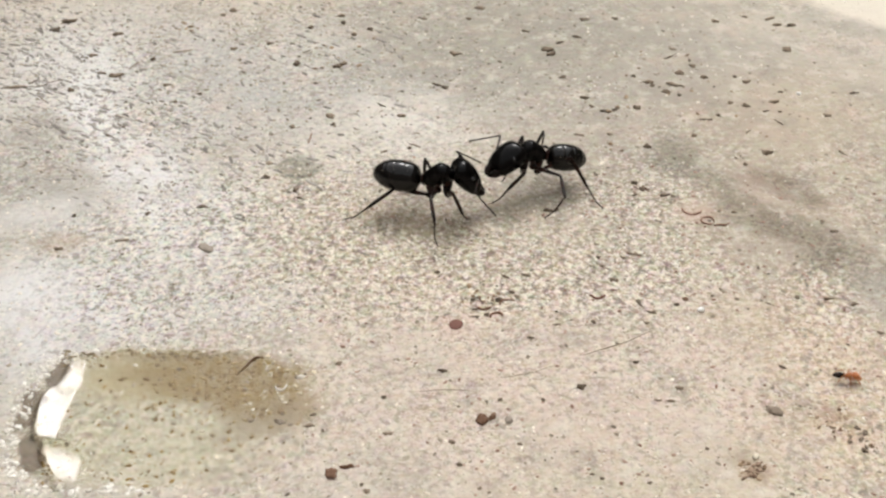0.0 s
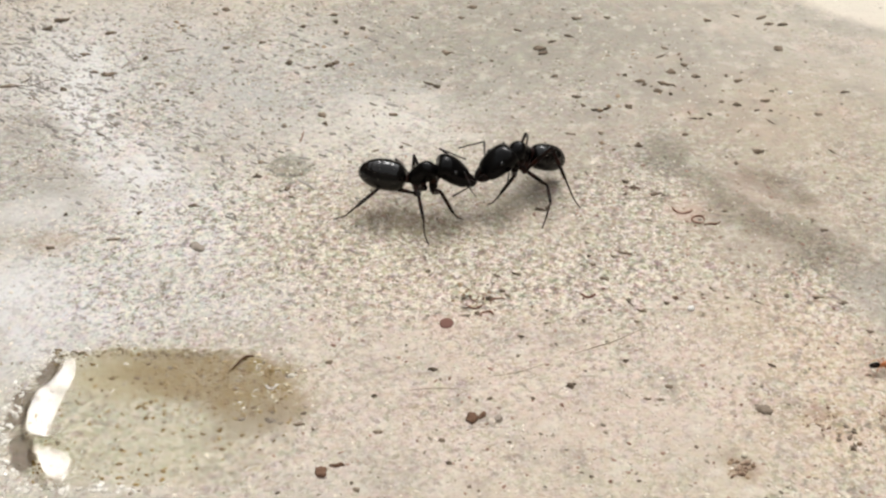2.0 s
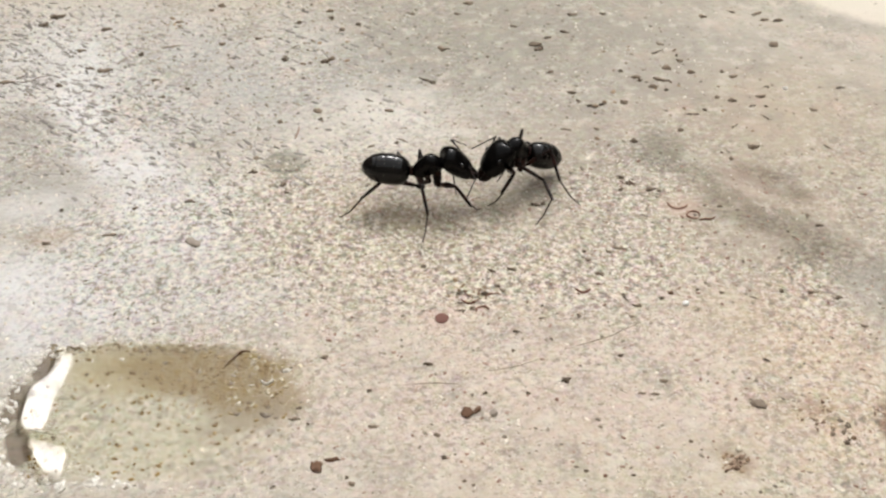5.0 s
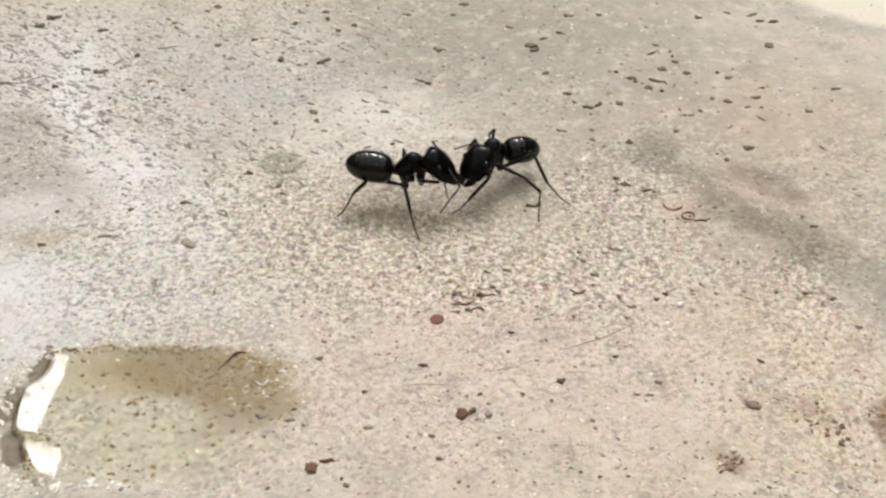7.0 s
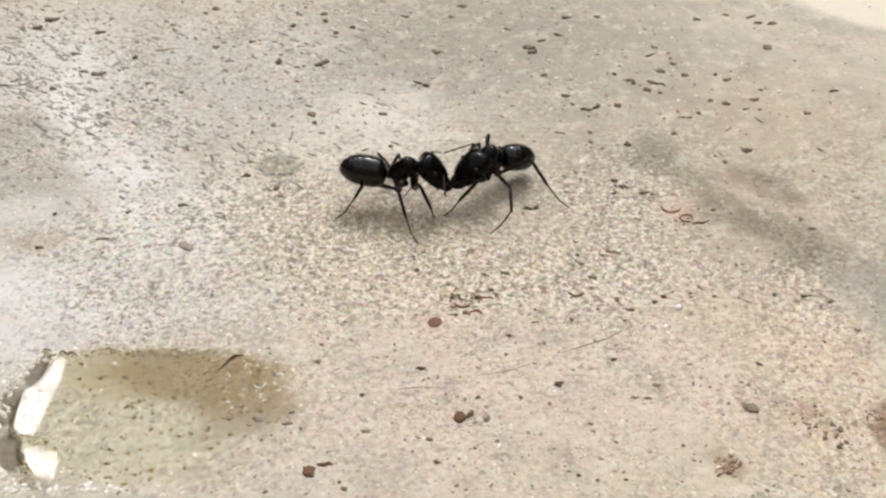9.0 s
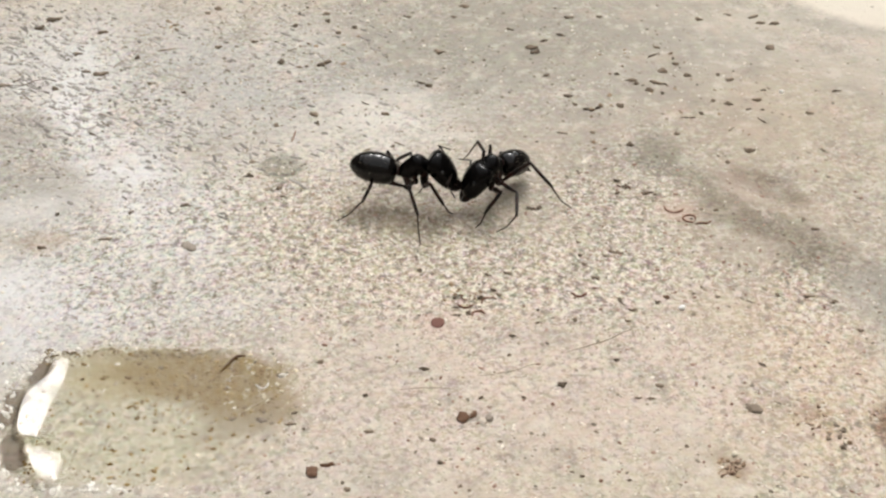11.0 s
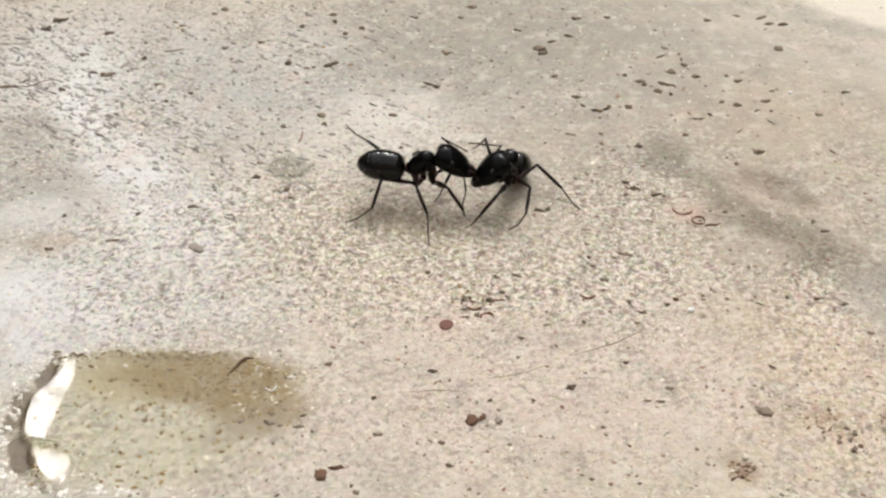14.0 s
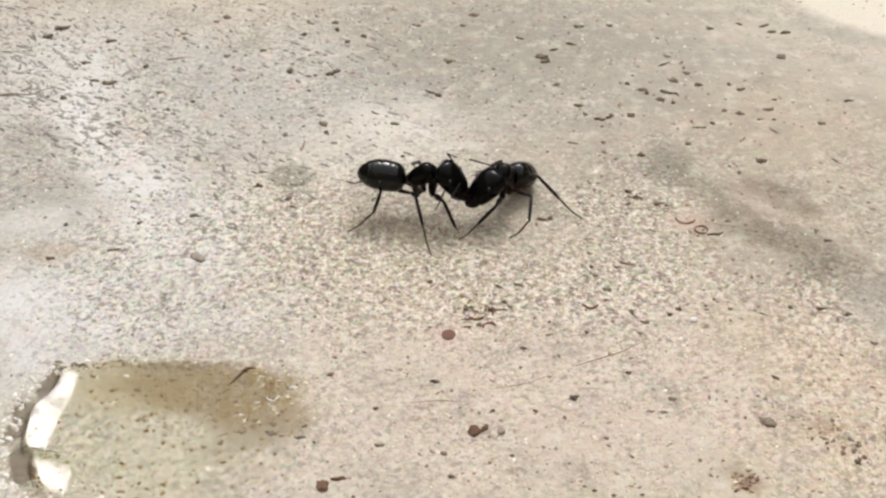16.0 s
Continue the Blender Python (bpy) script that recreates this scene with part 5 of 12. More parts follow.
    walk(west_ant_parts["head"], [
        (0, mm(1.2, -0.13, 3.91, 0, 39, 8.7)), (0.5, mm(1.18, -0.08, 3.99, 0, 35.2, 14.1)), (1, mm(1.18, -0.13, 3.93, 0, 33.8, 15)),
        (1.2, mm(1.2, -0.1, 3.73, 0, 30.7, 11.3)), (1.5, mm(1.23, -0.04, 3.46, 0, 27, 8.5)), (2, mm(1.19, 0.01, 3.9, 0, 22.6, 1.8)),
        (2.5, mm(1.16, -0.13, 4.1, 0, 22.9, 8.4)), (3, mm(1.14, -0.11, 4.16, 0, 25.3, 11)), (3.5, mm(1.14, -0.09, 4.17, 0, 25.7, 10.1)),
        (4, mm(1.21, 0.11, 4.01, 0, 27.2, 10.6)), (4.2, mm(1.2, 0.12, 4, 0, 28.1, 12.4)), (6.3, mm(1.21, 0.11, 3.83, 0, 26.9, 4.7)),
        (6.5, mm(1.21, 0.11, 3.81, 0, 26.6, 4.6)), (6.75, mm(1.2, 0.08, 4, 0, 27.1, -4.4)), (7, mm(1.18, 0.04, 4.17, 0, 27.6, -13.4)),
        (7.2, mm(1.15, 0.1, 4.13, 0, 20.9, -3.1)), (7.5, mm(1.15, 0.09, 3.94, 0, 20.7, 2.9)), (8, mm(1.19, 0.13, 3.83, 0, 29.1, -5.1)),
        (8.5, mm(1.21, 0.06, 3.84, 0, 30.6, -6.8)), (8.8, mm(1.2, 0.05, 3.94, 0, 34, -7.4)), (9, mm(1.2, 0.06, 4.02, 0, 36.5, -7.6)),
        (9.2, mm(1.2, 0.06, 4.02, 0, 36.9, -10.8)), (11.3, mm(1.2, 0.03, 3.95, 0, 36.5, -15.4)), (11.5, mm(1.2, 0.03, 3.94, 0, 37.1, -15.2)),
        (11.8, mm(1.22, 0, 3.85, 0, 48.8, -13.9)), (12, mm(1.2, 0.03, 3.92, 0, 36.2, 0.5)), (12.3, mm(1.17, 0, 4.17, 0, 27.8, -14.6)),
        (12.5, mm(1.15, -0.03, 4.32, 0, 26.6, -10)), (13, mm(1.18, 0, 4.35, 0, 38.5, -9.1)), (13.3, mm(1.18, 0.03, 4.22, 0, 35.2, 1.6)),
        (13.5, mm(1.18, 0.05, 4.14, 0, 28.6, 10.4)), (13.8, mm(1.18, 0.06, 4.17, 0, 12.4, -11.2)), (14, mm(1.2, 0.01, 4.07, 0, 17.5, -8.3)),
        (14.3, mm(1.2, -0.03, 4.13, 0, 34.5, 2.2)), (14.5, mm(1.2, -0.06, 4.18, 0, 35.8, 2.7)), (15, mm(1.22, -0.04, 4.07, 0, 36.6, -4.7)),
        (15.3, mm(1.22, 0.01, 3.97, 0, 42.8, -10.5)), (15.5, mm(1.22, 0.04, 3.9, 0, 37.8, -11.6)), (16, mm(1.22, -0.03, 4.01, 0, 32.9, -23.1)),
    ])
    walk(west_ant_parts["scape_left"], [
        (0, mm(3.23, 0.68, 3.37, 0, -37.9, 150.9)), (0.5, mm(3.15, 0.93, 3.59, 0, -18.5, 129.9)), (1, mm(3.15, 0.92, 3.58, 0, -14.5, 131)),
        (1.2, mm(3.25, 0.82, 3.5, 0, -16.2, 131.1)), (1.5, mm(3.34, 0.78, 3.37, 0, -21.8, 134.6)), (2, mm(3.37, 0.58, 3.98, 0, -20.9, 150.5)),
        (2.5, mm(3.26, 0.69, 4.17, 0, -8.6, 138.1)), (3, mm(3.21, 0.8, 4.14, 0, -0.6, 123.4)), (3.5, mm(3.22, 0.78, 4.13, 0, -4.3, 116.1)),
        (4, mm(3.28, 1.01, 3.91, 0, -11.8, 120.2)), (4.2, mm(3.24, 1.08, 3.87, 0, -11.4, 119.3)), (6.3, mm(3.36, 0.79, 3.74, 0, -14.9, 136.4)),
        (6.5, mm(3.37, 0.78, 3.74, 0, -16.3, 138.7)), (6.75, mm(3.43, 0.41, 3.9, 0, -18.9, 136.4)), (7, mm(3.43, 0.02, 4.06, 0, -21.2, 133.6)),
        (7.2, mm(3.37, 0.48, 4.27, 0, -17.4, 147.7)), (7.5, mm(3.32, 0.7, 4.09, 0, -22.4, 155.1)), (8, mm(3.42, 0.43, 3.66, 0, -14.1, 134.3)),
        (8.5, mm(3.44, 0.3, 3.61, 0, -11.5, 127.3)), (8.8, mm(3.42, 0.27, 3.58, 0, -8.6, 121.6)), (9, mm(3.4, 0.27, 3.57, 0, -6.5, 117.8)),
        (9.2, mm(3.41, 0.15, 3.56, 0, -2.9, 117.5)), (11.3, mm(3.41, -0.06, 3.5, 0, -29.8, 128.2)), (11.5, mm(3.4, -0.05, 3.47, 0, -31.2, 126.8)),
        (11.8, mm(3.29, 0, 2.95, 0, -36.4, 124.2)), (12, mm(3.35, 0.55, 3.48, 0, -12, 132.5)), (12.3, mm(3.42, -0.07, 4.05, 0, -19.1, 133.3)),
        (12.5, mm(3.4, 0.08, 4.25, 0, -30.3, 146)), (13, mm(3.37, 0.15, 3.82, 0, -36.7, 146.4)), (13.3, mm(3.33, 0.59, 3.82, 0, -42.4, 158.7)),
        (13.5, mm(3.25, 0.94, 3.99, 0, -48.2, 162.3)), (13.8, mm(3.39, 0.13, 4.64, 0, -29.8, 152.7)), (14, mm(3.43, 0.19, 4.34, 0, -41.6, 173.8)),
        (14.3, mm(3.34, 0.55, 3.76, 0, -44.4, 161.9)), (14.5, mm(3.33, 0.54, 3.75, 0, -47.5, 159.2)), (15, mm(3.4, 0.28, 3.62, 0, -49.8, 161.6)),
        (15.3, mm(3.37, 0.12, 3.28, 0, -49.5, 150.6)), (15.5, mm(3.42, 0.1, 3.4, 0, -49.5, 157.9)), (16, mm(3.42, -0.42, 3.7, 0, -42.3, 141.8)),
    ])
    walk(west_ant_parts["flagellum_left"], [
        (0, mm(1.51, 1.64, 4.91, 0, 37.2, 22.6)), (0.5, mm(1.63, 2.75, 4.38, 0, 33.6, 34.8)), (1, mm(1.56, 2.74, 4.2, 0, 34.5, 35.5)),
        (1.2, mm(1.67, 2.62, 4.2, 0, 33.5, 36.9)), (1.5, mm(1.71, 2.43, 4.29, 0, 33.5, 30.2)), (2, mm(1.34, 1.73, 4.87, 0, 33.7, 18.4)),
        (2.5, mm(1.42, 2.34, 4.54, 0, 33.4, 24.9)), (3, mm(1.83, 2.89, 4.17, 0, 32.7, 34.1)), (3.5, mm(2.13, 3.02, 4.32, 0, 36.8, 41.3)),
        (4, mm(2.05, 3.13, 4.42, 0, 41.4, 53.6)), (4.2, mm(2.04, 3.22, 4.36, 0, 41.4, 53.2)), (6.3, mm(1.62, 2.45, 4.39, 0, 29.9, 53.2)),
        (6.5, mm(1.56, 2.36, 4.44, 0, 29.7, 51.6)), (6.75, mm(1.72, 2.04, 4.71, 0, 31.1, 66.6)), (7, mm(1.82, 1.71, 4.97, 0, 31.1, 79.1)),
        (7.2, mm(1.36, 1.75, 5.02, 0, 30.1, 72.1)), (7.5, mm(1.22, 1.67, 5.04, 0, 22.2, 37.5)), (8, mm(1.73, 2.17, 4.27, 0, 32.2, 43.3)),
        (8.5, mm(1.96, 2.24, 4.11, 0, 31.1, 56.6)), (8.8, mm(2.13, 2.37, 3.96, 0, 32.5, 63.4)), (9, mm(2.24, 2.46, 3.85, 0, 33.8, 67.8)),
        (9.2, mm(2.26, 2.36, 3.68, 0, 35.4, 63.1)), (11.3, mm(2.06, 1.65, 4.74, 0, 38, 61.9)), (11.5, mm(2.12, 1.66, 4.76, 0, 40.9, 59.9)),
        (11.8, mm(2.16, 1.66, 4.43, 0, 44.9, 58.8)), (12, mm(1.7, 2.35, 4, 0, 28.9, 46.4)), (12.3, mm(1.8, 1.65, 4.87, 0, 27.2, 17.9)),
        (12.5, mm(1.61, 1.29, 5.51, 0, 37.6, 29.8)), (13, mm(1.7, 1.26, 5.32, 0, 38.3, 23.7)), (13.3, mm(1.61, 1.26, 5.51, 0, 44.5, 24.1)),
        (13.5, mm(1.67, 1.45, 5.85, 0, 48.8, 42.2)), (13.8, mm(1.46, 1.12, 5.88, 0, 2.5, 0.2)), (14, mm(1.57, 0.39, 6, 0, 37.5, 14.5)),
        (14.3, mm(1.64, 1.11, 5.5, 0, 37, 59.3)), (14.5, mm(1.75, 1.14, 5.6, 0, 39.3, 62.4)), (15, mm(1.87, 0.79, 5.52, 0, 41.4, 63)),
        (15.3, mm(1.95, 0.92, 5.18, 0, 42.2, 62.3)), (15.5, mm(1.92, 0.71, 5.3, 0, 40.8, 64.5)), (16, mm(1.97, 0.72, 5.38, 0, 38.2, 68.5)),
    ])
    walk(west_ant_parts["fore_femur_left"], [
        (0, mm(0.82, 0.31, 1.9, 0, -42.6, 65.7)), (0.5, mm(0.87, 0.34, 1.96, 0, -41.7, 67.2)), (1, mm(0.87, 0.31, 1.9, 0, -42.6, 65.3)),
        (1.2, mm(0.78, 0.33, 1.73, 0, -45, 58)), (1.5, mm(0.66, 0.38, 1.49, 0, -45.5, 47.9)), (2, mm(0.82, 0.41, 1.88, 0, -37.1, 52.6)),
        (2.5, mm(0.93, 0.3, 2.07, 0, -33.5, 62.2)), (3, mm(0.96, 0.31, 2.12, 0, -35.4, 63.9)), (3.5, mm(0.95, 0.33, 2.13, 0, -39.6, 62.6)),
        (4, mm(0.72, 0.47, 2, 0, -40.4, 66.9)), (4.2, mm(0.72, 0.48, 1.99, 0, -40.4, 66.6)), (6.3, mm(0.7, 0.46, 1.83, 0, -36.1, 57)),
        (6.5, mm(0.69, 0.46, 1.82, 0, -36, 56.5)), (6.75, mm(0.77, 0.45, 1.98, 0, -31.9, 56.9)), (7, mm(0.84, 0.43, 2.15, 0, -28.2, 56.8)),
        (7.2, mm(0.87, 0.47, 2.09, 0, -24.9, 52.4)), (7.5, mm(0.86, 0.47, 1.9, 0, -30.1, 50.5)), (8, mm(0.75, 0.48, 1.82, 0, -32.9, 50.8)),
        (8.5, mm(0.74, 0.44, 1.84, 0, -31.8, 52.9)), (8.8, mm(0.75, 0.43, 1.94, 0, -38.5, 64.5)), (9, mm(0.75, 0.44, 2.01, 0, -27.1, 59.8)),
        (9.2, mm(0.77, 0.44, 2.01, 0, -30.9, 60)), (11.3, mm(0.79, 0.42, 1.93, 0, -35, 58.2)), (11.5, mm(0.79, 0.42, 1.92, 0, -29, 56)),
        (11.8, mm(0.74, 0.4, 1.85, 0, -28, 54.3)), (12, mm(0.77, 0.42, 1.91, 0, -16.8, 53.2)), (12.3, mm(0.88, 0.4, 2.14, 0, -12, 56.2)),
        (12.5, mm(0.94, 0.38, 2.28, 0, -5.5, 56.6)), (13, mm(0.84, 0.4, 2.32, 0, -0.4, 56.6)), (13.3, mm(0.82, 0.42, 2.2, 0, -1.2, 59.7)),
        (13.5, mm(0.81, 0.44, 2.12, 0, 21.4, 45.9)), (13.8, mm(0.83, 0.44, 2.14, 0, -1.9, 43.8)), (14, mm(0.77, 0.41, 2.06, 0, -7.8, 41.9)),
        (14.3, mm(0.8, 0.38, 2.12, 0, -11, 41.9)), (14.5, mm(0.82, 0.36, 2.16, 0, -16.9, 43.6)), (15, mm(0.76, 0.37, 2.07, 0, -19, 37)),
        (15.3, mm(0.72, 0.41, 1.97, 0, -23.2, 47.2)), (15.5, mm(0.7, 0.43, 1.91, 0, -17.6, 47.2)), (16, mm(0.71, 0.38, 2.03, 0, -23.5, 48.8)),
    ])
    walk(west_ant_parts["fore_tibia_left"], [
        (0, mm(1.73, 2.33, 3.93, 0, 65.7, 6.3)), (0.5, mm(1.74, 2.41, 3.95, 0, 62.6, 13.3)), (1, mm(1.8, 2.31, 3.94, 0, 61.9, 12.7)),
        (1.2, mm(1.91, 2.13, 3.85, 0, 59.3, 13.9)), (1.5, mm(2.07, 1.94, 3.63, 0, 53.8, 16.8)), (2, mm(2.28, 2.31, 3.69, 0, 58.7, -6.8)),
        (2.5, mm(2.1, 2.51, 3.72, 0, 60.1, -10.5)), (3, mm(2.03, 2.51, 3.86, 0, 63.7, -9.4)), (3.5, mm(2.01, 2.38, 4.04, 0, 71.6, -6.3)),
        (4, mm(1.62, 2.57, 3.95, 0, 79.9, -13.8)), (4.2, mm(1.63, 2.57, 3.94, 0, 81.4, -22.7)), (6.3, mm(2.02, 2.5, 3.6, 0, 65, -58.2)),
        (6.5, mm(2.03, 2.49, 3.58, 0, 64.5, -62.1)), (6.75, mm(2.16, 2.59, 3.57, 0, 63.4, -62.2)), (7, mm(2.28, 2.64, 3.56, 0, 62.9, -62.1)),
        (7.2, mm(2.53, 2.63, 3.35, 0, 54.7, -55.4)), (7.5, mm(2.51, 2.47, 3.4, 0, 56.3, -57.1)), (8, mm(2.35, 2.44, 3.45, 0, 58.7, -58.3)),
        (8.5, mm(2.28, 2.47, 3.42, 0, 59.1, -56.8)), (8.8, mm(1.76, 2.55, 3.8, 0, 75.2, -82.3)), (9, mm(2.1, 2.74, 3.38, 0, 55.6, -150.2)),
        (9.2, mm(2.06, 2.67, 3.55, 0, 61.3, -154.3)), (11.3, mm(2.09, 2.51, 3.65, 0, 66.2, -158.2)), (11.5, mm(2.26, 2.59, 3.38, 0, 56.8, -151.2)),
        (11.8, mm(2.29, 2.55, 3.26, 0, 52.8, -147.6)), (12, mm(2.49, 2.72, 2.78, 0, 35.2, -134.3)), (12.3, mm(2.51, 2.84, 2.77, 0, 43.6, -148.5)),
        (12.5, mm(2.58, 2.87, 2.57, 0, 42.5, -154.6)), (13, mm(2.49, 2.9, 2.34, 0, 39.9, -154.6)), (13.3, mm(2.33, 3.01, 2.26, 0, 34.8, -146.2)),
        (13.5, mm(2.75, 2.44, 1.02, 0, 7.9, -140.3)), (13.8, mm(2.99, 2.51, 2.24, 0, 28.1, -123.3)), (14, mm(2.99, 2.39, 2.46, 0, 32.3, -121.9)),
        (14.3, mm(2.99, 2.35, 2.69, 0, 36.1, -125.6)), (14.5, mm(2.89, 2.34, 3.04, 0, 41.6, -124.2)), (15, mm(3.02, 2.08, 3.05, 0, 40.4, -128.8)),
        (15.3, mm(2.59, 2.43, 3.16, 0, 53.7, -120.8)), (15.5, mm(2.64, 2.52, 2.82, 0, 39.2, -116.4)), (16, mm(2.52, 2.45, 3.22, 0, 53.2, -121)),
    ])
    walk(west_ant_parts["fore_tarsus_left"], [
        (0, mm(2.67, 2.43, 1.84, 0, 58.5, -30.5)), (0.5, mm(2.77, 2.65, 1.91, 0, 62.4, -14.5)), (1, mm(2.85, 2.55, 1.91, 0, 62.1, -19.8)),
        (1.2, mm(3.05, 2.41, 1.87, 0, 60.3, -24.2)), (1.5, mm(3.37, 2.33, 1.77, 0, 55.2, -34.3)), (2, mm(3.46, 2.17, 1.72, 0, 52.8, -31.9)),
        (2.5, mm(3.23, 2.3, 1.73, 0, 52.8, -34.6)), (3, mm(3.04, 2.34, 1.8, 0, 56.6, -36.9)), (3.5, mm(2.73, 2.3, 1.86, 0, 59.5, -50.8)),
        (4, mm(2.01, 2.48, 1.68, 0, 51.1, -75.4)), (4.2, mm(1.95, 2.44, 1.66, 0, 50.3, -79.5)), (6.3, mm(2.53, 1.67, 1.51, 0, 44.2, -73.7)),
        (6.5, mm(2.5, 1.61, 1.5, 0, 43.7, -75.3)), (6.75, mm(2.64, 1.67, 1.51, 0, 43.9, -74.5)), (7, mm(2.77, 1.72, 1.52, 0, 44.2, -73.6)),
        (7.2, mm(3.29, 1.54, 1.48, 0, 42.8, -64.7)), (7.5, mm(3.2, 1.4, 1.49, 0, 43.5, -66.6)), (8, mm(2.97, 1.42, 1.48, 0, 43.1, -70.1)),
        (8.5, mm(2.92, 1.48, 1.45, 0, 41.6, -70.3)), (8.8, mm(1.83, 1.97, 1.58, 0, 46.9, -98)), (9, mm(0.97, 2.1, 1.48, 0, 43, -137.8)),
        (9.2, mm(1.06, 2.19, 1.53, 0, 45.1, -133.3)), (11.3, mm(1.23, 2.17, 1.55, 0, 45.5, -130.5)), (11.5, mm(1.16, 1.99, 1.45, 0, 42.1, -134)),
        (11.8, mm(1.11, 1.8, 1.43, 0, 41, -133.9)), (12, mm(1.18, 1.37, 1.45, 0, 41.7, -141.7)), (12.3, mm(1.09, 1.97, 1.18, 0, 32.5, -135)),
        (12.5, mm(1.05, 2.14, 1.01, 0, 27.2, -133.5)), (13, mm(0.9, 2.15, 0.87, 0, 23, -134.1)), (13.3, mm(0.76, 1.96, 0.95, 0, 25.5, -135.4)),
        (13.5, mm(1, 0.99, 0.71, 0, 19.5, -146)), (13.8, mm(1.88, 0.82, 1.16, 0, 31.9, -123.9)), (14, mm(1.96, 0.74, 1.23, 0, 34.5, -125.5)),
        (14.3, mm(1.91, 0.84, 1.34, 0, 37.9, -130.1)), (14.5, mm(1.93, 0.92, 1.51, 0, 43.9, -141.9)), (15, mm(1.93, 0.72, 1.56, 0, 46.1, -144.8)),
        (15.3, mm(1.9, 1.26, 1.3, 0, 36.6, -128.8)), (15.5, mm(1.85, 0.93, 1.36, 0, 38.5, -125.8)), (16, mm(1.81, 1.27, 1.38, 0, 39.5, -123.5)),
    ])
    walk(west_ant_parts["mid_femur_left"], [
        (0, mm(0.1, 0.41, 2.36, 0, -20.7, 118.7)), (0.5, mm(0.13, 0.41, 2.39, 0, -20.1, 116.3)), (1, mm(0.14, 0.41, 2.34, 0, -21.9, 113.3)),
        (1.2, mm(0.07, 0.41, 2.2, 0, -24.8, 109.1)), (1.5, mm(-0.02, 0.42, 2.01, 0, -28.5, 102.2)), (2, mm(0.08, 0.42, 2.31, 0, -22.1, 111)),
        (2.5, mm(0.18, 0.4, 2.47, 0, -19.3, 115.6)), (3, mm(0.19, 0.4, 2.51, 0, -18.4, 112.7)), (3.5, mm(0.18, 0.41, 2.51, 0, -16.5, 105.9)),
        (4, mm(0, 0.42, 2.47, 0, -15.3, 107)), (4.2, mm(0, 0.43, 2.46, 0, -15.1, 106.7)), (6.3, mm(-0.02, 0.42, 2.31, 0, -16, 103.7)),
        (6.5, mm(-0.02, 0.42, 2.3, 0, -15.9, 103.3)), (6.75, mm(0.04, 0.42, 2.43, 0, -15.3, 104.9)), (7, mm(0.09, 0.42, 2.57, 0, -14.6, 106)),
        (7.2, mm(0.11, 0.43, 2.49, 0, -15.7, 105.6)), (7.5, mm(0.1, 0.43, 2.3, 0, -17.3, 103)), (8, mm(0.02, 0.43, 2.27, 0, -15.7, 102.2)),
        (8.5, mm(0.02, 0.42, 2.31, 0, -14.1, 102.2)), (8.8, mm(0.02, 0.42, 2.4, 0, -12.7, 102.5)), (9, mm(0.03, 0.42, 2.47, 0, -11.6, 102.8)),
        (9.2, mm(0.04, 0.42, 2.47, 0, -11.9, 102.4)), (11.3, mm(0.06, 0.42, 2.38, 0, -9.5, 98.9)), (11.5, mm(0.06, 0.42, 2.37, 0, -9.4, 98.6)),
        (11.8, mm(0.03, 0.42, 2.33, 0, -8.9, 97.9)), (12, mm(0.04, 0.42, 2.37, 0, -9, 98)), (12.3, mm(0.12, 0.42, 2.55, 0, -9.8, 100.3)),
        (12.5, mm(0.17, 0.41, 2.66, 0, -11.4, 101.8)), (13, mm(0.09, 0.42, 2.75, 0, -8.1, 100.7)), (13.3, mm(0.07, 0.42, 2.63, 0, -8.8, 103.7)),
        (13.5, mm(0.07, 0.42, 2.55, 0, -8.7, 105.4)), (13.8, mm(0.08, 0.42, 2.57, 0, -5.2, 101.6)), (14, mm(0.05, 0.42, 2.52, 0, -3.6, 98.7)),
        (14.3, mm(0.07, 0.42, 2.57, 0, -5.4, 99.3)), (14.5, mm(0.09, 0.42, 2.61, 0, -7.4, 99.6)), (15, mm(0.04, 0.42, 2.55, 0, -8.9, 97.8)),
        (15.3, mm(0.01, 0.42, 2.46, 0, -6.2, 97.5)), (15.5, mm(-0.01, 0.42, 2.4, 0, -4.5, 97.4)), (16, mm(0.01, 0.42, 2.52, 0, -6.4, 98.9)),
    ])
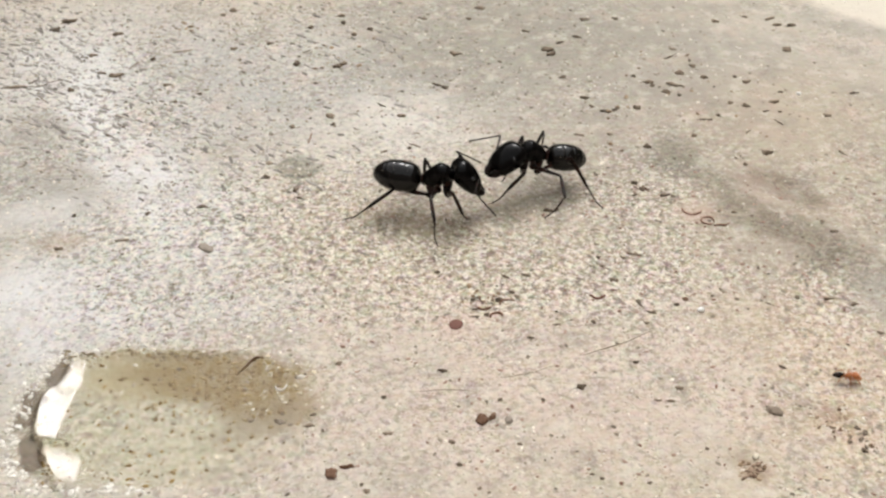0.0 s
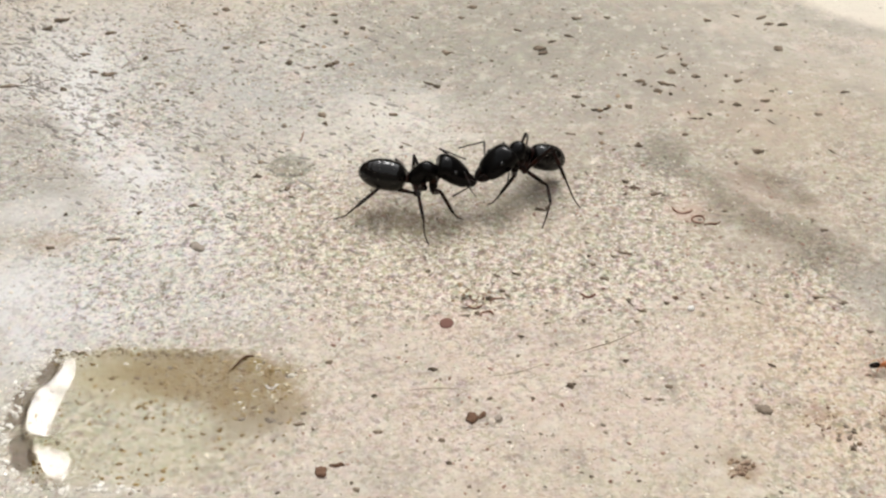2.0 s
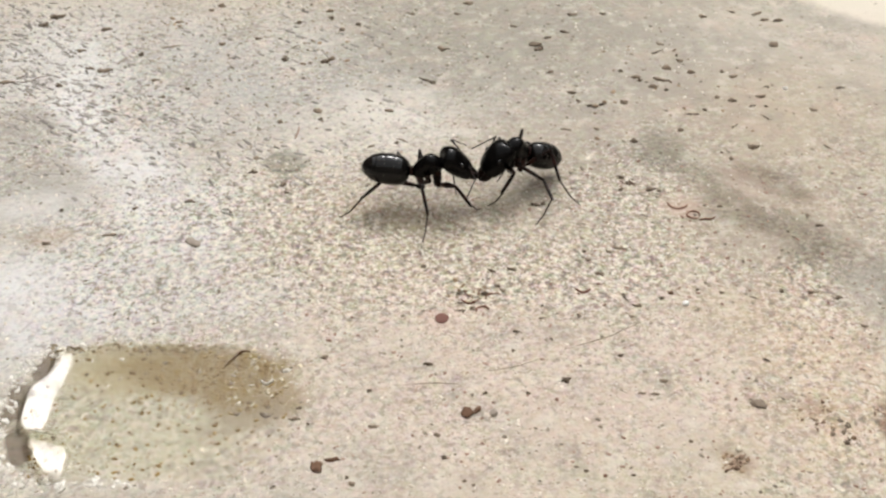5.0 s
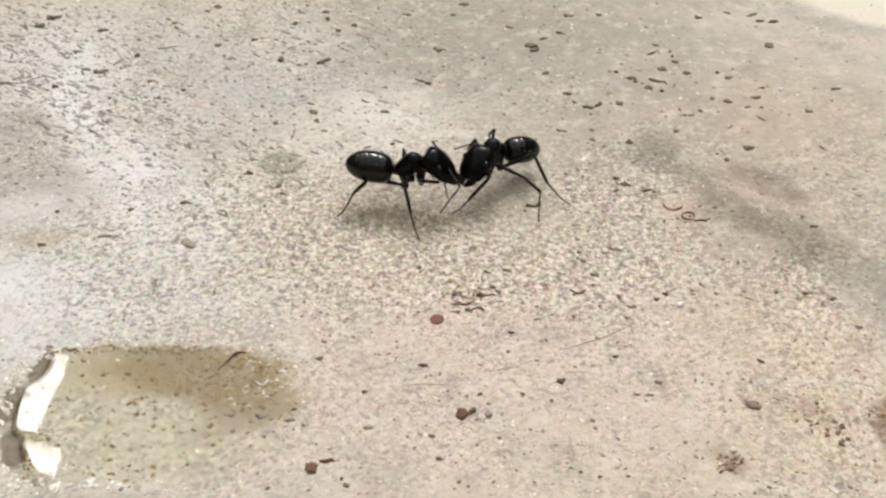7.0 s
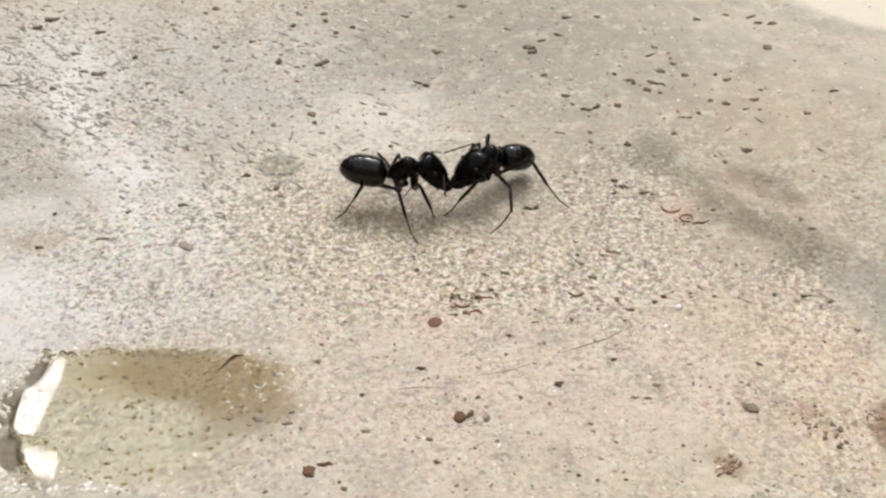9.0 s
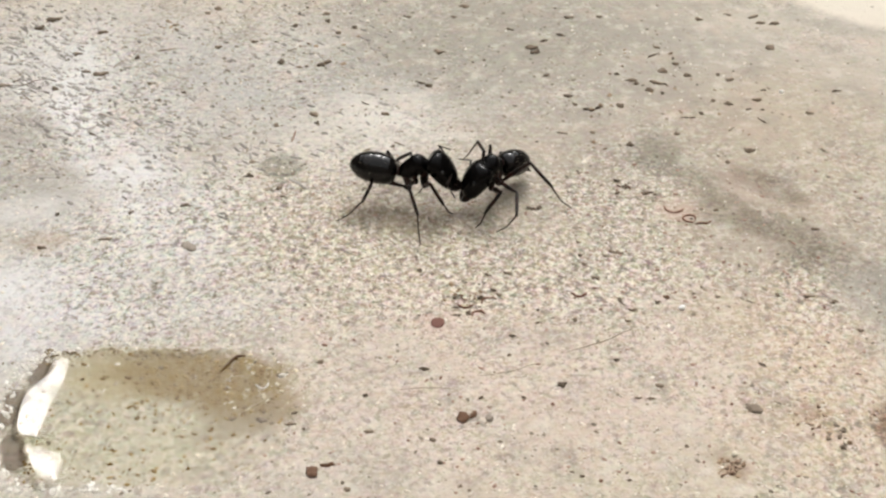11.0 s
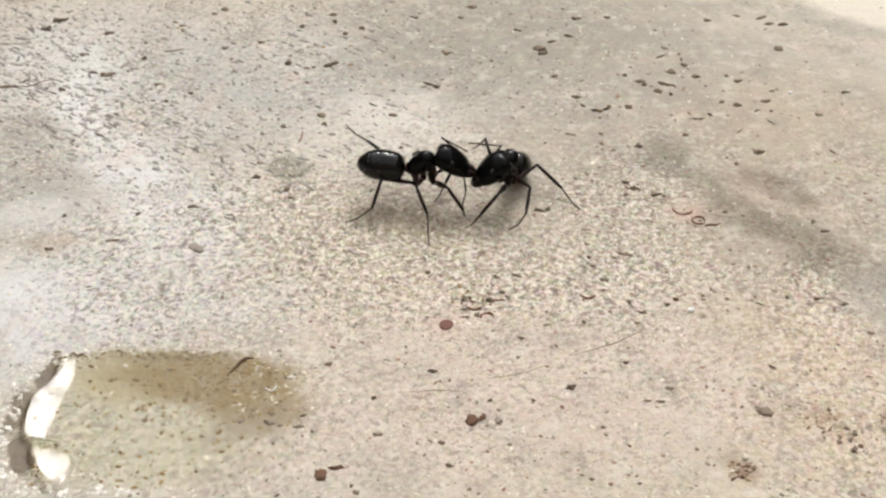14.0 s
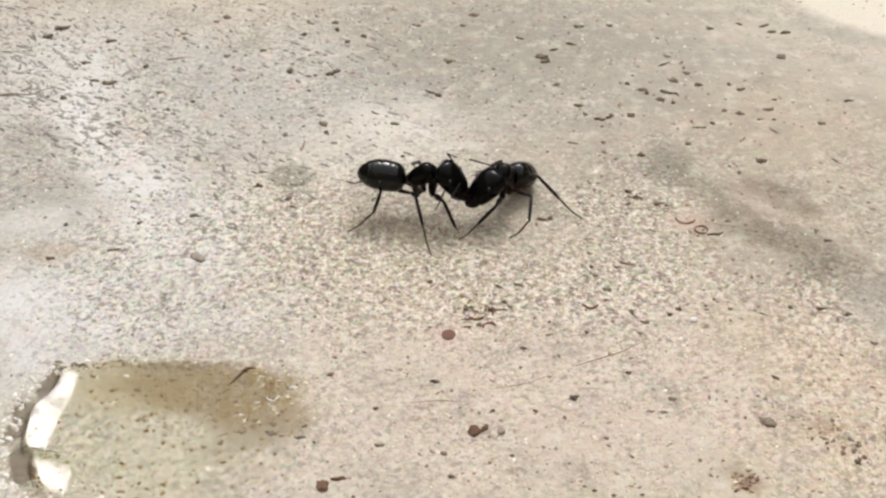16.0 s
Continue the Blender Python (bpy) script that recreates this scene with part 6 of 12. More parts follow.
    walk(west_ant_parts["mid_tibia_left"], [
        (0, mm(-1.2, 2.79, 3.39, 0, 86.8, 152.5)), (0.5, mm(-1.08, 2.85, 3.38, 0, 78.1, 107.6)), (1, mm(-0.93, 2.88, 3.42, 0, 81.4, 128.5)),
        (1.2, mm(-0.8, 2.9, 3.42, 0, 84.1, 157.5)), (1.5, mm(-0.56, 2.91, 3.39, 0, 83.1, 212.4)), (2, mm(-0.88, 2.93, 3.41, 0, 85.5, 222.4)),
        (2.5, mm(-1, 2.87, 3.43, 0, 84.9, 186.4)), (3, mm(-0.87, 2.94, 3.42, 0, 82, 206.7)), (3.5, mm(-0.58, 3.08, 3.34, 0, 75.2, 236.8)),
        (4, mm(-0.82, 3.09, 3.24, 0, 69.1, 247.3)), (4.2, mm(-0.81, 3.11, 3.22, 0, 67.9, 249.7)), (6.3, mm(-0.67, 3.13, 3.11, 0, 66.1, 274.1)),
        (6.5, mm(-0.66, 3.13, 3.09, 0, 65, 272.9)), (6.75, mm(-0.68, 3.13, 3.2, 0, 69.7, 268.7)), (7, mm(-0.68, 3.12, 3.3, 0, 74.8, 262.1)),
        (7.2, mm(-0.64, 3.12, 3.27, 0, 70, 113.1)), (7.5, mm(-0.52, 3.13, 3.16, 0, 64.1, 124.1)), (8, mm(-0.57, 3.16, 3.05, 0, 58, 130.2)),
        (8.5, mm(-0.58, 3.17, 3.01, 0, 56.6, 132.9)), (8.8, mm(-0.59, 3.18, 3.04, 0, 57.1, 128.7)), (9, mm(-0.6, 3.19, 3.05, 0, 57.5, 124.1)),
        (9.2, mm(-0.57, 3.19, 3.07, 0, 58.1, 121.3)), (11.3, mm(-0.38, 3.25, 2.86, 0, 39.1, 130.3)), (11.5, mm(-0.37, 3.25, 2.85, 0, 39.4, 126.9)),
        (11.8, mm(-0.37, 3.26, 2.78, 0, 46.1, 120.8)), (12, mm(-0.36, 3.26, 2.83, 0, 49.3, 112)), (12.3, mm(-0.39, 3.23, 3.04, 0, 46.9, 117)),
        (12.5, mm(-0.42, 3.2, 3.23, 0, 46.7, 117.5)), (13, mm(-0.44, 3.24, 3.16, 0, 42.1, 115.5)), (13.3, mm(-0.6, 3.2, 3.08, 0, 42.1, 113.6)),
        (13.5, mm(-0.69, 3.18, 2.99, 0, 35, 110.9)), (13.8, mm(-0.5, 3.25, 2.83, 0, 38.2, 105.2)), (14, mm(-0.39, 3.28, 2.7, 0, 37.3, 105.8)),
        (14.3, mm(-0.4, 3.27, 2.85, 0, 33.3, 104.5)), (14.5, mm(-0.39, 3.25, 2.99, 0, 27.9, 105.1)), (15, mm(-0.35, 3.26, 3, 0, 30.6, 107.1)),
        (15.3, mm(-0.37, 3.28, 2.77, 0, 30, 109.2)), (15.5, mm(-0.39, 3.29, 2.63, 0, 35.2, 107.6)), (16, mm(-0.44, 3.27, 2.85, 0, 35, 108.6)),
    ])
    walk(west_ant_parts["mid_tarsus_left"], [
        (0, mm(-1.34, 2.86, 0.69, 0, 14.3, 60.6)), (0.5, mm(-1.25, 3.38, 0.74, 0, 15.4, 62.7)), (1, mm(-1.18, 3.2, 0.75, 0, 15.7, 65.6)),
        (1.2, mm(-1.05, 3, 0.73, 0, 15.1, 64.3)), (1.5, mm(-0.84, 2.74, 0.71, 0, 14.8, 62.1)), (2, mm(-1.04, 2.78, 0.72, 0, 14.7, 54.7)),
        (2.5, mm(-1.24, 2.85, 0.74, 0, 15.1, 57)), (3, mm(-1.2, 2.77, 0.75, 0, 15.6, 61.7)), (3.5, mm(-0.96, 2.51, 0.73, 0, 15.2, 68.1)),
        (4, mm(-1.19, 2.2, 0.72, 0, 14.9, 76.9)), (4.2, mm(-1.16, 2.16, 0.71, 0, 14.9, 79.7)), (6.3, mm(-0.6, 2.04, 0.64, 0, 13.2, 65.1)),
        (6.5, mm(-0.6, 1.99, 0.64, 0, 13.1, 65.6)), (6.75, mm(-0.7, 2.19, 0.67, 0, 13.6, 59)), (7, mm(-0.78, 2.42, 0.7, 0, 14.3, 52.4)),
        (7.2, mm(-1.01, 3.97, 0.74, 0, 15.4, 7.4)), (7.5, mm(-1.18, 4.1, 0.73, 0, 15.3, 0.9)), (8, mm(-1.49, 4.25, 0.76, 0, 15.9, -3.1)),
        (8.5, mm(-1.59, 4.26, 0.76, 0, 15.9, -3.3)), (8.8, mm(-1.51, 4.32, 0.77, 0, 16.2, 0.4)), (9, mm(-1.41, 4.39, 0.78, 0, 16.3, 3.5)),
        (9.2, mm(-1.31, 4.41, 0.77, 0, 16, 3)), (11.3, mm(-1.74, 4.85, 1.16, 0, 25.3, -22.4)), (11.5, mm(-1.62, 4.92, 1.13, 0, 24.4, -25.3)),
        (11.8, mm(-1.33, 4.86, 0.83, 0, 17.5, -23.4)), (12, mm(-1.02, 4.89, 0.78, 0, 16.3, -27.6)), (12.3, mm(-1.23, 4.88, 1.07, 0, 23.2, -17)),
        (12.5, mm(-1.27, 4.84, 1.27, 0, 27.9, -13.1)), (13, mm(-1.3, 5.05, 1.35, 0, 30.2, -22.6)), (13.3, mm(-1.4, 5.04, 1.27, 0, 27.9, -26.3)),
        (13.5, mm(-1.49, 5.25, 1.44, 0, 32.5, -48.2)), (13.8, mm(-1.06, 5.3, 1.16, 0, 25.4, -52.9)), (14, mm(-0.98, 5.34, 1.06, 0, 22.8, -53.3)),
        (14.3, mm(-0.96, 5.46, 1.37, 0, 30.4, -52.9)), (14.5, mm(-1.02, 5.55, 1.72, 0, 40.1, -47.6)), (15, mm(-1.03, 5.48, 1.63, 0, 37.3, -48.7)),
        (15.3, mm(-1.14, 5.49, 1.42, 0, 31.7, -44)), (15.5, mm(-1.05, 5.39, 1.07, 0, 23.1, -49.3)), (16, mm(-1.14, 5.36, 1.3, 0, 28.6, -42)),
    ])
    walk(west_ant_parts["hind_femur_left"], [
        (0, mm(-0.44, 0.45, 1.69, 0, -30, 137.5)), (0.5, mm(-0.38, 0.43, 1.69, 0, -26.5, 132.8)), (1, mm(-0.37, 0.45, 1.65, 0, -27.7, 131.8)),
        (1.2, mm(-0.48, 0.44, 1.53, 0, -31.2, 130.6)), (1.5, mm(-0.61, 0.42, 1.38, 0, -35.9, 127.8)), (2, mm(-0.43, 0.39, 1.63, 0, -32.2, 136.1)),
        (2.5, mm(-0.3, 0.44, 1.76, 0, -29.1, 138.9)), (3, mm(-0.27, 0.42, 1.79, 0, -28.8, 137.1)), (3.5, mm(-0.28, 0.43, 1.79, 0, -29.9, 135)),
        (4, mm(-0.54, 0.35, 1.81, 0, -29.9, 136.6)), (4.2, mm(-0.54, 0.35, 1.8, 0, -30.1, 136.8)), (6.3, mm(-0.57, 0.35, 1.66, 0, -36.3, 142.5)),
        (6.5, mm(-0.57, 0.35, 1.64, 0, -36.6, 142.9)), (6.75, mm(-0.48, 0.37, 1.76, 0, -35.1, 142.8)), (7, mm(-0.41, 0.38, 1.87, 0, -33.5, 142.2)),
        (7.2, mm(-0.37, 0.38, 1.78, 0, -35.7, 140.8)), (7.5, mm(-0.38, 0.37, 1.58, 0, -37.6, 136.9)), (8, mm(-0.5, 0.35, 1.59, 0, -37.5, 135.1)),
        (8.5, mm(-0.53, 0.38, 1.64, 0, -36.7, 134.6)), (8.8, mm(-0.52, 0.37, 1.73, 0, -35.3, 133.5)), (9, mm(-0.51, 0.37, 1.8, 0, -34.1, 132.7)),
        (9.2, mm(-0.49, 0.37, 1.79, 0, -34.7, 132.8)), (11.3, mm(-0.47, 0.39, 1.7, 0, -40.4, 140.3)), (11.5, mm(-0.47, 0.39, 1.69, 0, -40, 140.1)),
        (11.8, mm(-0.53, 0.4, 1.67, 0, -39.1, 140.4)), (12, mm(-0.49, 0.39, 1.7, 0, -38.2, 141.4)), (12.3, mm(-0.37, 0.4, 1.85, 0, -34.9, 141)),
        (12.5, mm(-0.3, 0.4, 1.94, 0, -33.5, 141.3)), (13, mm(-0.42, 0.41, 2.06, 0, -31, 141.2)), (13.3, mm(-0.44, 0.38, 1.94, 0, -32.5, 147.2)),
        (13.5, mm(-0.44, 0.38, 1.86, 0, -32.5, 149.3)), (13.8, mm(-0.42, 0.37, 1.87, 0, -29.1, 138.8)), (14, mm(-0.49, 0.39, 1.84, 0, -9.9, 136.2)),
        (14.3, mm(-0.46, 0.41, 1.9, 0, -21.4, 158.3)), (14.5, mm(-0.44, 0.42, 1.94, 0, -19.5, 155.2)), (15, mm(-0.51, 0.42, 1.89, 0, -23.7, 155.7)),
        (15.3, mm(-0.55, 0.4, 1.81, 0, -25.6, 159.8)), (15.5, mm(-0.58, 0.39, 1.75, 0, -27.8, 163.7)), (16, mm(-0.56, 0.41, 1.88, 0, -24.5, 158.8)),
    ])
    walk(west_ant_parts["hind_tibia_left"], [
        (0, mm(-2.54, 2.38, 3.34, 0, 43.3, 88.2)), (0.5, mm(-2.38, 2.59, 3.16, 0, 38.7, 97.7)), (1, mm(-2.32, 2.62, 3.18, 0, 38.7, 95.6)),
        (1.2, mm(-2.32, 2.58, 3.24, 0, 41.4, 89)), (1.5, mm(-2.25, 2.53, 3.32, 0, 45.2, 79.6)), (2, mm(-2.44, 2.33, 3.38, 0, 43.6, 75.4)),
        (2.5, mm(-2.47, 2.33, 3.37, 0, 41.9, 83)), (3, mm(-2.39, 2.39, 3.38, 0, 41.8, 87.7)), (3.5, mm(-2.31, 2.45, 3.44, 0, 46, 87.8)),
        (4, mm(-2.62, 2.31, 3.45, 0, 47.1, 94.9)), (4.2, mm(-2.62, 2.31, 3.45, 0, 46.6, 97.1)), (6.3, mm(-2.68, 1.96, 3.61, 0, 54.6, 67.1)),
        (6.5, mm(-2.68, 1.94, 3.61, 0, 54.5, 67.5)), (6.75, mm(-2.64, 2, 3.65, 0, 55, 65.5)), (7, mm(-2.59, 2.07, 3.69, 0, 53.1, 63.5)),
        (7.2, mm(-2.44, 2.07, 3.7, 0, 54.3, 47.3)), (7.5, mm(-2.29, 2.15, 3.6, 0, 54.5, 45.9)), (8, mm(-2.35, 2.2, 3.59, 0, 54.9, 50.9)),
        (8.5, mm(-2.38, 2.26, 3.62, 0, 55.5, 51.2)), (8.8, mm(-2.37, 2.33, 3.64, 0, 54.8, 53.5)), (9, mm(-2.36, 2.38, 3.65, 0, 53.9, 55.6)),
        (9.2, mm(-2.33, 2.36, 3.67, 0, 54.1, 53.8)), (11.3, mm(-2.4, 2, 3.84, 0, 63, 94.3)), (11.5, mm(-2.41, 2.01, 3.81, 0, 62.5, 96.7)),
        (11.8, mm(-2.5, 2.03, 3.75, 0, 62, 87)), (12, mm(-2.52, 2, 3.74, 0, 62.8, 83.7)), (12.3, mm(-2.47, 2.1, 3.74, 0, 58.5, 95.3)),
        (12.5, mm(-2.45, 2.13, 3.76, 0, 55.8, 101.6)), (13, mm(-2.62, 2.18, 3.76, 0, 58.7, 104.5)), (13.3, mm(-2.78, 1.89, 3.71, 0, 43.8, 182.7)),
        (13.5, mm(-2.84, 1.8, 3.63, 0, 42.2, 183.2)), (13.8, mm(-2.59, 2.27, 3.48, 0, 42.6, 177.4)), (14, mm(-2.84, 2.64, 2.41, 0, -9.9, 136.2)),
        (14.3, mm(-3.32, 1.55, 3.1, 0, 17.8, 143.5)), (14.5, mm(-3.27, 1.73, 3.04, 0, 27.4, 144.2)), (15, mm(-3.26, 1.66, 3.22, 0, 35.1, 137.1)),
        (15.3, mm(-3.34, 1.42, 3.23, 0, 33.9, 145.6)), (15.5, mm(-3.38, 1.21, 3.29, 0, 39.6, 154.2)), (16, mm(-3.36, 1.5, 3.25, 0, 38.2, 159.1)),
    ])
    walk(west_ant_parts["hind_tarsus_left"], [
        (0, mm(-2.48, 4.56, 1.28, 0, 26.2, 140.9)), (0.5, mm(-2.7, 4.91, 1.29, 0, 26.4, 134)), (1, mm(-2.55, 4.95, 1.31, 0, 26.6, 139.9)),
        (1.2, mm(-2.28, 4.83, 1.26, 0, 25.5, 142.6)), (1.5, mm(-1.87, 4.61, 1.19, 0, 24.1, 145.7)), (2, mm(-1.9, 4.43, 1.31, 0, 26.9, 143.2)),
        (2.5, mm(-2.2, 4.55, 1.36, 0, 28.1, 143.2)), (3, mm(-2.3, 4.63, 1.38, 0, 28.2, 144.6)), (3.5, mm(-2.23, 4.53, 1.28, 0, 26.1, 146.4)),
        (4, mm(-2.79, 4.35, 1.26, 0, 25.6, 147)), (4.2, mm(-2.88, 4.35, 1.27, 0, 25.8, 147.4)), (6.3, mm(-2, 3.57, 1.17, 0, 23.5, 134.5)),
        (6.5, mm(-2.02, 3.55, 1.17, 0, 23.6, 134.9)), (6.75, mm(-1.92, 3.57, 1.2, 0, 24.2, 133.2)), (7, mm(-1.78, 3.68, 1.3, 0, 26.4, 133.7)),
        (7.2, mm(-1.26, 3.36, 1.27, 0, 25.6, 127.1)), (7.5, mm(-1.08, 3.4, 1.15, 0, 23.2, 136.4)), (8, mm(-1.27, 3.54, 1.14, 0, 23, 140.6)),
        (8.5, mm(-1.32, 3.59, 1.14, 0, 23.1, 141.6)), (8.8, mm(-1.34, 3.72, 1.19, 0, 24, 138.5)), (9, mm(-1.36, 3.84, 1.22, 0, 24.8, 135.5)),
        (9.2, mm(-1.29, 3.79, 1.24, 0, 25, 134.2)), (11.3, mm(-2.5, 3.35, 1.17, 0, 23.6, 176.1)), (11.5, mm(-2.57, 3.39, 1.15, 0, 23.5, 176.1)),
        (11.8, mm(-2.43, 3.44, 1.11, 0, 22, 174.3)), (12, mm(-2.37, 3.37, 1.07, 0, 21.5, 173.6)), (12.3, mm(-2.62, 3.66, 1.18, 0, 23.7, 170)),
        (12.5, mm(-2.78, 3.78, 1.28, 0, 25.9, 169.1)), (13, mm(-3.01, 3.69, 1.2, 0, 24.3, 169.7)), (13.3, mm(-4.94, 1.79, 1.64, 0, 34.6, 109)),
        (13.5, mm(-5.06, 1.67, 1.62, 0, 34.1, 124.1)), (13.8, mm(-4.8, 2.37, 1.45, 0, 30.1, 155.6)), (14, mm(-4.97, 4.68, 2.92, 0, -9.9, 136.2)),
        (14.3, mm(-5.62, 3.25, 2.18, 0, 49.6, 144.2)), (14.5, mm(-5.42, 3.29, 1.66, 0, 38.1, 142.6)), (15, mm(-5.06, 3.33, 1.5, 0, 31.1, 150)),
        (15.3, mm(-5.4, 2.83, 1.56, 0, 32.6, 133.7)), (15.5, mm(-5.46, 2.21, 1.38, 0, 28.3, 128.2)), (16, mm(-5.57, 2.34, 1.39, 0, 28.7, 123.7)),
    ])
    walk(west_ant_parts["scape_right"], [
        (0, mm(3.38, -0.3, 3.37, 0, -6.4, -98.5)), (0.5, mm(3.4, -0.04, 3.59, 0, -0.2, -97.1)), (1, mm(3.41, -0.05, 3.58, 0, 5.8, -100.4)),
        (1.2, mm(3.45, -0.17, 3.5, 0, 3.4, -99.8)), (1.5, mm(3.48, -0.21, 3.37, 0, -1.8, -92)), (2, mm(3.4, -0.42, 3.98, 0, -3.9, -77.4)),
        (2.5, mm(3.41, -0.3, 4.17, 0, 3.4, -85.2)), (3, mm(3.4, -0.18, 4.14, 0, 9.3, -88.8)), (3.5, mm(3.4, -0.2, 4.13, 0, 7, -82.6)),
        (4, mm(3.46, 0.03, 3.91, 0, 1, -90.2)), (4.2, mm(3.46, 0.1, 3.87, 0, 1, -88.9)), (6.3, mm(3.45, -0.21, 3.74, 0, -2.4, -63.6)),
        (6.5, mm(3.44, -0.22, 3.74, 0, -0.2, -66.8)), (6.75, mm(3.36, -0.59, 3.9, 0, 3.5, -67.4)), (7, mm(3.2, -0.95, 4.06, 0, 8.6, -67.8)),
        (7.2, mm(3.32, -0.52, 4.27, 0, 39.4, -47)), (7.5, mm(3.37, -0.3, 4.09, 0, 4.4, -61)), (8, mm(3.33, -0.56, 3.66, 0, 4.2, -71.6)),
        (8.5, mm(3.33, -0.7, 3.61, 0, 9.5, -75.8)), (8.8, mm(3.29, -0.73, 3.58, 0, 7.5, -81.4)), (9, mm(3.27, -0.72, 3.57, 0, 5.6, -87.1)),
        (9.2, mm(3.22, -0.83, 3.56, 0, -10.1, -86.1)), (11.3, mm(3.14, -1.02, 3.5, 0, -10.4, -100.8)), (11.5, mm(3.14, -1.02, 3.47, 0, -8.1, -97.9)),
        (11.8, mm(3.05, -0.97, 2.95, 0, -9.8, -91.8)), (12, mm(3.36, -0.45, 3.48, 0, 34.4, -101.5)), (12.3, mm(3.17, -1.03, 4.05, 0, -0.6, -112.7)),
        (12.5, mm(3.23, -0.9, 4.25, 0, 87, -220.8)), (13, mm(3.21, -0.84, 3.82, 0, 86.3, -196.9)), (13.3, mm(3.36, -0.41, 3.82, 0, 75.6, -114.7)),
        (13.5, mm(3.43, -0.04, 3.99, 0, 62.4, -114)), (13.8, mm(3.19, -0.85, 4.64, 0, 68.3, -63.9)), (14, mm(3.29, -0.8, 4.34, 0, 58.3, -74.5)),
        (14.3, mm(3.38, -0.44, 3.76, 0, 57.8, -84)), (14.5, mm(3.38, -0.46, 3.75, 0, 44.5, -91.5)), (15, mm(3.32, -0.72, 3.62, 0, 56.2, -86.6)),
        (15.3, mm(3.19, -0.86, 3.28, 0, -0.5, -109.5)), (15.5, mm(3.22, -0.88, 3.4, 0, -2.7, -103.4)), (16, mm(3.03, -1.34, 3.7, 0, -5, -106.5)),
    ])
    walk(west_ant_parts["flagellum_right"], [
        (0, mm(3.01, -2.76, 3.65, 0, 16.1, -52.2)), (0.5, mm(3.09, -2.52, 3.59, 0, 3.9, -47.9)), (1, mm(2.96, -2.49, 3.32, 0, -22.1, -51.1)),
        (1.2, mm(3.02, -2.62, 3.35, 0, -12.5, -36.6)), (1.5, mm(3.4, -2.7, 3.45, 0, -13.5, -50.2)), (2, mm(3.95, -2.85, 4.15, 0, -11.8, -122.7)),
        (2.5, mm(3.62, -2.79, 4.02, 0, -10.8, -128.5)), (3, mm(3.45, -2.65, 3.74, 0, -14.1, -129.7)), (3.5, mm(3.72, -2.66, 3.82, 0, -15.9, -116.1)),
        (4, mm(3.45, -2.47, 3.87, 0, -16, -99.9)), (4.2, mm(3.5, -2.39, 3.82, 0, -15.5, -101.2)), (6.3, mm(4.56, -2.45, 3.85, 0, 19.8, -105.9)),
        (6.5, mm(4.43, -2.52, 3.75, 0, 12.3, -100.4)), (6.75, mm(4.31, -2.89, 3.75, 0, 37, -122.6)), (7, mm(4.13, -3.24, 3.69, 0, 54, -164)),
        (7.2, mm(4.64, -1.93, 2.69, 0, 57, -240.5)), (7.5, mm(4.58, -2.48, 3.9, 0, 67.7, -191.6)), (8, mm(4.12, -2.93, 3.48, 0, 53.7, -246.5)),
        (8.5, mm(3.93, -3.09, 3.2, 0, 54.2, -246.4)), (8.8, mm(3.67, -3.18, 3.26, 0, 46.8, -262)), (9, mm(3.39, -3.21, 3.32, 0, 39.1, -273.3)),
        (9.2, mm(3.39, -3.29, 3.99, 0, 49.7, -280.6)), (11.3, mm(2.68, -3.44, 3.95, 0, 53.8, -295.3)), (11.5, mm(2.8, -3.47, 3.82, 0, 53.2, -290)),
        (11.8, mm(2.97, -3.43, 3.38, 0, 50.9, -279.2)), (12, mm(2.95, -2.47, 2.07, 0, 40.1, -303.3)), (12.3, mm(2.21, -3.34, 4.08, 0, 63, -317.2)),
        (12.5, mm(3.13, -0.82, 1.75, 0, 46.5, -234.7)), (13, mm(3.06, -0.79, 1.33, 0, 34.8, -229)), (13.3, mm(3.1, -0.97, 1.4, 0, 37.9, -228.3)),
        (13.5, mm(2.96, -1.1, 1.77, 0, 49.8, -252)), (13.8, mm(3.6, -1.68, 2.31, 0, 81.3, -186.1)), (14, mm(3.64, -2.07, 2.22, 0, 74.8, -238.2)),
        (14.3, mm(3.52, -1.77, 1.64, 0, 63.2, -256.1)), (14.5, mm(3.33, -2.24, 2, 0, 66.4, -262.1)), (15, mm(3.4, -2.1, 1.54, 0, 68.1, -256.2)),
        (15.3, mm(2.35, -3.22, 3.3, 0, 45.1, -294.2)), (15.5, mm(2.64, -3.31, 3.52, 0, 47.3, -290.7)), (16, mm(2.32, -3.73, 3.91, 0, 38.6, -287.9)),
    ])
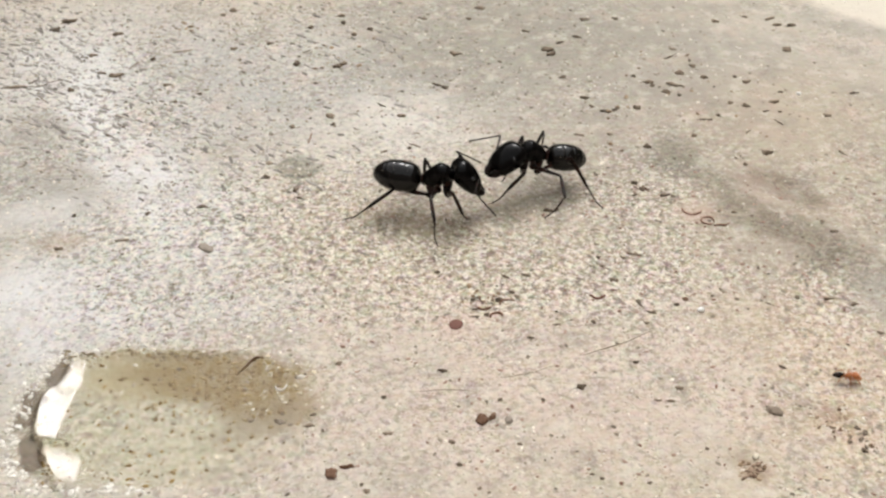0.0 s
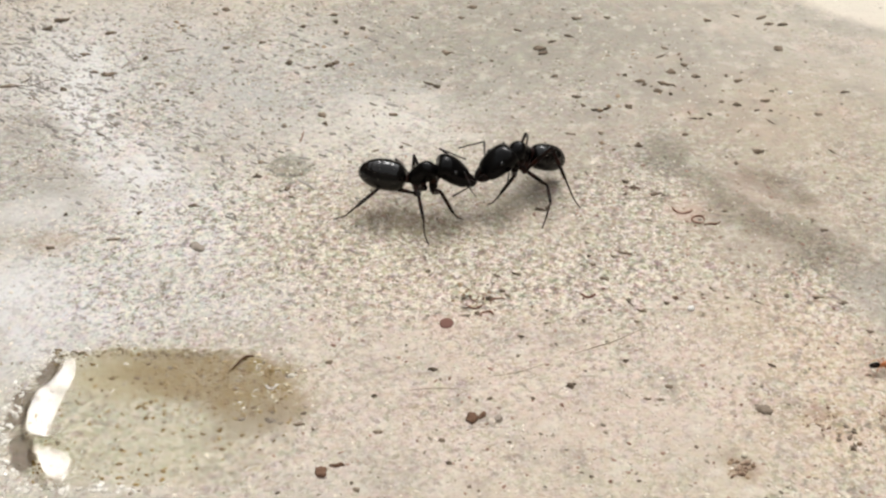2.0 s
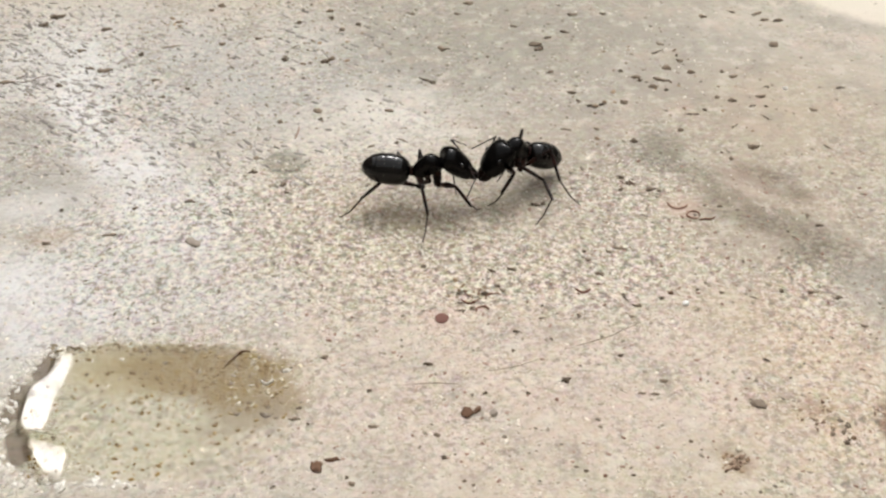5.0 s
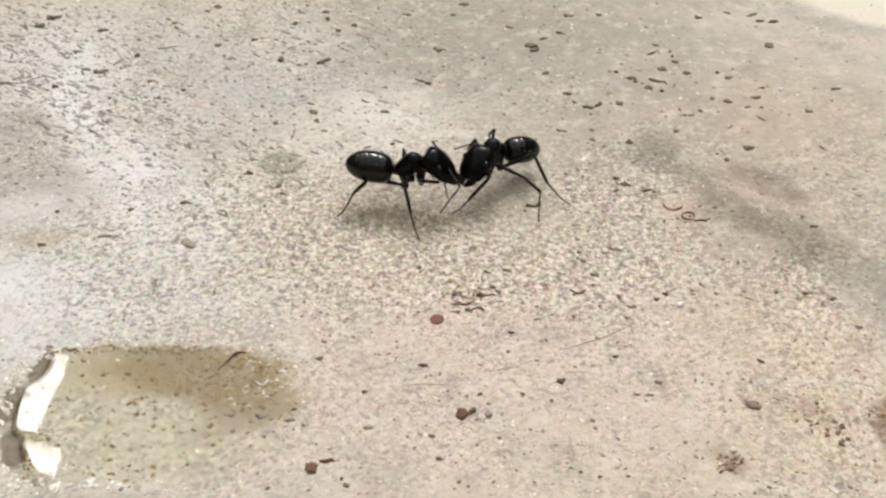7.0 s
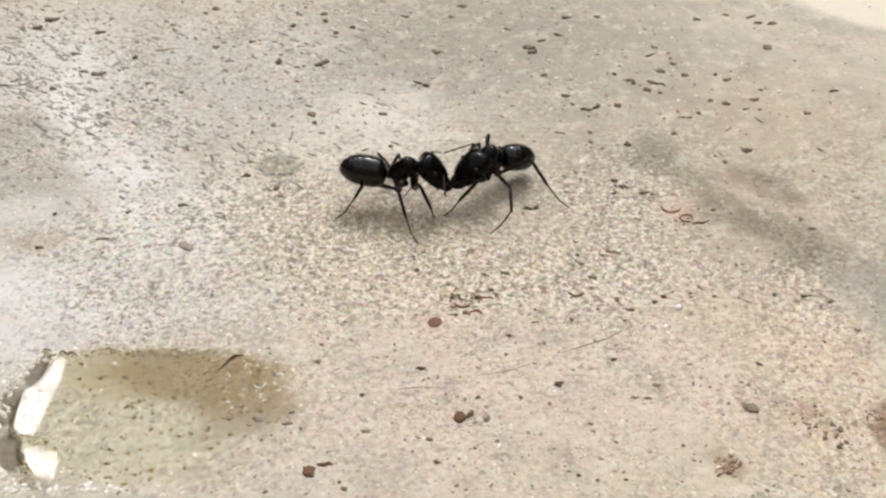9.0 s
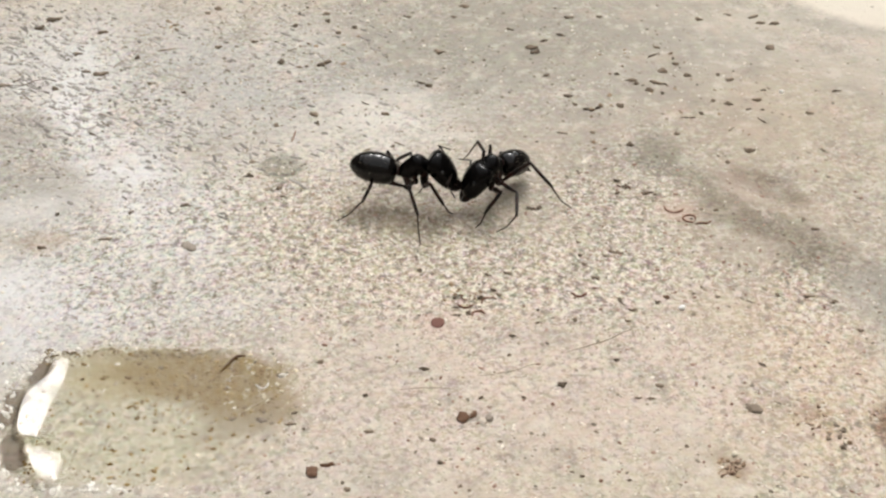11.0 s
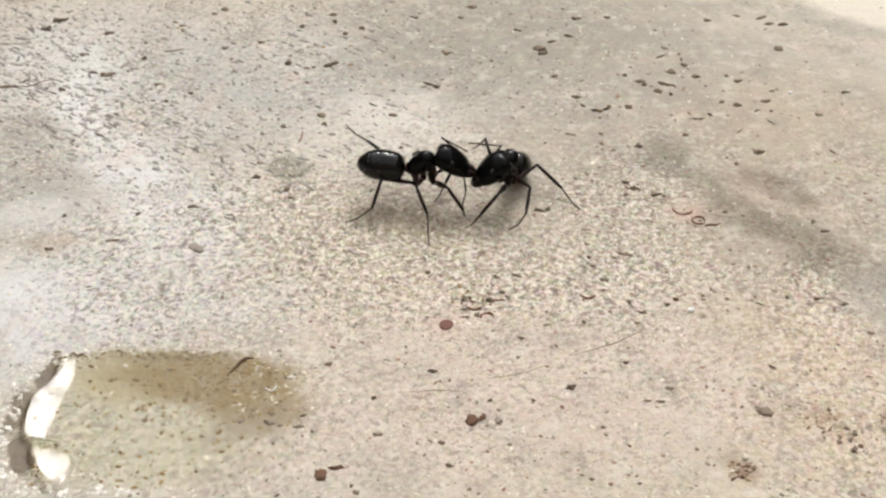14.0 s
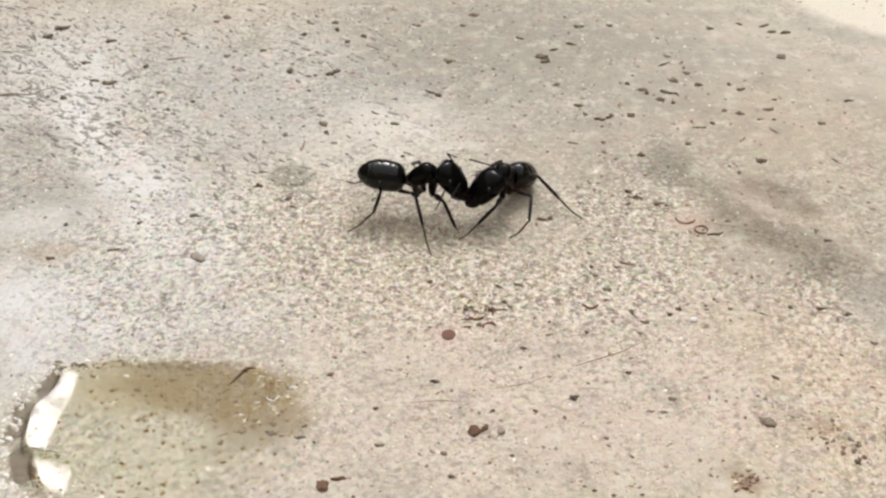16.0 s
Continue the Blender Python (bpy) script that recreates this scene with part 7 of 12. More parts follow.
    walk(west_ant_parts["fore_femur_right"], [
        (0, mm(0.73, -0.48, 1.9, 0, -36.8, -79.7)), (0.5, mm(0.82, -0.46, 1.96, 0, -37, -77)), (1, mm(0.78, -0.49, 1.9, 0, -39.1, -76.6)),
        (1.2, mm(0.72, -0.46, 1.73, 0, -41.9, -73)), (1.5, mm(0.64, -0.42, 1.49, 0, -42.5, -64.7)), (2, mm(0.83, -0.39, 1.88, 0, -34.1, -76.5)),
        (2.5, mm(0.84, -0.5, 2.07, 0, -33.8, -79.8)), (3, mm(0.88, -0.49, 2.12, 0, -35, -77.2)), (3.5, mm(0.88, -0.47, 2.13, 0, -28.9, -55)),
        (4, mm(0.8, -0.33, 2, 0, -23.7, -47.5)), (4.2, mm(0.8, -0.32, 1.99, 0, -24.2, -49.3)), (6.3, mm(0.77, -0.33, 1.83, 0, -26, -56.8)),
        (6.5, mm(0.77, -0.34, 1.82, 0, -26, -56.7)), (6.75, mm(0.82, -0.35, 1.98, 0, -32.1, -73.3)), (7, mm(0.87, -0.37, 2.15, 0, -37.5, -91.9)),
        (7.2, mm(0.93, -0.32, 2.09, 0, -25.1, -52.1)), (7.5, mm(0.93, -0.33, 1.9, 0, -31.8, -64.1)), (8, mm(0.84, -0.31, 1.82, 0, -37.4, -69.4)),
        (8.5, mm(0.78, -0.36, 1.84, 0, -35.7, -65.7)), (8.8, mm(0.78, -0.37, 1.94, 0, -36.5, -71.4)), (9, mm(0.79, -0.36, 2.01, 0, -37.2, -78)),
        (9.2, mm(0.81, -0.36, 2.01, 0, -34, -79.5)), (11.3, mm(0.81, -0.38, 1.93, 0, -36.4, -77.9)), (11.5, mm(0.81, -0.38, 1.92, 0, -35.7, -76.7)),
        (11.8, mm(0.74, -0.4, 1.85, 0, -33.7, -73.4)), (12, mm(0.79, -0.38, 1.91, 0, -28.2, -74.5)), (12.3, mm(0.88, -0.4, 2.14, 0, -31.9, -79.9)),
        (12.5, mm(0.92, -0.42, 2.28, 0, -31.7, -80.1)), (13, mm(0.83, -0.4, 2.32, 0, -32.3, -82.1)), (13.3, mm(0.84, -0.38, 2.2, 0, -34.1, -85.5)),
        (13.5, mm(0.85, -0.36, 2.12, 0, -30.3, -89.2)), (13.8, mm(0.87, -0.36, 2.14, 0, -18.2, -56.8)), (14, mm(0.78, -0.39, 2.06, 0, -20.7, -62.9)),
        (14.3, mm(0.78, -0.42, 2.12, 0, -23.6, -65.7)), (14.5, mm(0.78, -0.44, 2.16, 0, -25.1, -68.1)), (15, mm(0.73, -0.43, 2.07, 0, -25.3, -66.8)),
        (15.3, mm(0.73, -0.39, 1.97, 0, -18.1, -70.5)), (15.5, mm(0.72, -0.37, 1.91, 0, -16.5, -69.8)), (16, mm(0.69, -0.42, 2.03, 0, -20.1, -70.4)),
    ])
    walk(west_ant_parts["fore_tibia_right"], [
        (0, mm(1.16, -2.85, 3.7, 0, 68.9, -0.6)), (0.5, mm(1.36, -2.79, 3.77, 0, 65.6, 44.8)), (1, mm(1.32, -2.75, 3.79, 0, 66.6, 31.5)),
        (1.2, mm(1.37, -2.6, 3.73, 0, 66.4, 1.4)), (1.5, mm(1.58, -2.42, 3.51, 0, 59, -28.5)), (2, mm(1.41, -2.81, 3.56, 0, 61.7, -13.1)),
        (2.5, mm(1.28, -2.95, 3.74, 0, 66.9, 1.4)), (3, mm(1.43, -2.88, 3.84, 0, 70.4, 0.9)), (3.5, mm(2.39, -2.62, 3.58, 0, 64.8, -3.6)),
        (4, mm(2.65, -2.35, 3.21, 0, 54.9, -7)), (4.2, mm(2.58, -2.39, 3.23, 0, 54.8, -8.3)), (6.3, mm(2.25, -2.59, 3.15, 0, 50.1, -11.9)),
        (6.5, mm(2.25, -2.59, 3.13, 0, 48.1, -13.3)), (6.75, mm(1.55, -2.78, 3.58, 0, 45.6, 10.4)), (7, mm(0.78, -2.75, 3.97, 0, 27, 39.1)),
        (7.2, mm(2.6, -2.46, 3.37, 0, 43, 38.1)), (7.5, mm(2.04, -2.62, 3.48, 0, 52.4, 56.2)), (8, mm(1.68, -2.54, 3.64, 0, 59.1, 13.8)),
        (8.5, mm(1.78, -2.58, 3.59, 0, 61.6, -30.9)), (8.8, mm(1.55, -2.65, 3.72, 0, 62.3, -30.4)), (9, mm(1.29, -2.7, 3.82, 0, 62.8, -27.4)),
        (9.2, mm(1.27, -2.8, 3.69, 0, 57.3, -38.9)), (11.3, mm(1.32, -2.74, 3.71, 0, 60.2, -10.2)), (11.5, mm(1.37, -2.75, 3.68, 0, 58.4, -27.7)),
        (11.8, mm(1.46, -2.79, 3.52, 0, 50.9, -46.4)), (12, mm(1.5, -2.93, 3.33, 0, 56.5, -40.8)), (12.3, mm(1.33, -2.9, 3.73, 0, 70, -5.8)),
        (12.5, mm(1.36, -2.94, 3.86, 0, 70.4, 39.6)), (13, mm(1.18, -2.91, 3.92, 0, 77.2, -3.9)), (13.3, mm(1.04, -2.85, 3.88, 0, 74.4, -46.1)),
        (13.5, mm(0.88, -2.95, 3.63, 0, 56.4, 12.3)), (13.8, mm(2.43, -2.74, 3.08, 0, 28, 49.5)), (14, mm(2.06, -2.89, 3.12, 0, 39.6, -41.7)),
        (14.3, mm(1.91, -2.92, 3.32, 0, 46.2, -45.3)), (14.5, mm(1.79, -2.96, 3.44, 0, 53.5, -41.9)), (15, mm(1.8, -2.92, 3.36, 0, 52.2, -51.4)),
        (15.3, mm(1.68, -3.08, 2.91, 0, 40.6, -52)), (15.5, mm(1.71, -3.07, 2.76, 0, 34.9, -60.8)), (16, mm(1.64, -3.07, 3.06, 0, 45, -53.9)),
    ])
    walk(west_ant_parts["fore_tarsus_right"], [
        (0, mm(1.99, -2.85, 1.56, 0, 45.9, 65)), (0.5, mm(2.03, -2.12, 1.67, 0, 50.9, 61.2)), (1, mm(2.1, -2.28, 1.68, 0, 51.1, 62.1)),
        (1.2, mm(2.29, -2.58, 1.62, 0, 48.4, 63)), (1.5, mm(2.63, -2.98, 1.54, 0, 45.4, 64.5)), (2, mm(2.47, -3.05, 1.54, 0, 45.2, 53.6)),
        (2.5, mm(2.19, -2.93, 1.62, 0, 48.5, 51.7)), (3, mm(2.2, -2.87, 1.67, 0, 50.5, 53.5)), (3.5, mm(3.36, -2.68, 1.5, 0, 43.8, 62.1)),
        (4, mm(3.97, -2.52, 1.33, 0, 37.5, 66.5)), (4.2, mm(3.9, -2.59, 1.35, 0, 38.2, 65.8)), (6.3, mm(3.69, -2.89, 1.38, 0, 39.4, 59.4)),
        (6.5, mm(3.74, -2.94, 1.42, 0, 40.8, 63.4)), (6.75, mm(3.13, -2.49, 1.93, 0, 21.8, 90.6)), (7, mm(2.37, -1.46, 2.93, 0, 18.9, 107.8)),
        (7.2, mm(3.93, -1.43, 1.8, 0, 56.2, 85.9)), (7.5, mm(2.82, -1.46, 1.66, 0, 50.4, 66)), (8, mm(2.82, -2.26, 1.67, 0, 50.2, 26.7)),
        (8.5, mm(2.72, -3.15, 1.57, 0, 46.7, 64.7)), (8.8, mm(2.47, -3.19, 1.68, 0, 51.2, 71.5)), (9, mm(2.22, -3.19, 1.78, 0, 55.3, 72.5)),
        (9.2, mm(2.23, -3.58, 1.75, 0, 54.2, 74.5)), (11.3, mm(2.44, -2.94, 1.72, 0, 52.4, 44.6)), (11.5, mm(2.44, -3.31, 1.72, 0, 52.6, 57.4)),
        (11.8, mm(2.46, -3.84, 1.73, 0, 53.3, 69.4)), (12, mm(2.46, -3.76, 1.41, 0, 40.4, 80.9)), (12.3, mm(2.11, -2.98, 1.56, 0, 46.1, 74.7)),
        (12.5, mm(1.95, -2.45, 1.69, 0, 51.3, 64.2)), (13, mm(1.69, -2.95, 1.68, 0, 51.1, 76.2)), (13.3, mm(1.47, -3.3, 1.67, 0, 50.3, 76.9)),
        (13.5, mm(2.13, -2.68, 1.72, 0, 35.3, 54.4)), (13.8, mm(3.75, -1.2, 2, 0, 68.5, 114.4)), (14, mm(3.38, -4.07, 1.65, 0, 49.8, 79.5)),
        (14.3, mm(3.03, -4.06, 1.66, 0, 50, 75.4)), (14.5, mm(2.81, -3.87, 1.59, 0, 47.5, 75.8)), (15, mm(2.68, -4.02, 1.54, 0, 45.2, 74.2)),
        (15.3, mm(2.75, -4.46, 1.41, 0, 40.2, 79)), (15.5, mm(2.63, -4.72, 1.45, 0, 41.7, 77.5)), (16, mm(2.59, -4.39, 1.43, 0, 41.2, 74.4)),
    ])
    walk(west_ant_parts["mid_femur_right"], [
        (0, mm(0, -0.42, 2.36, 0, -21.9, -104.9)), (0.5, mm(0.07, -0.43, 2.39, 0, -27.8, -107)), (1, mm(0.04, -0.42, 2.34, 0, -31.1, -104.5)),
        (1.2, mm(0, -0.43, 2.2, 0, -31.8, -99.9)), (1.5, mm(-0.05, -0.42, 2.01, 0, -32.4, -93.3)), (2, mm(0.09, -0.42, 2.31, 0, -28.2, -103.1)),
        (2.5, mm(0.09, -0.43, 2.47, 0, -27.6, -107.1)), (3, mm(0.12, -0.43, 2.51, 0, -28.8, -106)), (3.5, mm(0.11, -0.43, 2.51, 0, -27.8, -99.5)),
        (4, mm(0.08, -0.42, 2.47, 0, -25.3, -104.5)), (4.2, mm(0.08, -0.41, 2.46, 0, -25.3, -104.4)), (6.3, mm(0.06, -0.42, 2.31, 0, -26, -102.7)),
        (6.5, mm(0.06, -0.42, 2.3, 0, -26.1, -102.6)), (6.75, mm(0.09, -0.41, 2.43, 0, -27.2, -104.1)), (7, mm(0.12, -0.42, 2.57, 0, -28.2, -105.7)),
        (7.2, mm(0.17, -0.4, 2.49, 0, -24.7, -102.5)), (7.5, mm(0.17, -0.41, 2.3, 0, -28.4, -102.5)), (8, mm(0.11, -0.41, 2.27, 0, -28.3, -104)),
        (8.5, mm(0.06, -0.42, 2.31, 0, -26.8, -103.7)), (8.8, mm(0.06, -0.42, 2.4, 0, -26.2, -103.9)), (9, mm(0.07, -0.42, 2.47, 0, -25.9, -104.2)),
        (9.2, mm(0.08, -0.42, 2.47, 0, -25.8, -104.2)), (11.3, mm(0.08, -0.42, 2.38, 0, -25.8, -102.6)), (11.5, mm(0.08, -0.42, 2.37, 0, -25.8, -102.2)),
        (11.8, mm(0.03, -0.42, 2.33, 0, -25, -101.4)), (12, mm(0.06, -0.42, 2.37, 0, -21, -99.3)), (12.3, mm(0.12, -0.42, 2.55, 0, -22.9, -101.9)),
        (12.5, mm(0.15, -0.43, 2.66, 0, -24.2, -103.5)), (13, mm(0.09, -0.42, 2.75, 0, -23.1, -103.9)), (13.3, mm(0.1, -0.42, 2.63, 0, -23, -108.2)),
        (13.5, mm(0.11, -0.42, 2.55, 0, -17.2, -108.8)), (13.8, mm(0.12, -0.42, 2.57, 0, -15.7, -104.8)), (14, mm(0.06, -0.42, 2.52, 0, -16.9, -102.9)),
        (14.3, mm(0.04, -0.42, 2.57, 0, -19.6, -104.1)), (14.5, mm(0.04, -0.42, 2.61, 0, -24.9, -106.7)), (15, mm(0.01, -0.42, 2.55, 0, -22.6, -103.9)),
        (15.3, mm(0.02, -0.42, 2.46, 0, -23.3, -106)), (15.5, mm(0.02, -0.42, 2.4, 0, -21.5, -105.8)), (16, mm(-0.01, -0.42, 2.52, 0, -21.9, -104.9)),
    ])
    walk(west_ant_parts["mid_tibia_right"], [
        (0, mm(-0.69, -3.02, 3.45, 0, 17.7, -82.2)), (0.5, mm(-0.68, -2.88, 3.74, 0, 25.3, -80.7)), (1, mm(-0.58, -2.83, 3.84, 0, 26.5, -80.1)),
        (1.2, mm(-0.43, -2.85, 3.73, 0, 23.6, -80.1)), (1.5, mm(-0.19, -2.86, 3.56, 0, 19.8, -80)), (2, mm(-0.49, -2.91, 3.69, 0, 23.8, -79)),
        (2.5, mm(-0.67, -2.89, 3.82, 0, 26.3, -77.9)), (3, mm(-0.58, -2.88, 3.9, 0, 27.9, -77.2)), (3.5, mm(-0.31, -2.96, 3.87, 0, 27.4, -77.7)),
        (4, mm(-0.57, -2.96, 3.71, 0, 25.1, -78.4)), (4.2, mm(-0.57, -2.95, 3.7, 0, 25.6, -78)), (6.3, mm(-0.51, -2.96, 3.58, 0, 23.5, -78.3)),
        (6.5, mm(-0.51, -2.96, 3.57, 0, 23.2, -79.1)), (6.75, mm(-0.53, -2.91, 3.76, 0, 29.5, -77.6)), (7, mm(-0.57, -2.88, 3.94, 0, 36.8, -74.3)),
        (7.2, mm(-0.4, -2.98, 3.7, 0, 37.3, -71.8)), (7.5, mm(-0.39, -2.9, 3.68, 0, 38.9, -69.8)), (8, mm(-0.5, -2.89, 3.64, 0, 32.7, -72.4)),
        (8.5, mm(-0.56, -2.93, 3.62, 0, 30.2, -72.8)), (8.8, mm(-0.57, -2.95, 3.68, 0, 29.9, -72.8)), (9, mm(-0.57, -2.95, 3.73, 0, 30.7, -72.7)),
        (9.2, mm(-0.56, -2.95, 3.73, 0, 31, -70.9)), (11.3, mm(-0.49, -2.96, 3.65, 0, 28.9, -71.2)), (11.5, mm(-0.47, -2.97, 3.64, 0, 29.9, -71)),
        (11.8, mm(-0.49, -3, 3.55, 0, 30.4, -70.7)), (12, mm(-0.37, -3.09, 3.41, 0, 28, -71.9)), (12.3, mm(-0.43, -3.03, 3.68, 0, 29.5, -71.2)),
        (12.5, mm(-0.47, -3, 3.85, 0, 33.3, -70)), (13, mm(-0.55, -3, 3.89, 0, 58.5, -55.2)), (13.3, mm(-0.73, -2.96, 3.77, 0, 53.1, -62.1)),
        (13.5, mm(-0.79, -3.04, 3.41, 0, 26.8, -67)), (13.8, mm(-0.59, -3.12, 3.35, 0, 28.7, -66.5)), (14, mm(-0.56, -3.13, 3.36, 0, 28.9, -66.5)),
        (14.3, mm(-0.62, -3.07, 3.55, 0, 29.9, -69.7)), (14.5, mm(-0.71, -2.94, 3.84, 0, 54.1, -56.9)), (15, mm(-0.63, -3.02, 3.67, 0, 29, -74.1)),
        (15.3, mm(-0.72, -2.98, 3.61, 0, 29.4, -76.2)), (15.5, mm(-0.72, -3.01, 3.46, 0, 33.3, -74.5)), (16, mm(-0.7, -3.02, 3.61, 0, 31.6, -74.6)),
    ])
    walk(west_ant_parts["mid_tarsus_right"], [
        (0, mm(-0.34, -5.57, 2.63, 0, 82.3, 43.4)), (0.5, mm(-0.29, -5.29, 2.58, 0, 77.3, 70.5)), (1, mm(-0.16, -5.21, 2.63, 0, 83.3, 83.2)),
        (1.2, mm(0, -5.29, 2.65, 0, 85.9, 72.1)), (1.5, mm(0.25, -5.36, 2.65, 0, 87.3, -29.3)), (2, mm(-0.02, -5.34, 2.6, 0, 78.9, -24.1)),
        (2.5, mm(-0.16, -5.26, 2.62, 0, 81.9, -29.5)), (3, mm(-0.05, -5.2, 2.64, 0, 85.3, -72.6)), (3.5, mm(0.2, -5.3, 2.63, 0, 83.1, -124.4)),
        (4, mm(-0.08, -5.35, 2.57, 0, 75.9, -142.6)), (4.2, mm(-0.06, -5.33, 2.54, 0, 73.3, -145.5)), (6.3, mm(-0.01, -5.38, 2.51, 0, 71.2, -51.9)),
        (6.5, mm(-0.04, -5.4, 2.51, 0, 70.9, -52.7)), (6.75, mm(-0.03, -5.21, 2.43, 0, 66.3, -50.2)), (7, mm(0.01, -4.96, 2.33, 0, 61, -52.2)),
        (7.2, mm(0.27, -5.02, 2.07, 0, 50.7, -40.6)), (7.5, mm(0.34, -4.87, 1.98, 0, 48.7, -53.4)), (8, mm(0.18, -5.05, 2.18, 0, 55.1, -55)),
        (8.5, mm(0.13, -5.16, 2.26, 0, 57.9, -53.5)), (8.8, mm(0.13, -5.18, 2.34, 0, 61.7, -43)), (9, mm(0.12, -5.17, 2.36, 0, 62.5, -33.3)),
        (9.2, mm(0.2, -5.14, 2.34, 0, 61.6, -34.2)), (11.3, mm(0.27, -5.2, 2.34, 0, 61.8, -80.2)), (11.5, mm(0.29, -5.18, 2.29, 0, 59.5, -77.9)),
        (11.8, mm(0.28, -5.2, 2.19, 0, 55.4, -60.9)), (12, mm(0.37, -5.36, 2.14, 0, 53.5, -55.4)), (12.3, mm(0.33, -5.26, 2.35, 0, 62.1, -50.1)),
        (12.5, mm(0.3, -5.12, 2.37, 0, 63.3, -52.3)), (13, mm(0.25, -4.16, 1.59, 0, 36.3, -73.8)), (13.3, mm(0.02, -4.39, 1.61, 0, 36.9, -70.8)),
        (13.5, mm(0.16, -5.26, 2.2, 0, 55.2, -93.9)), (13.8, mm(0.36, -5.29, 2.06, 0, 50.4, -88)), (14, mm(0.38, -5.3, 2.05, 0, 50.6, -85.2)),
        (14.3, mm(0.19, -5.26, 2.2, 0, 55.8, -80)), (14.5, mm(0.15, -4.27, 1.65, 0, 37.9, -83.9)), (15, mm(0.02, -5.29, 2.35, 0, 62.4, -71.7)),
        (15.3, mm(-0.16, -5.26, 2.28, 0, 59.4, -59.9)), (15.5, mm(-0.12, -5.19, 1.98, 0, 48.1, -66.9)), (16, mm(-0.09, -5.24, 2.19, 0, 55.6, -61)),
    ])
    walk(west_ant_parts["hind_femur_right"], [
        (0, mm(-0.53, -0.34, 1.69, 0, -13.5, -179.1)), (0.5, mm(-0.43, -0.37, 1.69, 0, -14.6, -183.4)), (1, mm(-0.46, -0.35, 1.65, 0, -15.8, -184.9)),
        (1.2, mm(-0.55, -0.36, 1.53, 0, -18.2, -183.4)), (1.5, mm(-0.64, -0.38, 1.38, 0, -29.6, -167.7)), (2, mm(-0.42, -0.41, 1.63, 0, -14.4, -180.5)),
        (2.5, mm(-0.39, -0.36, 1.76, 0, -12.5, -181.8)), (3, mm(-0.35, -0.37, 1.79, 0, -13.3, -183.7)), (3.5, mm(-0.35, -0.37, 1.79, 0, -13.8, -183)),
        (4, mm(-0.46, -0.45, 1.81, 0, -12.3, -181.6)), (4.2, mm(-0.46, -0.44, 1.8, 0, -12.2, -181.8)), (6.3, mm(-0.49, -0.45, 1.66, 0, -8.8, -189.6)),
        (6.5, mm(-0.5, -0.45, 1.64, 0, -8.2, -190.8)), (6.75, mm(-0.43, -0.43, 1.76, 0, -5.5, -193.3)), (7, mm(-0.39, -0.42, 1.87, 0, -3.9, -194.7)),
        (7.2, mm(-0.3, -0.42, 1.78, 0, -4.3, -195.1)), (7.5, mm(-0.31, -0.43, 1.58, 0, -4.9, -195.9)), (8, mm(-0.41, -0.44, 1.59, 0, -4.5, -197.6)),
        (8.5, mm(-0.49, -0.42, 1.64, 0, -2.2, -199.9)), (8.8, mm(-0.48, -0.43, 1.73, 0, -0.8, -201.9)), (9, mm(-0.47, -0.43, 1.8, 0, 0.3, -203.2)),
        (9.2, mm(-0.45, -0.43, 1.79, 0, 0.1, -203.1)), (11.3, mm(-0.45, -0.41, 1.7, 0, -4.1, -196.8)), (11.5, mm(-0.45, -0.41, 1.69, 0, -3.8, -197.2)),
        (11.8, mm(-0.53, -0.4, 1.67, 0, -1.2, -199.3)), (12, mm(-0.47, -0.41, 1.7, 0, -0.7, -198.9)), (12.3, mm(-0.37, -0.4, 1.85, 0, -4.2, -197)),
        (12.5, mm(-0.32, -0.4, 1.94, 0, -5.8, -196.5)), (13, mm(-0.42, -0.39, 2.06, 0, -3.6, -196.4)), (13.3, mm(-0.41, -0.42, 1.94, 0, -7.4, -190.9)),
        (13.5, mm(-0.41, -0.42, 1.86, 0, -11, -183.4)), (13.8, mm(-0.38, -0.42, 1.87, 0, -15.5, -172.2)), (14, mm(-0.48, -0.41, 1.84, 0, -17.4, -167.3)),
        (14.3, mm(-0.49, -0.38, 1.9, 0, -17.7, -170.9)), (14.5, mm(-0.48, -0.38, 1.94, 0, -16.2, -177.2)), (15, mm(-0.54, -0.38, 1.89, 0, -19.9, -173.5)),
        (15.3, mm(-0.54, -0.4, 1.81, 0, -18.7, -172.7)), (15.5, mm(-0.55, -0.41, 1.75, 0, -19.6, -168)), (16, mm(-0.58, -0.39, 1.88, 0, -0.1, -202)),
    ])
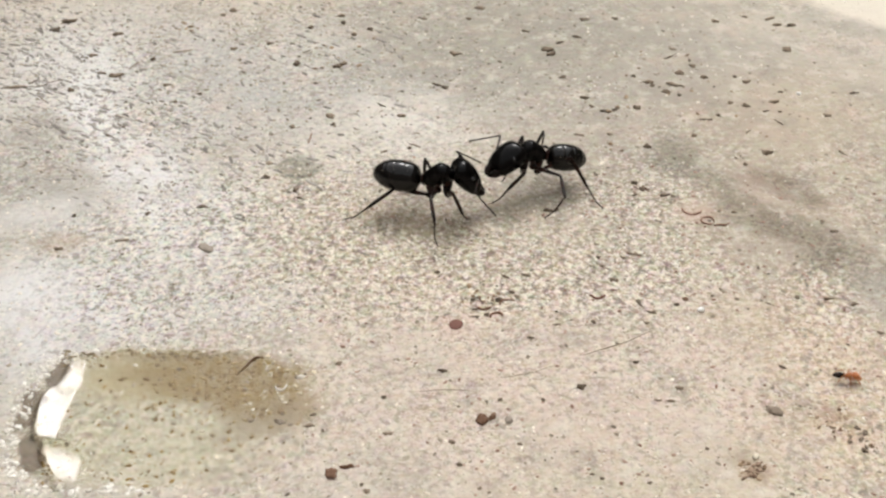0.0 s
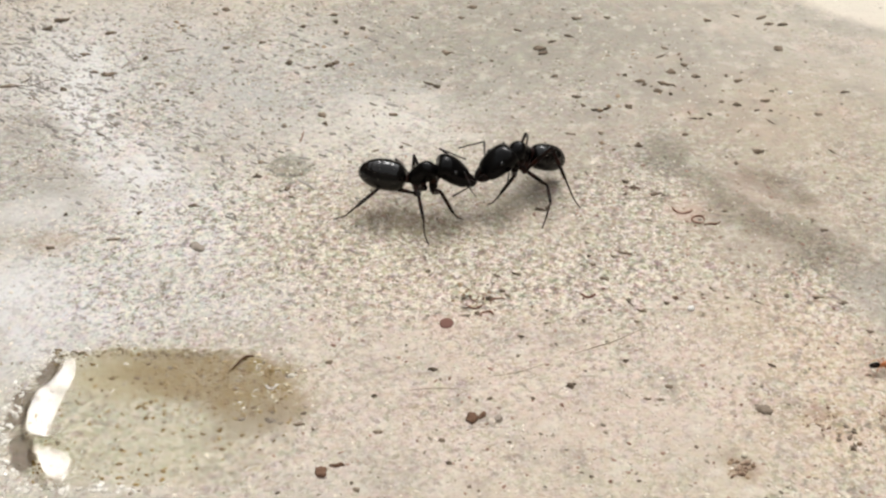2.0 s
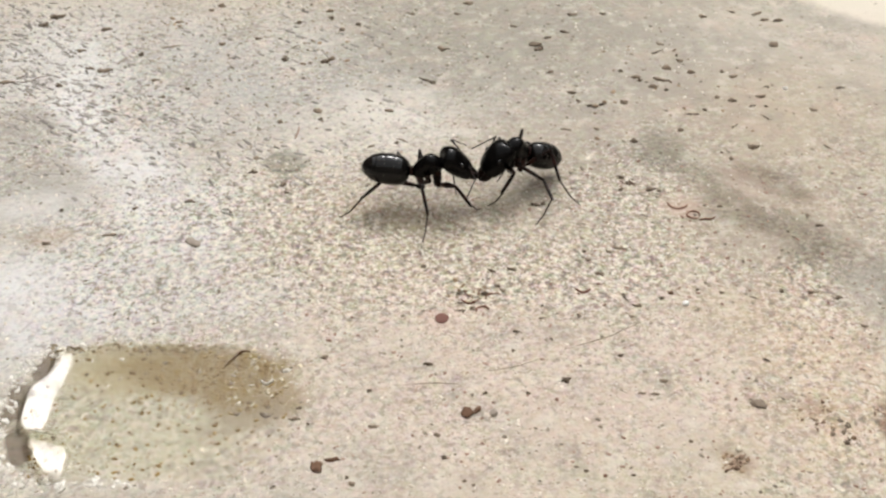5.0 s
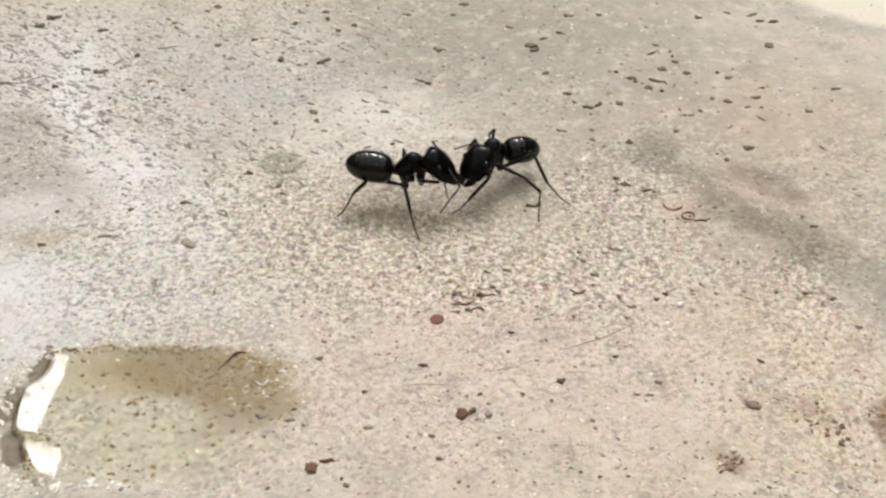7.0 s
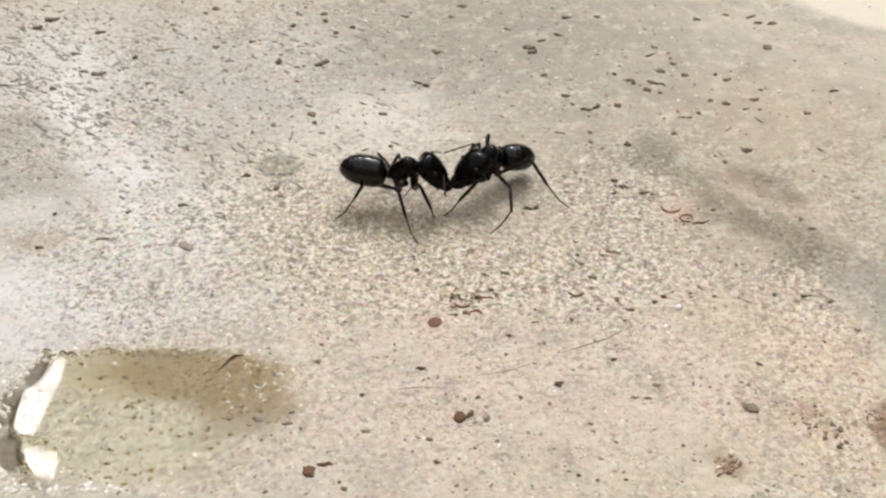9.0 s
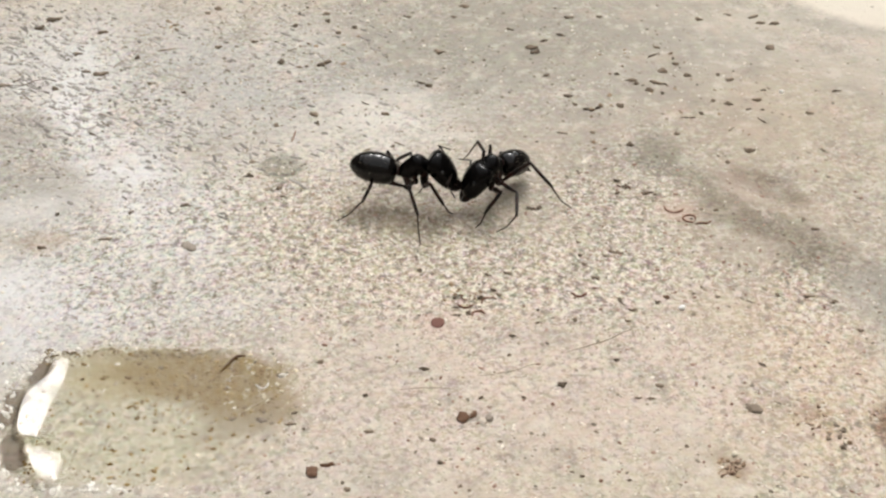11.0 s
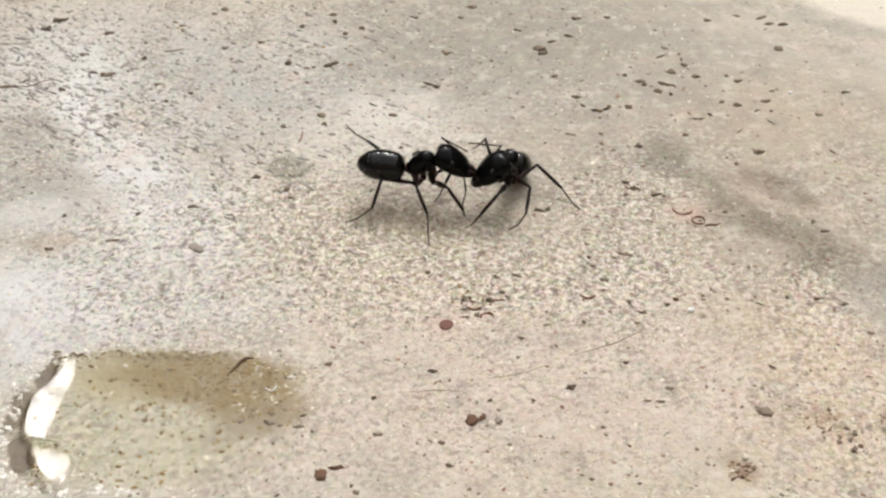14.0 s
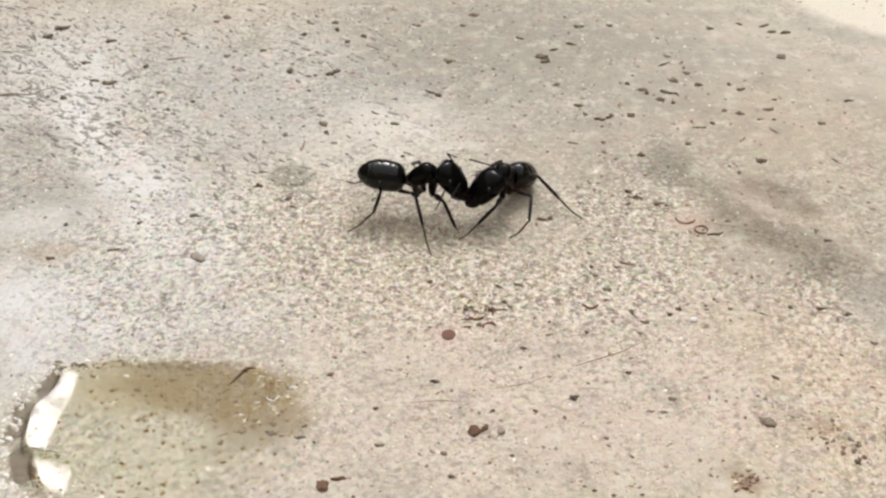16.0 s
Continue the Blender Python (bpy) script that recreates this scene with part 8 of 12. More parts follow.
    walk(west_ant_parts["hind_tibia_right"], [
        (0, mm(-3.74, -0.4, 2.46, 0, 13.2, -140.9)), (0.5, mm(-3.62, -0.18, 2.52, 0, 16.3, -145.7)), (1, mm(-3.63, -0.07, 2.55, 0, 16.9, -144.3)),
        (1.2, mm(-3.68, -0.17, 2.56, 0, 16.8, -138.6)), (1.5, mm(-3.44, -0.99, 3.01, 0, 25.8, -143.8)), (2, mm(-3.62, -0.38, 2.45, 0, 10.8, -133.1)),
        (2.5, mm(-3.61, -0.26, 2.47, 0, 13.1, -140)), (3, mm(-3.55, -0.16, 2.55, 0, 15.7, -143.2)), (3.5, mm(-3.55, -0.2, 2.58, 0, 14, -134.6)),
        (4, mm(-3.68, -0.36, 2.51, 0, 12, -135.3)), (4.2, mm(-3.69, -0.34, 2.49, 0, 12.7, -136.9)), (6.3, mm(-3.71, 0.1, 2.16, 0, -1.8, -116.4)),
        (6.5, mm(-3.71, 0.16, 2.11, 0, -1.9, -116.3)), (6.75, mm(-3.63, 0.33, 2.08, 0, -3.6, -116)), (7, mm(-3.57, 0.42, 2.1, 0, -4.3, -116)),
        (7.2, mm(-3.48, 0.44, 2.02, 0, -10.6, -112.7)), (7.5, mm(-3.47, 0.47, 1.86, 0, -9.1, -107.6)), (8, mm(-3.55, 0.55, 1.85, 0, -5.5, -107.5)),
        (8.5, mm(-3.59, 0.7, 1.77, 0, -4, -106.2)), (8.8, mm(-3.54, 0.8, 1.78, 0, -4.8, -105.1)), (9, mm(-3.5, 0.88, 1.78, 0, -5.9, -104.5)),
        (9.2, mm(-3.48, 0.87, 1.79, 0, -6.1, -102.9)), (11.3, mm(-3.6, 0.54, 1.94, 0, 7.7, -106.9)), (11.5, mm(-3.59, 0.56, 1.92, 0, 7.5, -105.3)),
        (11.8, mm(-3.64, 0.69, 1.74, 0, 4.6, -96)), (12, mm(-3.59, 0.66, 1.74, 0, 3.1, -93.8)), (12.3, mm(-3.51, 0.56, 2.09, 0, 5.3, -98)),
        (12.5, mm(-3.47, 0.54, 2.27, 0, 7.2, -101.6)), (13, mm(-3.58, 0.54, 2.27, 0, 7.6, -103)), (13.3, mm(-3.62, 0.2, 2.37, 0, 8.2, -105.1)),
        (13.5, mm(-3.64, -0.23, 2.49, 0, 14, -117.3)), (13.8, mm(-3.53, -0.85, 2.76, 0, 16, -112.8)), (14, mm(-3.55, -1.1, 2.83, 0, 23.6, -105.8)),
        (14.3, mm(-3.59, -0.88, 2.9, 0, 21.7, -108.8)), (14.5, mm(-3.65, -0.53, 2.85, 0, 24.6, -106.5)), (15, mm(-3.62, -0.74, 3.02, 0, 22.8, -110.2)),
        (15.3, mm(-3.65, -0.8, 2.87, 0, 27.6, -102.3)), (15.5, mm(-3.59, -1.06, 2.86, 0, 24.3, -103.8)), (16, mm(-3.64, 0.85, 1.88, 0, 11.3, -102.1)),
    ])
    walk(west_ant_parts["hind_tarsus_right"], [
        (0, mm(-6, -2.24, 1.77, 0, 38, 161.2)), (0.5, mm(-6, -1.81, 1.68, 0, 35.7, 158.8)), (1, mm(-5.96, -1.75, 1.68, 0, 35.5, 165)),
        (1.2, mm(-5.83, -2.07, 1.7, 0, 36, 162.2)), (1.5, mm(-5.62, -2.59, 1.7, 0, 36.2, 156.8)), (2, mm(-5.63, -2.53, 1.88, 0, 40.9, 161.4)),
        (2.5, mm(-5.85, -2.14, 1.79, 0, 38.6, 169.4)), (3, mm(-5.86, -1.9, 1.73, 0, 36.9, 177)), (3.5, mm(-5.6, -2.27, 1.86, 0, 40.2, 174.7)),
        (4, mm(-5.77, -2.43, 1.89, 0, 40.9, 180.7)), (4.2, mm(-5.82, -2.34, 1.83, 0, 39.4, 183.3)), (6.3, mm(-5.04, -2.59, 2.25, 0, 52, 185.6)),
        (6.5, mm(-5.03, -2.53, 2.22, 0, 50.8, 188.3)), (6.75, mm(-4.94, -2.36, 2.27, 0, 52.3, 192.2)), (7, mm(-4.88, -2.27, 2.32, 0, 54.3, 194.3)),
        (7.2, mm(-4.62, -2.28, 2.58, 0, 64.2, 205)), (7.5, mm(-4.37, -2.35, 2.34, 0, 54.3, 200.7)), (8, mm(-4.45, -2.3, 2.13, 0, 48.2, 201.3)),
        (8.5, mm(-4.43, -2.17, 1.98, 0, 43.6, 203.2)), (8.8, mm(-4.32, -2.08, 2.03, 0, 45.1, 199.4)), (9, mm(-4.24, -2.01, 2.09, 0, 46.7, 195.7)),
        (9.2, mm(-4.15, -2.04, 2.1, 0, 47.3, 195.4)), (11.3, mm(-4.46, -2.3, 1.54, 0, 32, 200)), (11.5, mm(-4.38, -2.31, 1.52, 0, 31.7, 200.9)),
        (11.8, mm(-3.95, -2.28, 1.5, 0, 31.3, 202.1)), (12, mm(-3.8, -2.33, 1.58, 0, 33.1, 205.2)), (12.3, mm(-3.93, -2.39, 1.81, 0, 39.1, 193.3)),
        (12.5, mm(-4.06, -2.38, 1.9, 0, 41.4, 190.2)), (13, mm(-4.25, -2.36, 1.87, 0, 40.6, 193.9)), (13.3, mm(-4.4, -2.67, 1.94, 0, 42.4, 190.8)),
        (13.5, mm(-4.98, -2.82, 1.76, 0, 37.9, 195.1)), (13.8, mm(-4.65, -3.51, 1.93, 0, 42.3, 183.5)), (14, mm(-4.3, -3.74, 1.63, 0, 34.3, 177.3)),
        (14.3, mm(-4.49, -3.52, 1.8, 0, 38.5, 176.6)), (14.5, mm(-4.42, -3.15, 1.61, 0, 33.9, 175.7)), (15, mm(-4.57, -3.33, 1.85, 0, 40, 174.5)),
        (15.3, mm(-4.21, -3.4, 1.48, 0, 30.7, 172.8)), (15.5, mm(-4.24, -3.71, 1.63, 0, 34.3, 173.9)), (16, mm(-4.26, -2.03, 1.29, 0, 26.2, 208.1)),
    ])
    # the east ant
    walk(east_ant, [
        (0, mm(7.69, 9.21, 0)), (0.5, mm(7.67, 9.1, 0)), (1, mm(7.56, 9.17, 0)), (1.2, mm(5.99, 9.87, 0)),
        (1.5, mm(7, 8.3, 0)), (2, mm(7.36, 8.6, 0)), (2.5, mm(7.21, 8.77, 0)), (3, mm(7.22, 8.72, 0)),
        (3.5, mm(7.22, 8.72, 0)), (4, mm(7.74, 8.99, 0)), (4.2, mm(7.83, 8.93, 0)), (6.3, mm(6.91, 7.83, 0)),
        (6.5, mm(6.85, 7.84, 0)), (6.75, mm(6.4, 8.31, 0)), (7, mm(5.95, 8.78, 0)), (7.2, mm(5.56, 7.51, 0)),
        (7.5, mm(6.14, 6.88, 0)), (8, mm(6.11, 7.04, 0)), (8.5, mm(6.14, 7.38, 0)), (8.8, mm(6.02, 7.87, 0)),
        (9, mm(5.88, 8.36, 0)), (9.2, mm(5.55, 7.48, 0)), (11.3, mm(5.74, 6.99, 0)), (11.5, mm(5.65, 7.01, 0)),
        (11.8, mm(5.29, 7.82, 0)), (12, mm(5.73, 7.47, 0)), (12.3, mm(5.91, 7.72, 0)), (12.5, mm(6.11, 7.4, 0)),
        (13, mm(6.01, 7.34, 0)), (13.3, mm(6.12, 7.23, 0)), (13.5, mm(6.33, 7.36, 0)), (13.8, mm(6.71, 7.66, 0)),
        (14, mm(6.53, 7.6, 0)), (14.3, mm(6.38, 7.55, 0)), (14.5, mm(6.39, 7.51, 0)), (15, mm(6.4, 7.54, 0)),
        (15.3, mm(5.94, 7.29, 0)), (15.5, mm(5.98, 7.51, 0)), (16, mm(5.85, 7.54, 0)),
    ])
    walk(east_ant_parts["thorax"], [
        (0, mm(1.1, 0.23, 3, 0, -23.5, -168.4)), (0.5, mm(1.12, 0.15, 2.99, 0, -22.5, -172.3)), (1, mm(1.13, 0.02, 3.01, 0, -22.2, -179.1)),
        (1.2, mm(1.12, 0.05, 3.47, 0, -23.8, -177.1)), (1.5, mm(0.74, 0.53, 3.07, 0, -42.5, -144.2)), (2, mm(0.84, 0.69, 3.14, 0, -27.3, -140.5)),
        (2.5, mm(0.92, 0.57, 2.97, 0, -28.7, -148.4)), (3, mm(0.87, 0.61, 2.93, 0, -29.8, -145.4)), (3.5, mm(0.86, 0.58, 2.94, 0, -32.1, -145.8)),
        (4, mm(0.87, 0.52, 3.03, 0, -33.5, -148.9)), (4.2, mm(0.86, 0.53, 3.03, 0, -33.8, -148.5)), (6.3, mm(0.8, 0.64, 3.02, 0, -33.4, -141.5)),
        (6.5, mm(0.83, 0.59, 3.02, 0, -34.4, -144.7)), (6.75, mm(0.8, 0.69, 3, 0, -30.6, -139.1)), (7, mm(0.75, 0.8, 2.98, 0, -26.7, -133.3)),
        (7.2, mm(0.87, 0.75, 3.04, 0, -21, -139.4)), (7.5, mm(0.83, 0.71, 3.12, 0, -27, -139.9)), (8, mm(0.84, 0.69, 3.05, 0, -26.5, -140.6)),
        (8.5, mm(0.85, 0.7, 3, 0, -26.7, -140.8)), (8.8, mm(0.74, 0.79, 2.91, 0, -27.7, -133.3)), (9, mm(0.67, 0.85, 2.85, 0, -27.7, -128.2)),
        (9.2, mm(0.59, 0.92, 2.84, 0, -26.9, -122.4)), (11.3, mm(0.6, 0.93, 2.8, 0, -25.5, -123)), (11.5, mm(0.63, 0.9, 2.77, 0, -26.7, -125.1)),
        (11.8, mm(0.53, 1, 2.79, 0, -22.8, -117.9)), (12, mm(0.52, 0.92, 2.81, 0, -30, -119.4)), (12.3, mm(0.47, 0.9, 2.72, 0, -33.6, -117.5)),
        (12.5, mm(0.44, 0.99, 2.66, 0, -28.1, -113.9)), (13, mm(0.46, 0.95, 2.5, 0, -30.5, -115.7)), (13.3, mm(0.49, 0.87, 2.55, 0, -35.7, -119.9)),
        (13.5, mm(0.37, 0.86, 2.6, 0, -40.2, -113)), (13.8, mm(0.49, 0.74, 2.66, 0, -43.6, -123.4)), (14, mm(0.35, 0.84, 2.71, 0, -42.3, -112.5)),
        (14.3, mm(0.34, 0.8, 2.64, 0, -44.7, -113.4)), (14.5, mm(0.39, 0.81, 2.59, 0, -42.7, -115.3)), (15, mm(0.38, 0.83, 2.6, 0, -41.9, -114.6)),
        (15.3, mm(0.24, 0.93, 2.72, 0, -38.4, -104.5)), (15.5, mm(0.28, 0.88, 2.8, 0, -41.4, -107.7)), (16, mm(0.54, 0.91, 2.59, 0, -29.2, -120.8)),
    ])
    walk(east_ant_parts["petiole"], [
        (0, mm(1.1, 0.23, 3, 0, 14.6, 15.9)), (0.5, mm(1.12, 0.15, 2.99, 0, 15.2, 18.3)), (1, mm(1.13, 0.02, 3.01, 0, 12.6, 19.4)),
        (1.2, mm(1.12, 0.05, 3.47, 0, 17.4, 27.4)), (1.5, mm(0.74, 0.53, 3.07, 0, 23.4, 34.2)), (2, mm(0.84, 0.69, 3.14, 0, 24.9, 27.9)),
        (2.5, mm(0.92, 0.57, 2.97, 0, 24.5, 24.9)), (3, mm(0.87, 0.61, 2.93, 0, 24.7, 21.7)), (3.5, mm(0.86, 0.58, 2.94, 0, 23.4, 22.4)),
        (4, mm(0.87, 0.52, 3.03, 0, 26.3, 29.3)), (4.2, mm(0.86, 0.53, 3.03, 0, 26.4, 29.8)), (6.3, mm(0.8, 0.64, 3.02, 0, 24.3, 30.1)),
        (6.5, mm(0.83, 0.59, 3.02, 0, 23.5, 28.9)), (6.75, mm(0.8, 0.69, 3, 0, 19, 29.6)), (7, mm(0.75, 0.8, 2.98, 0, 14.4, 30.5)),
        (7.2, mm(0.87, 0.75, 3.04, 0, 21.6, 37.5)), (7.5, mm(0.83, 0.71, 3.12, 0, 23.6, 33.5)), (8, mm(0.84, 0.69, 3.05, 0, 22.8, 34.7)),
        (8.5, mm(0.85, 0.7, 3, 0, 24.5, 35.3)), (8.8, mm(0.74, 0.79, 2.91, 0, 21.8, 33.2)), (9, mm(0.67, 0.85, 2.85, 0, 20, 31.8)),
        (9.2, mm(0.59, 0.92, 2.84, 0, 31, 46.8)), (11.3, mm(0.6, 0.93, 2.8, 0, 17.2, 47.8)), (11.5, mm(0.63, 0.9, 2.77, 0, 16.8, 48.1)),
        (11.8, mm(0.53, 1, 2.79, 0, 18.3, 45.4)), (12, mm(0.52, 0.92, 2.81, 0, 26.8, 72.2)), (12.3, mm(0.47, 0.9, 2.72, 0, 31.2, 64.4)),
        (12.5, mm(0.44, 0.99, 2.66, 0, 28.7, 67.7)), (13, mm(0.46, 0.95, 2.5, 0, 25.4, 64.4)), (13.3, mm(0.49, 0.87, 2.55, 0, 26.4, 66.2)),
        (13.5, mm(0.37, 0.86, 2.6, 0, 27.9, 73)), (13.8, mm(0.49, 0.74, 2.66, 0, 35.1, 77.6)), (14, mm(0.35, 0.84, 2.71, 0, 33.2, 73.1)),
        (14.3, mm(0.34, 0.8, 2.64, 0, 29, 71.4)), (14.5, mm(0.39, 0.81, 2.59, 0, 29.2, 72.2)), (15, mm(0.38, 0.83, 2.6, 0, 29, 71.4)),
        (15.3, mm(0.24, 0.93, 2.72, 0, 32.7, 60.8)), (15.5, mm(0.28, 0.88, 2.8, 0, 32, 61.3)), (16, mm(0.54, 0.91, 2.59, 0, 28.7, 53.8)),
    ])
    walk(east_ant_parts["gaster"], [
        (0, mm(1.1, 0.23, 3, 0, 14.6, 15.9)), (0.5, mm(1.12, 0.15, 2.99, 0, 15.2, 18.3)), (1, mm(1.13, 0.02, 3.01, 0, 12.6, 19.4)),
        (1.2, mm(1.12, 0.05, 3.47, 0, 17.4, 27.4)), (1.5, mm(0.74, 0.53, 3.07, 0, 23.4, 34.2)), (2, mm(0.84, 0.69, 3.14, 0, 24.9, 27.9)),
        (2.5, mm(0.92, 0.57, 2.97, 0, 24.5, 24.9)), (3, mm(0.87, 0.61, 2.93, 0, 24.7, 21.7)), (3.5, mm(0.86, 0.58, 2.94, 0, 23.4, 22.4)),
        (4, mm(0.87, 0.52, 3.03, 0, 26.3, 29.3)), (4.2, mm(0.86, 0.53, 3.03, 0, 26.4, 29.8)), (6.3, mm(0.8, 0.64, 3.02, 0, 24.3, 30.1)),
        (6.5, mm(0.83, 0.59, 3.02, 0, 23.5, 28.9)), (6.75, mm(0.8, 0.69, 3, 0, 19, 29.6)), (7, mm(0.75, 0.8, 2.98, 0, 14.4, 30.5)),
        (7.2, mm(0.87, 0.75, 3.04, 0, 21.6, 37.5)), (7.5, mm(0.83, 0.71, 3.12, 0, 23.6, 33.5)), (8, mm(0.84, 0.69, 3.05, 0, 22.8, 34.7)),
        (8.5, mm(0.85, 0.7, 3, 0, 24.5, 35.3)), (8.8, mm(0.74, 0.79, 2.91, 0, 21.8, 33.2)), (9, mm(0.67, 0.85, 2.85, 0, 20, 31.8)),
        (9.2, mm(0.59, 0.92, 2.84, 0, 31, 46.8)), (11.3, mm(0.6, 0.93, 2.8, 0, 17.2, 47.8)), (11.5, mm(0.63, 0.9, 2.77, 0, 16.8, 48.1)),
        (11.8, mm(0.53, 1, 2.79, 0, 18.3, 45.4)), (12, mm(0.52, 0.92, 2.81, 0, 26.8, 72.2)), (12.3, mm(0.47, 0.9, 2.72, 0, 31.2, 64.4)),
        (12.5, mm(0.44, 0.99, 2.66, 0, 28.7, 67.7)), (13, mm(0.46, 0.95, 2.5, 0, 25.4, 64.4)), (13.3, mm(0.49, 0.87, 2.55, 0, 26.4, 66.2)),
        (13.5, mm(0.37, 0.86, 2.6, 0, 27.9, 73)), (13.8, mm(0.49, 0.74, 2.66, 0, 35.1, 77.6)), (14, mm(0.35, 0.84, 2.71, 0, 33.2, 73.1)),
        (14.3, mm(0.34, 0.8, 2.64, 0, 29, 71.4)), (14.5, mm(0.39, 0.81, 2.59, 0, 29.2, 72.2)), (15, mm(0.38, 0.83, 2.6, 0, 29, 71.4)),
        (15.3, mm(0.24, 0.93, 2.72, 0, 32.7, 60.8)), (15.5, mm(0.28, 0.88, 2.8, 0, 32, 61.3)), (16, mm(0.54, 0.91, 2.59, 0, 28.7, 53.8)),
    ])
    walk(east_ant_parts["head"], [
        (0, mm(-1.1, -0.22, 3.97, 0, 19.9, -144.9)), (0.5, mm(-1.12, -0.15, 3.93, 0, 15.3, -140.2)), (1, mm(-1.13, -0.02, 3.94, 0, 16.8, -137.4)),
        (1.2, mm(-1.12, -0.06, 4.46, 0, 30.9, -201.9)), (1.5, mm(-0.73, -0.53, 4.72, 0, 35.5, -170.5)), (2, mm(-0.84, -0.69, 4.26, 0, 27, -152.8)),
        (2.5, mm(-0.91, -0.56, 4.15, 0, 29, -138.6)), (3, mm(-0.88, -0.6, 4.15, 0, 30.9, -140.1)), (3.5, mm(-0.85, -0.59, 4.24, 0, 33.3, -141.4)),
        (4, mm(-0.88, -0.53, 4.38, 0, 39.9, -141.5)), (4.2, mm(-0.87, -0.53, 4.39, 0, 40.1, -142.6)), (6.3, mm(-0.8, -0.63, 4.37, 0, 48.2, -174.7)),
        (6.5, mm(-0.82, -0.58, 4.4, 0, 47.7, -169.2)), (6.75, mm(-0.8, -0.69, 4.25, 0, 39.6, -148.7)), (7, mm(-0.75, -0.79, 4.08, 0, 31.1, -128.6)),
        (7.2, mm(-0.87, -0.74, 3.92, 0, 39, -163.4)), (7.5, mm(-0.84, -0.7, 4.23, 0, 48.3, -186.5)), (8, mm(-0.85, -0.7, 4.14, 0, 49.9, -180.1)),
        (8.5, mm(-0.85, -0.69, 4.1, 0, 46.4, -169.3)), (8.8, mm(-0.75, -0.79, 4.05, 0, 38.6, -158.6)), (9, mm(-0.67, -0.86, 3.99, 0, 33.1, -151.6)),
        (9.2, mm(-0.59, -0.92, 3.95, 0, 39, -178.9)), (11.3, mm(-0.6, -0.92, 3.85, 0, 55.6, -167.4)), (11.5, mm(-0.63, -0.89, 3.87, 0, 56.6, -166.6)),
        (11.8, mm(-0.52, -0.99, 3.74, 0, 54.6, -181)), (12, mm(-0.52, -0.92, 4.04, 0, 39.8, -193.6)), (12.3, mm(-0.47, -0.91, 4.07, 0, 40.8, -191.3)),
        (12.5, mm(-0.44, -0.98, 3.81, 0, 26.6, -161.6)), (13, mm(-0.46, -0.95, 3.75, 0, 32.9, -164.6)), (13.3, mm(-0.5, -0.86, 3.98, 0, 31.4, -160.6)),
        (13.5, mm(-0.36, -0.86, 4.18, 0, 48.2, -191.6)), (13.8, mm(-0.49, -0.74, 4.35, 0, 41.4, -181.9)), (14, mm(-0.34, -0.84, 4.36, 0, 36.4, -173.1)),
        (14.3, mm(-0.35, -0.79, 4.36, 0, 40.7, -173)), (14.5, mm(-0.39, -0.81, 4.25, 0, 41.6, -173.8)), (15, mm(-0.38, -0.83, 4.24, 0, 40.9, -173.3)),
        (15.3, mm(-0.25, -0.93, 4.25, 0, 40.5, -195.7)), (15.5, mm(-0.28, -0.87, 4.42, 0, 40.3, -189.4)), (16, mm(-0.55, -0.92, 3.78, 0, 36.4, -156.1)),
    ])
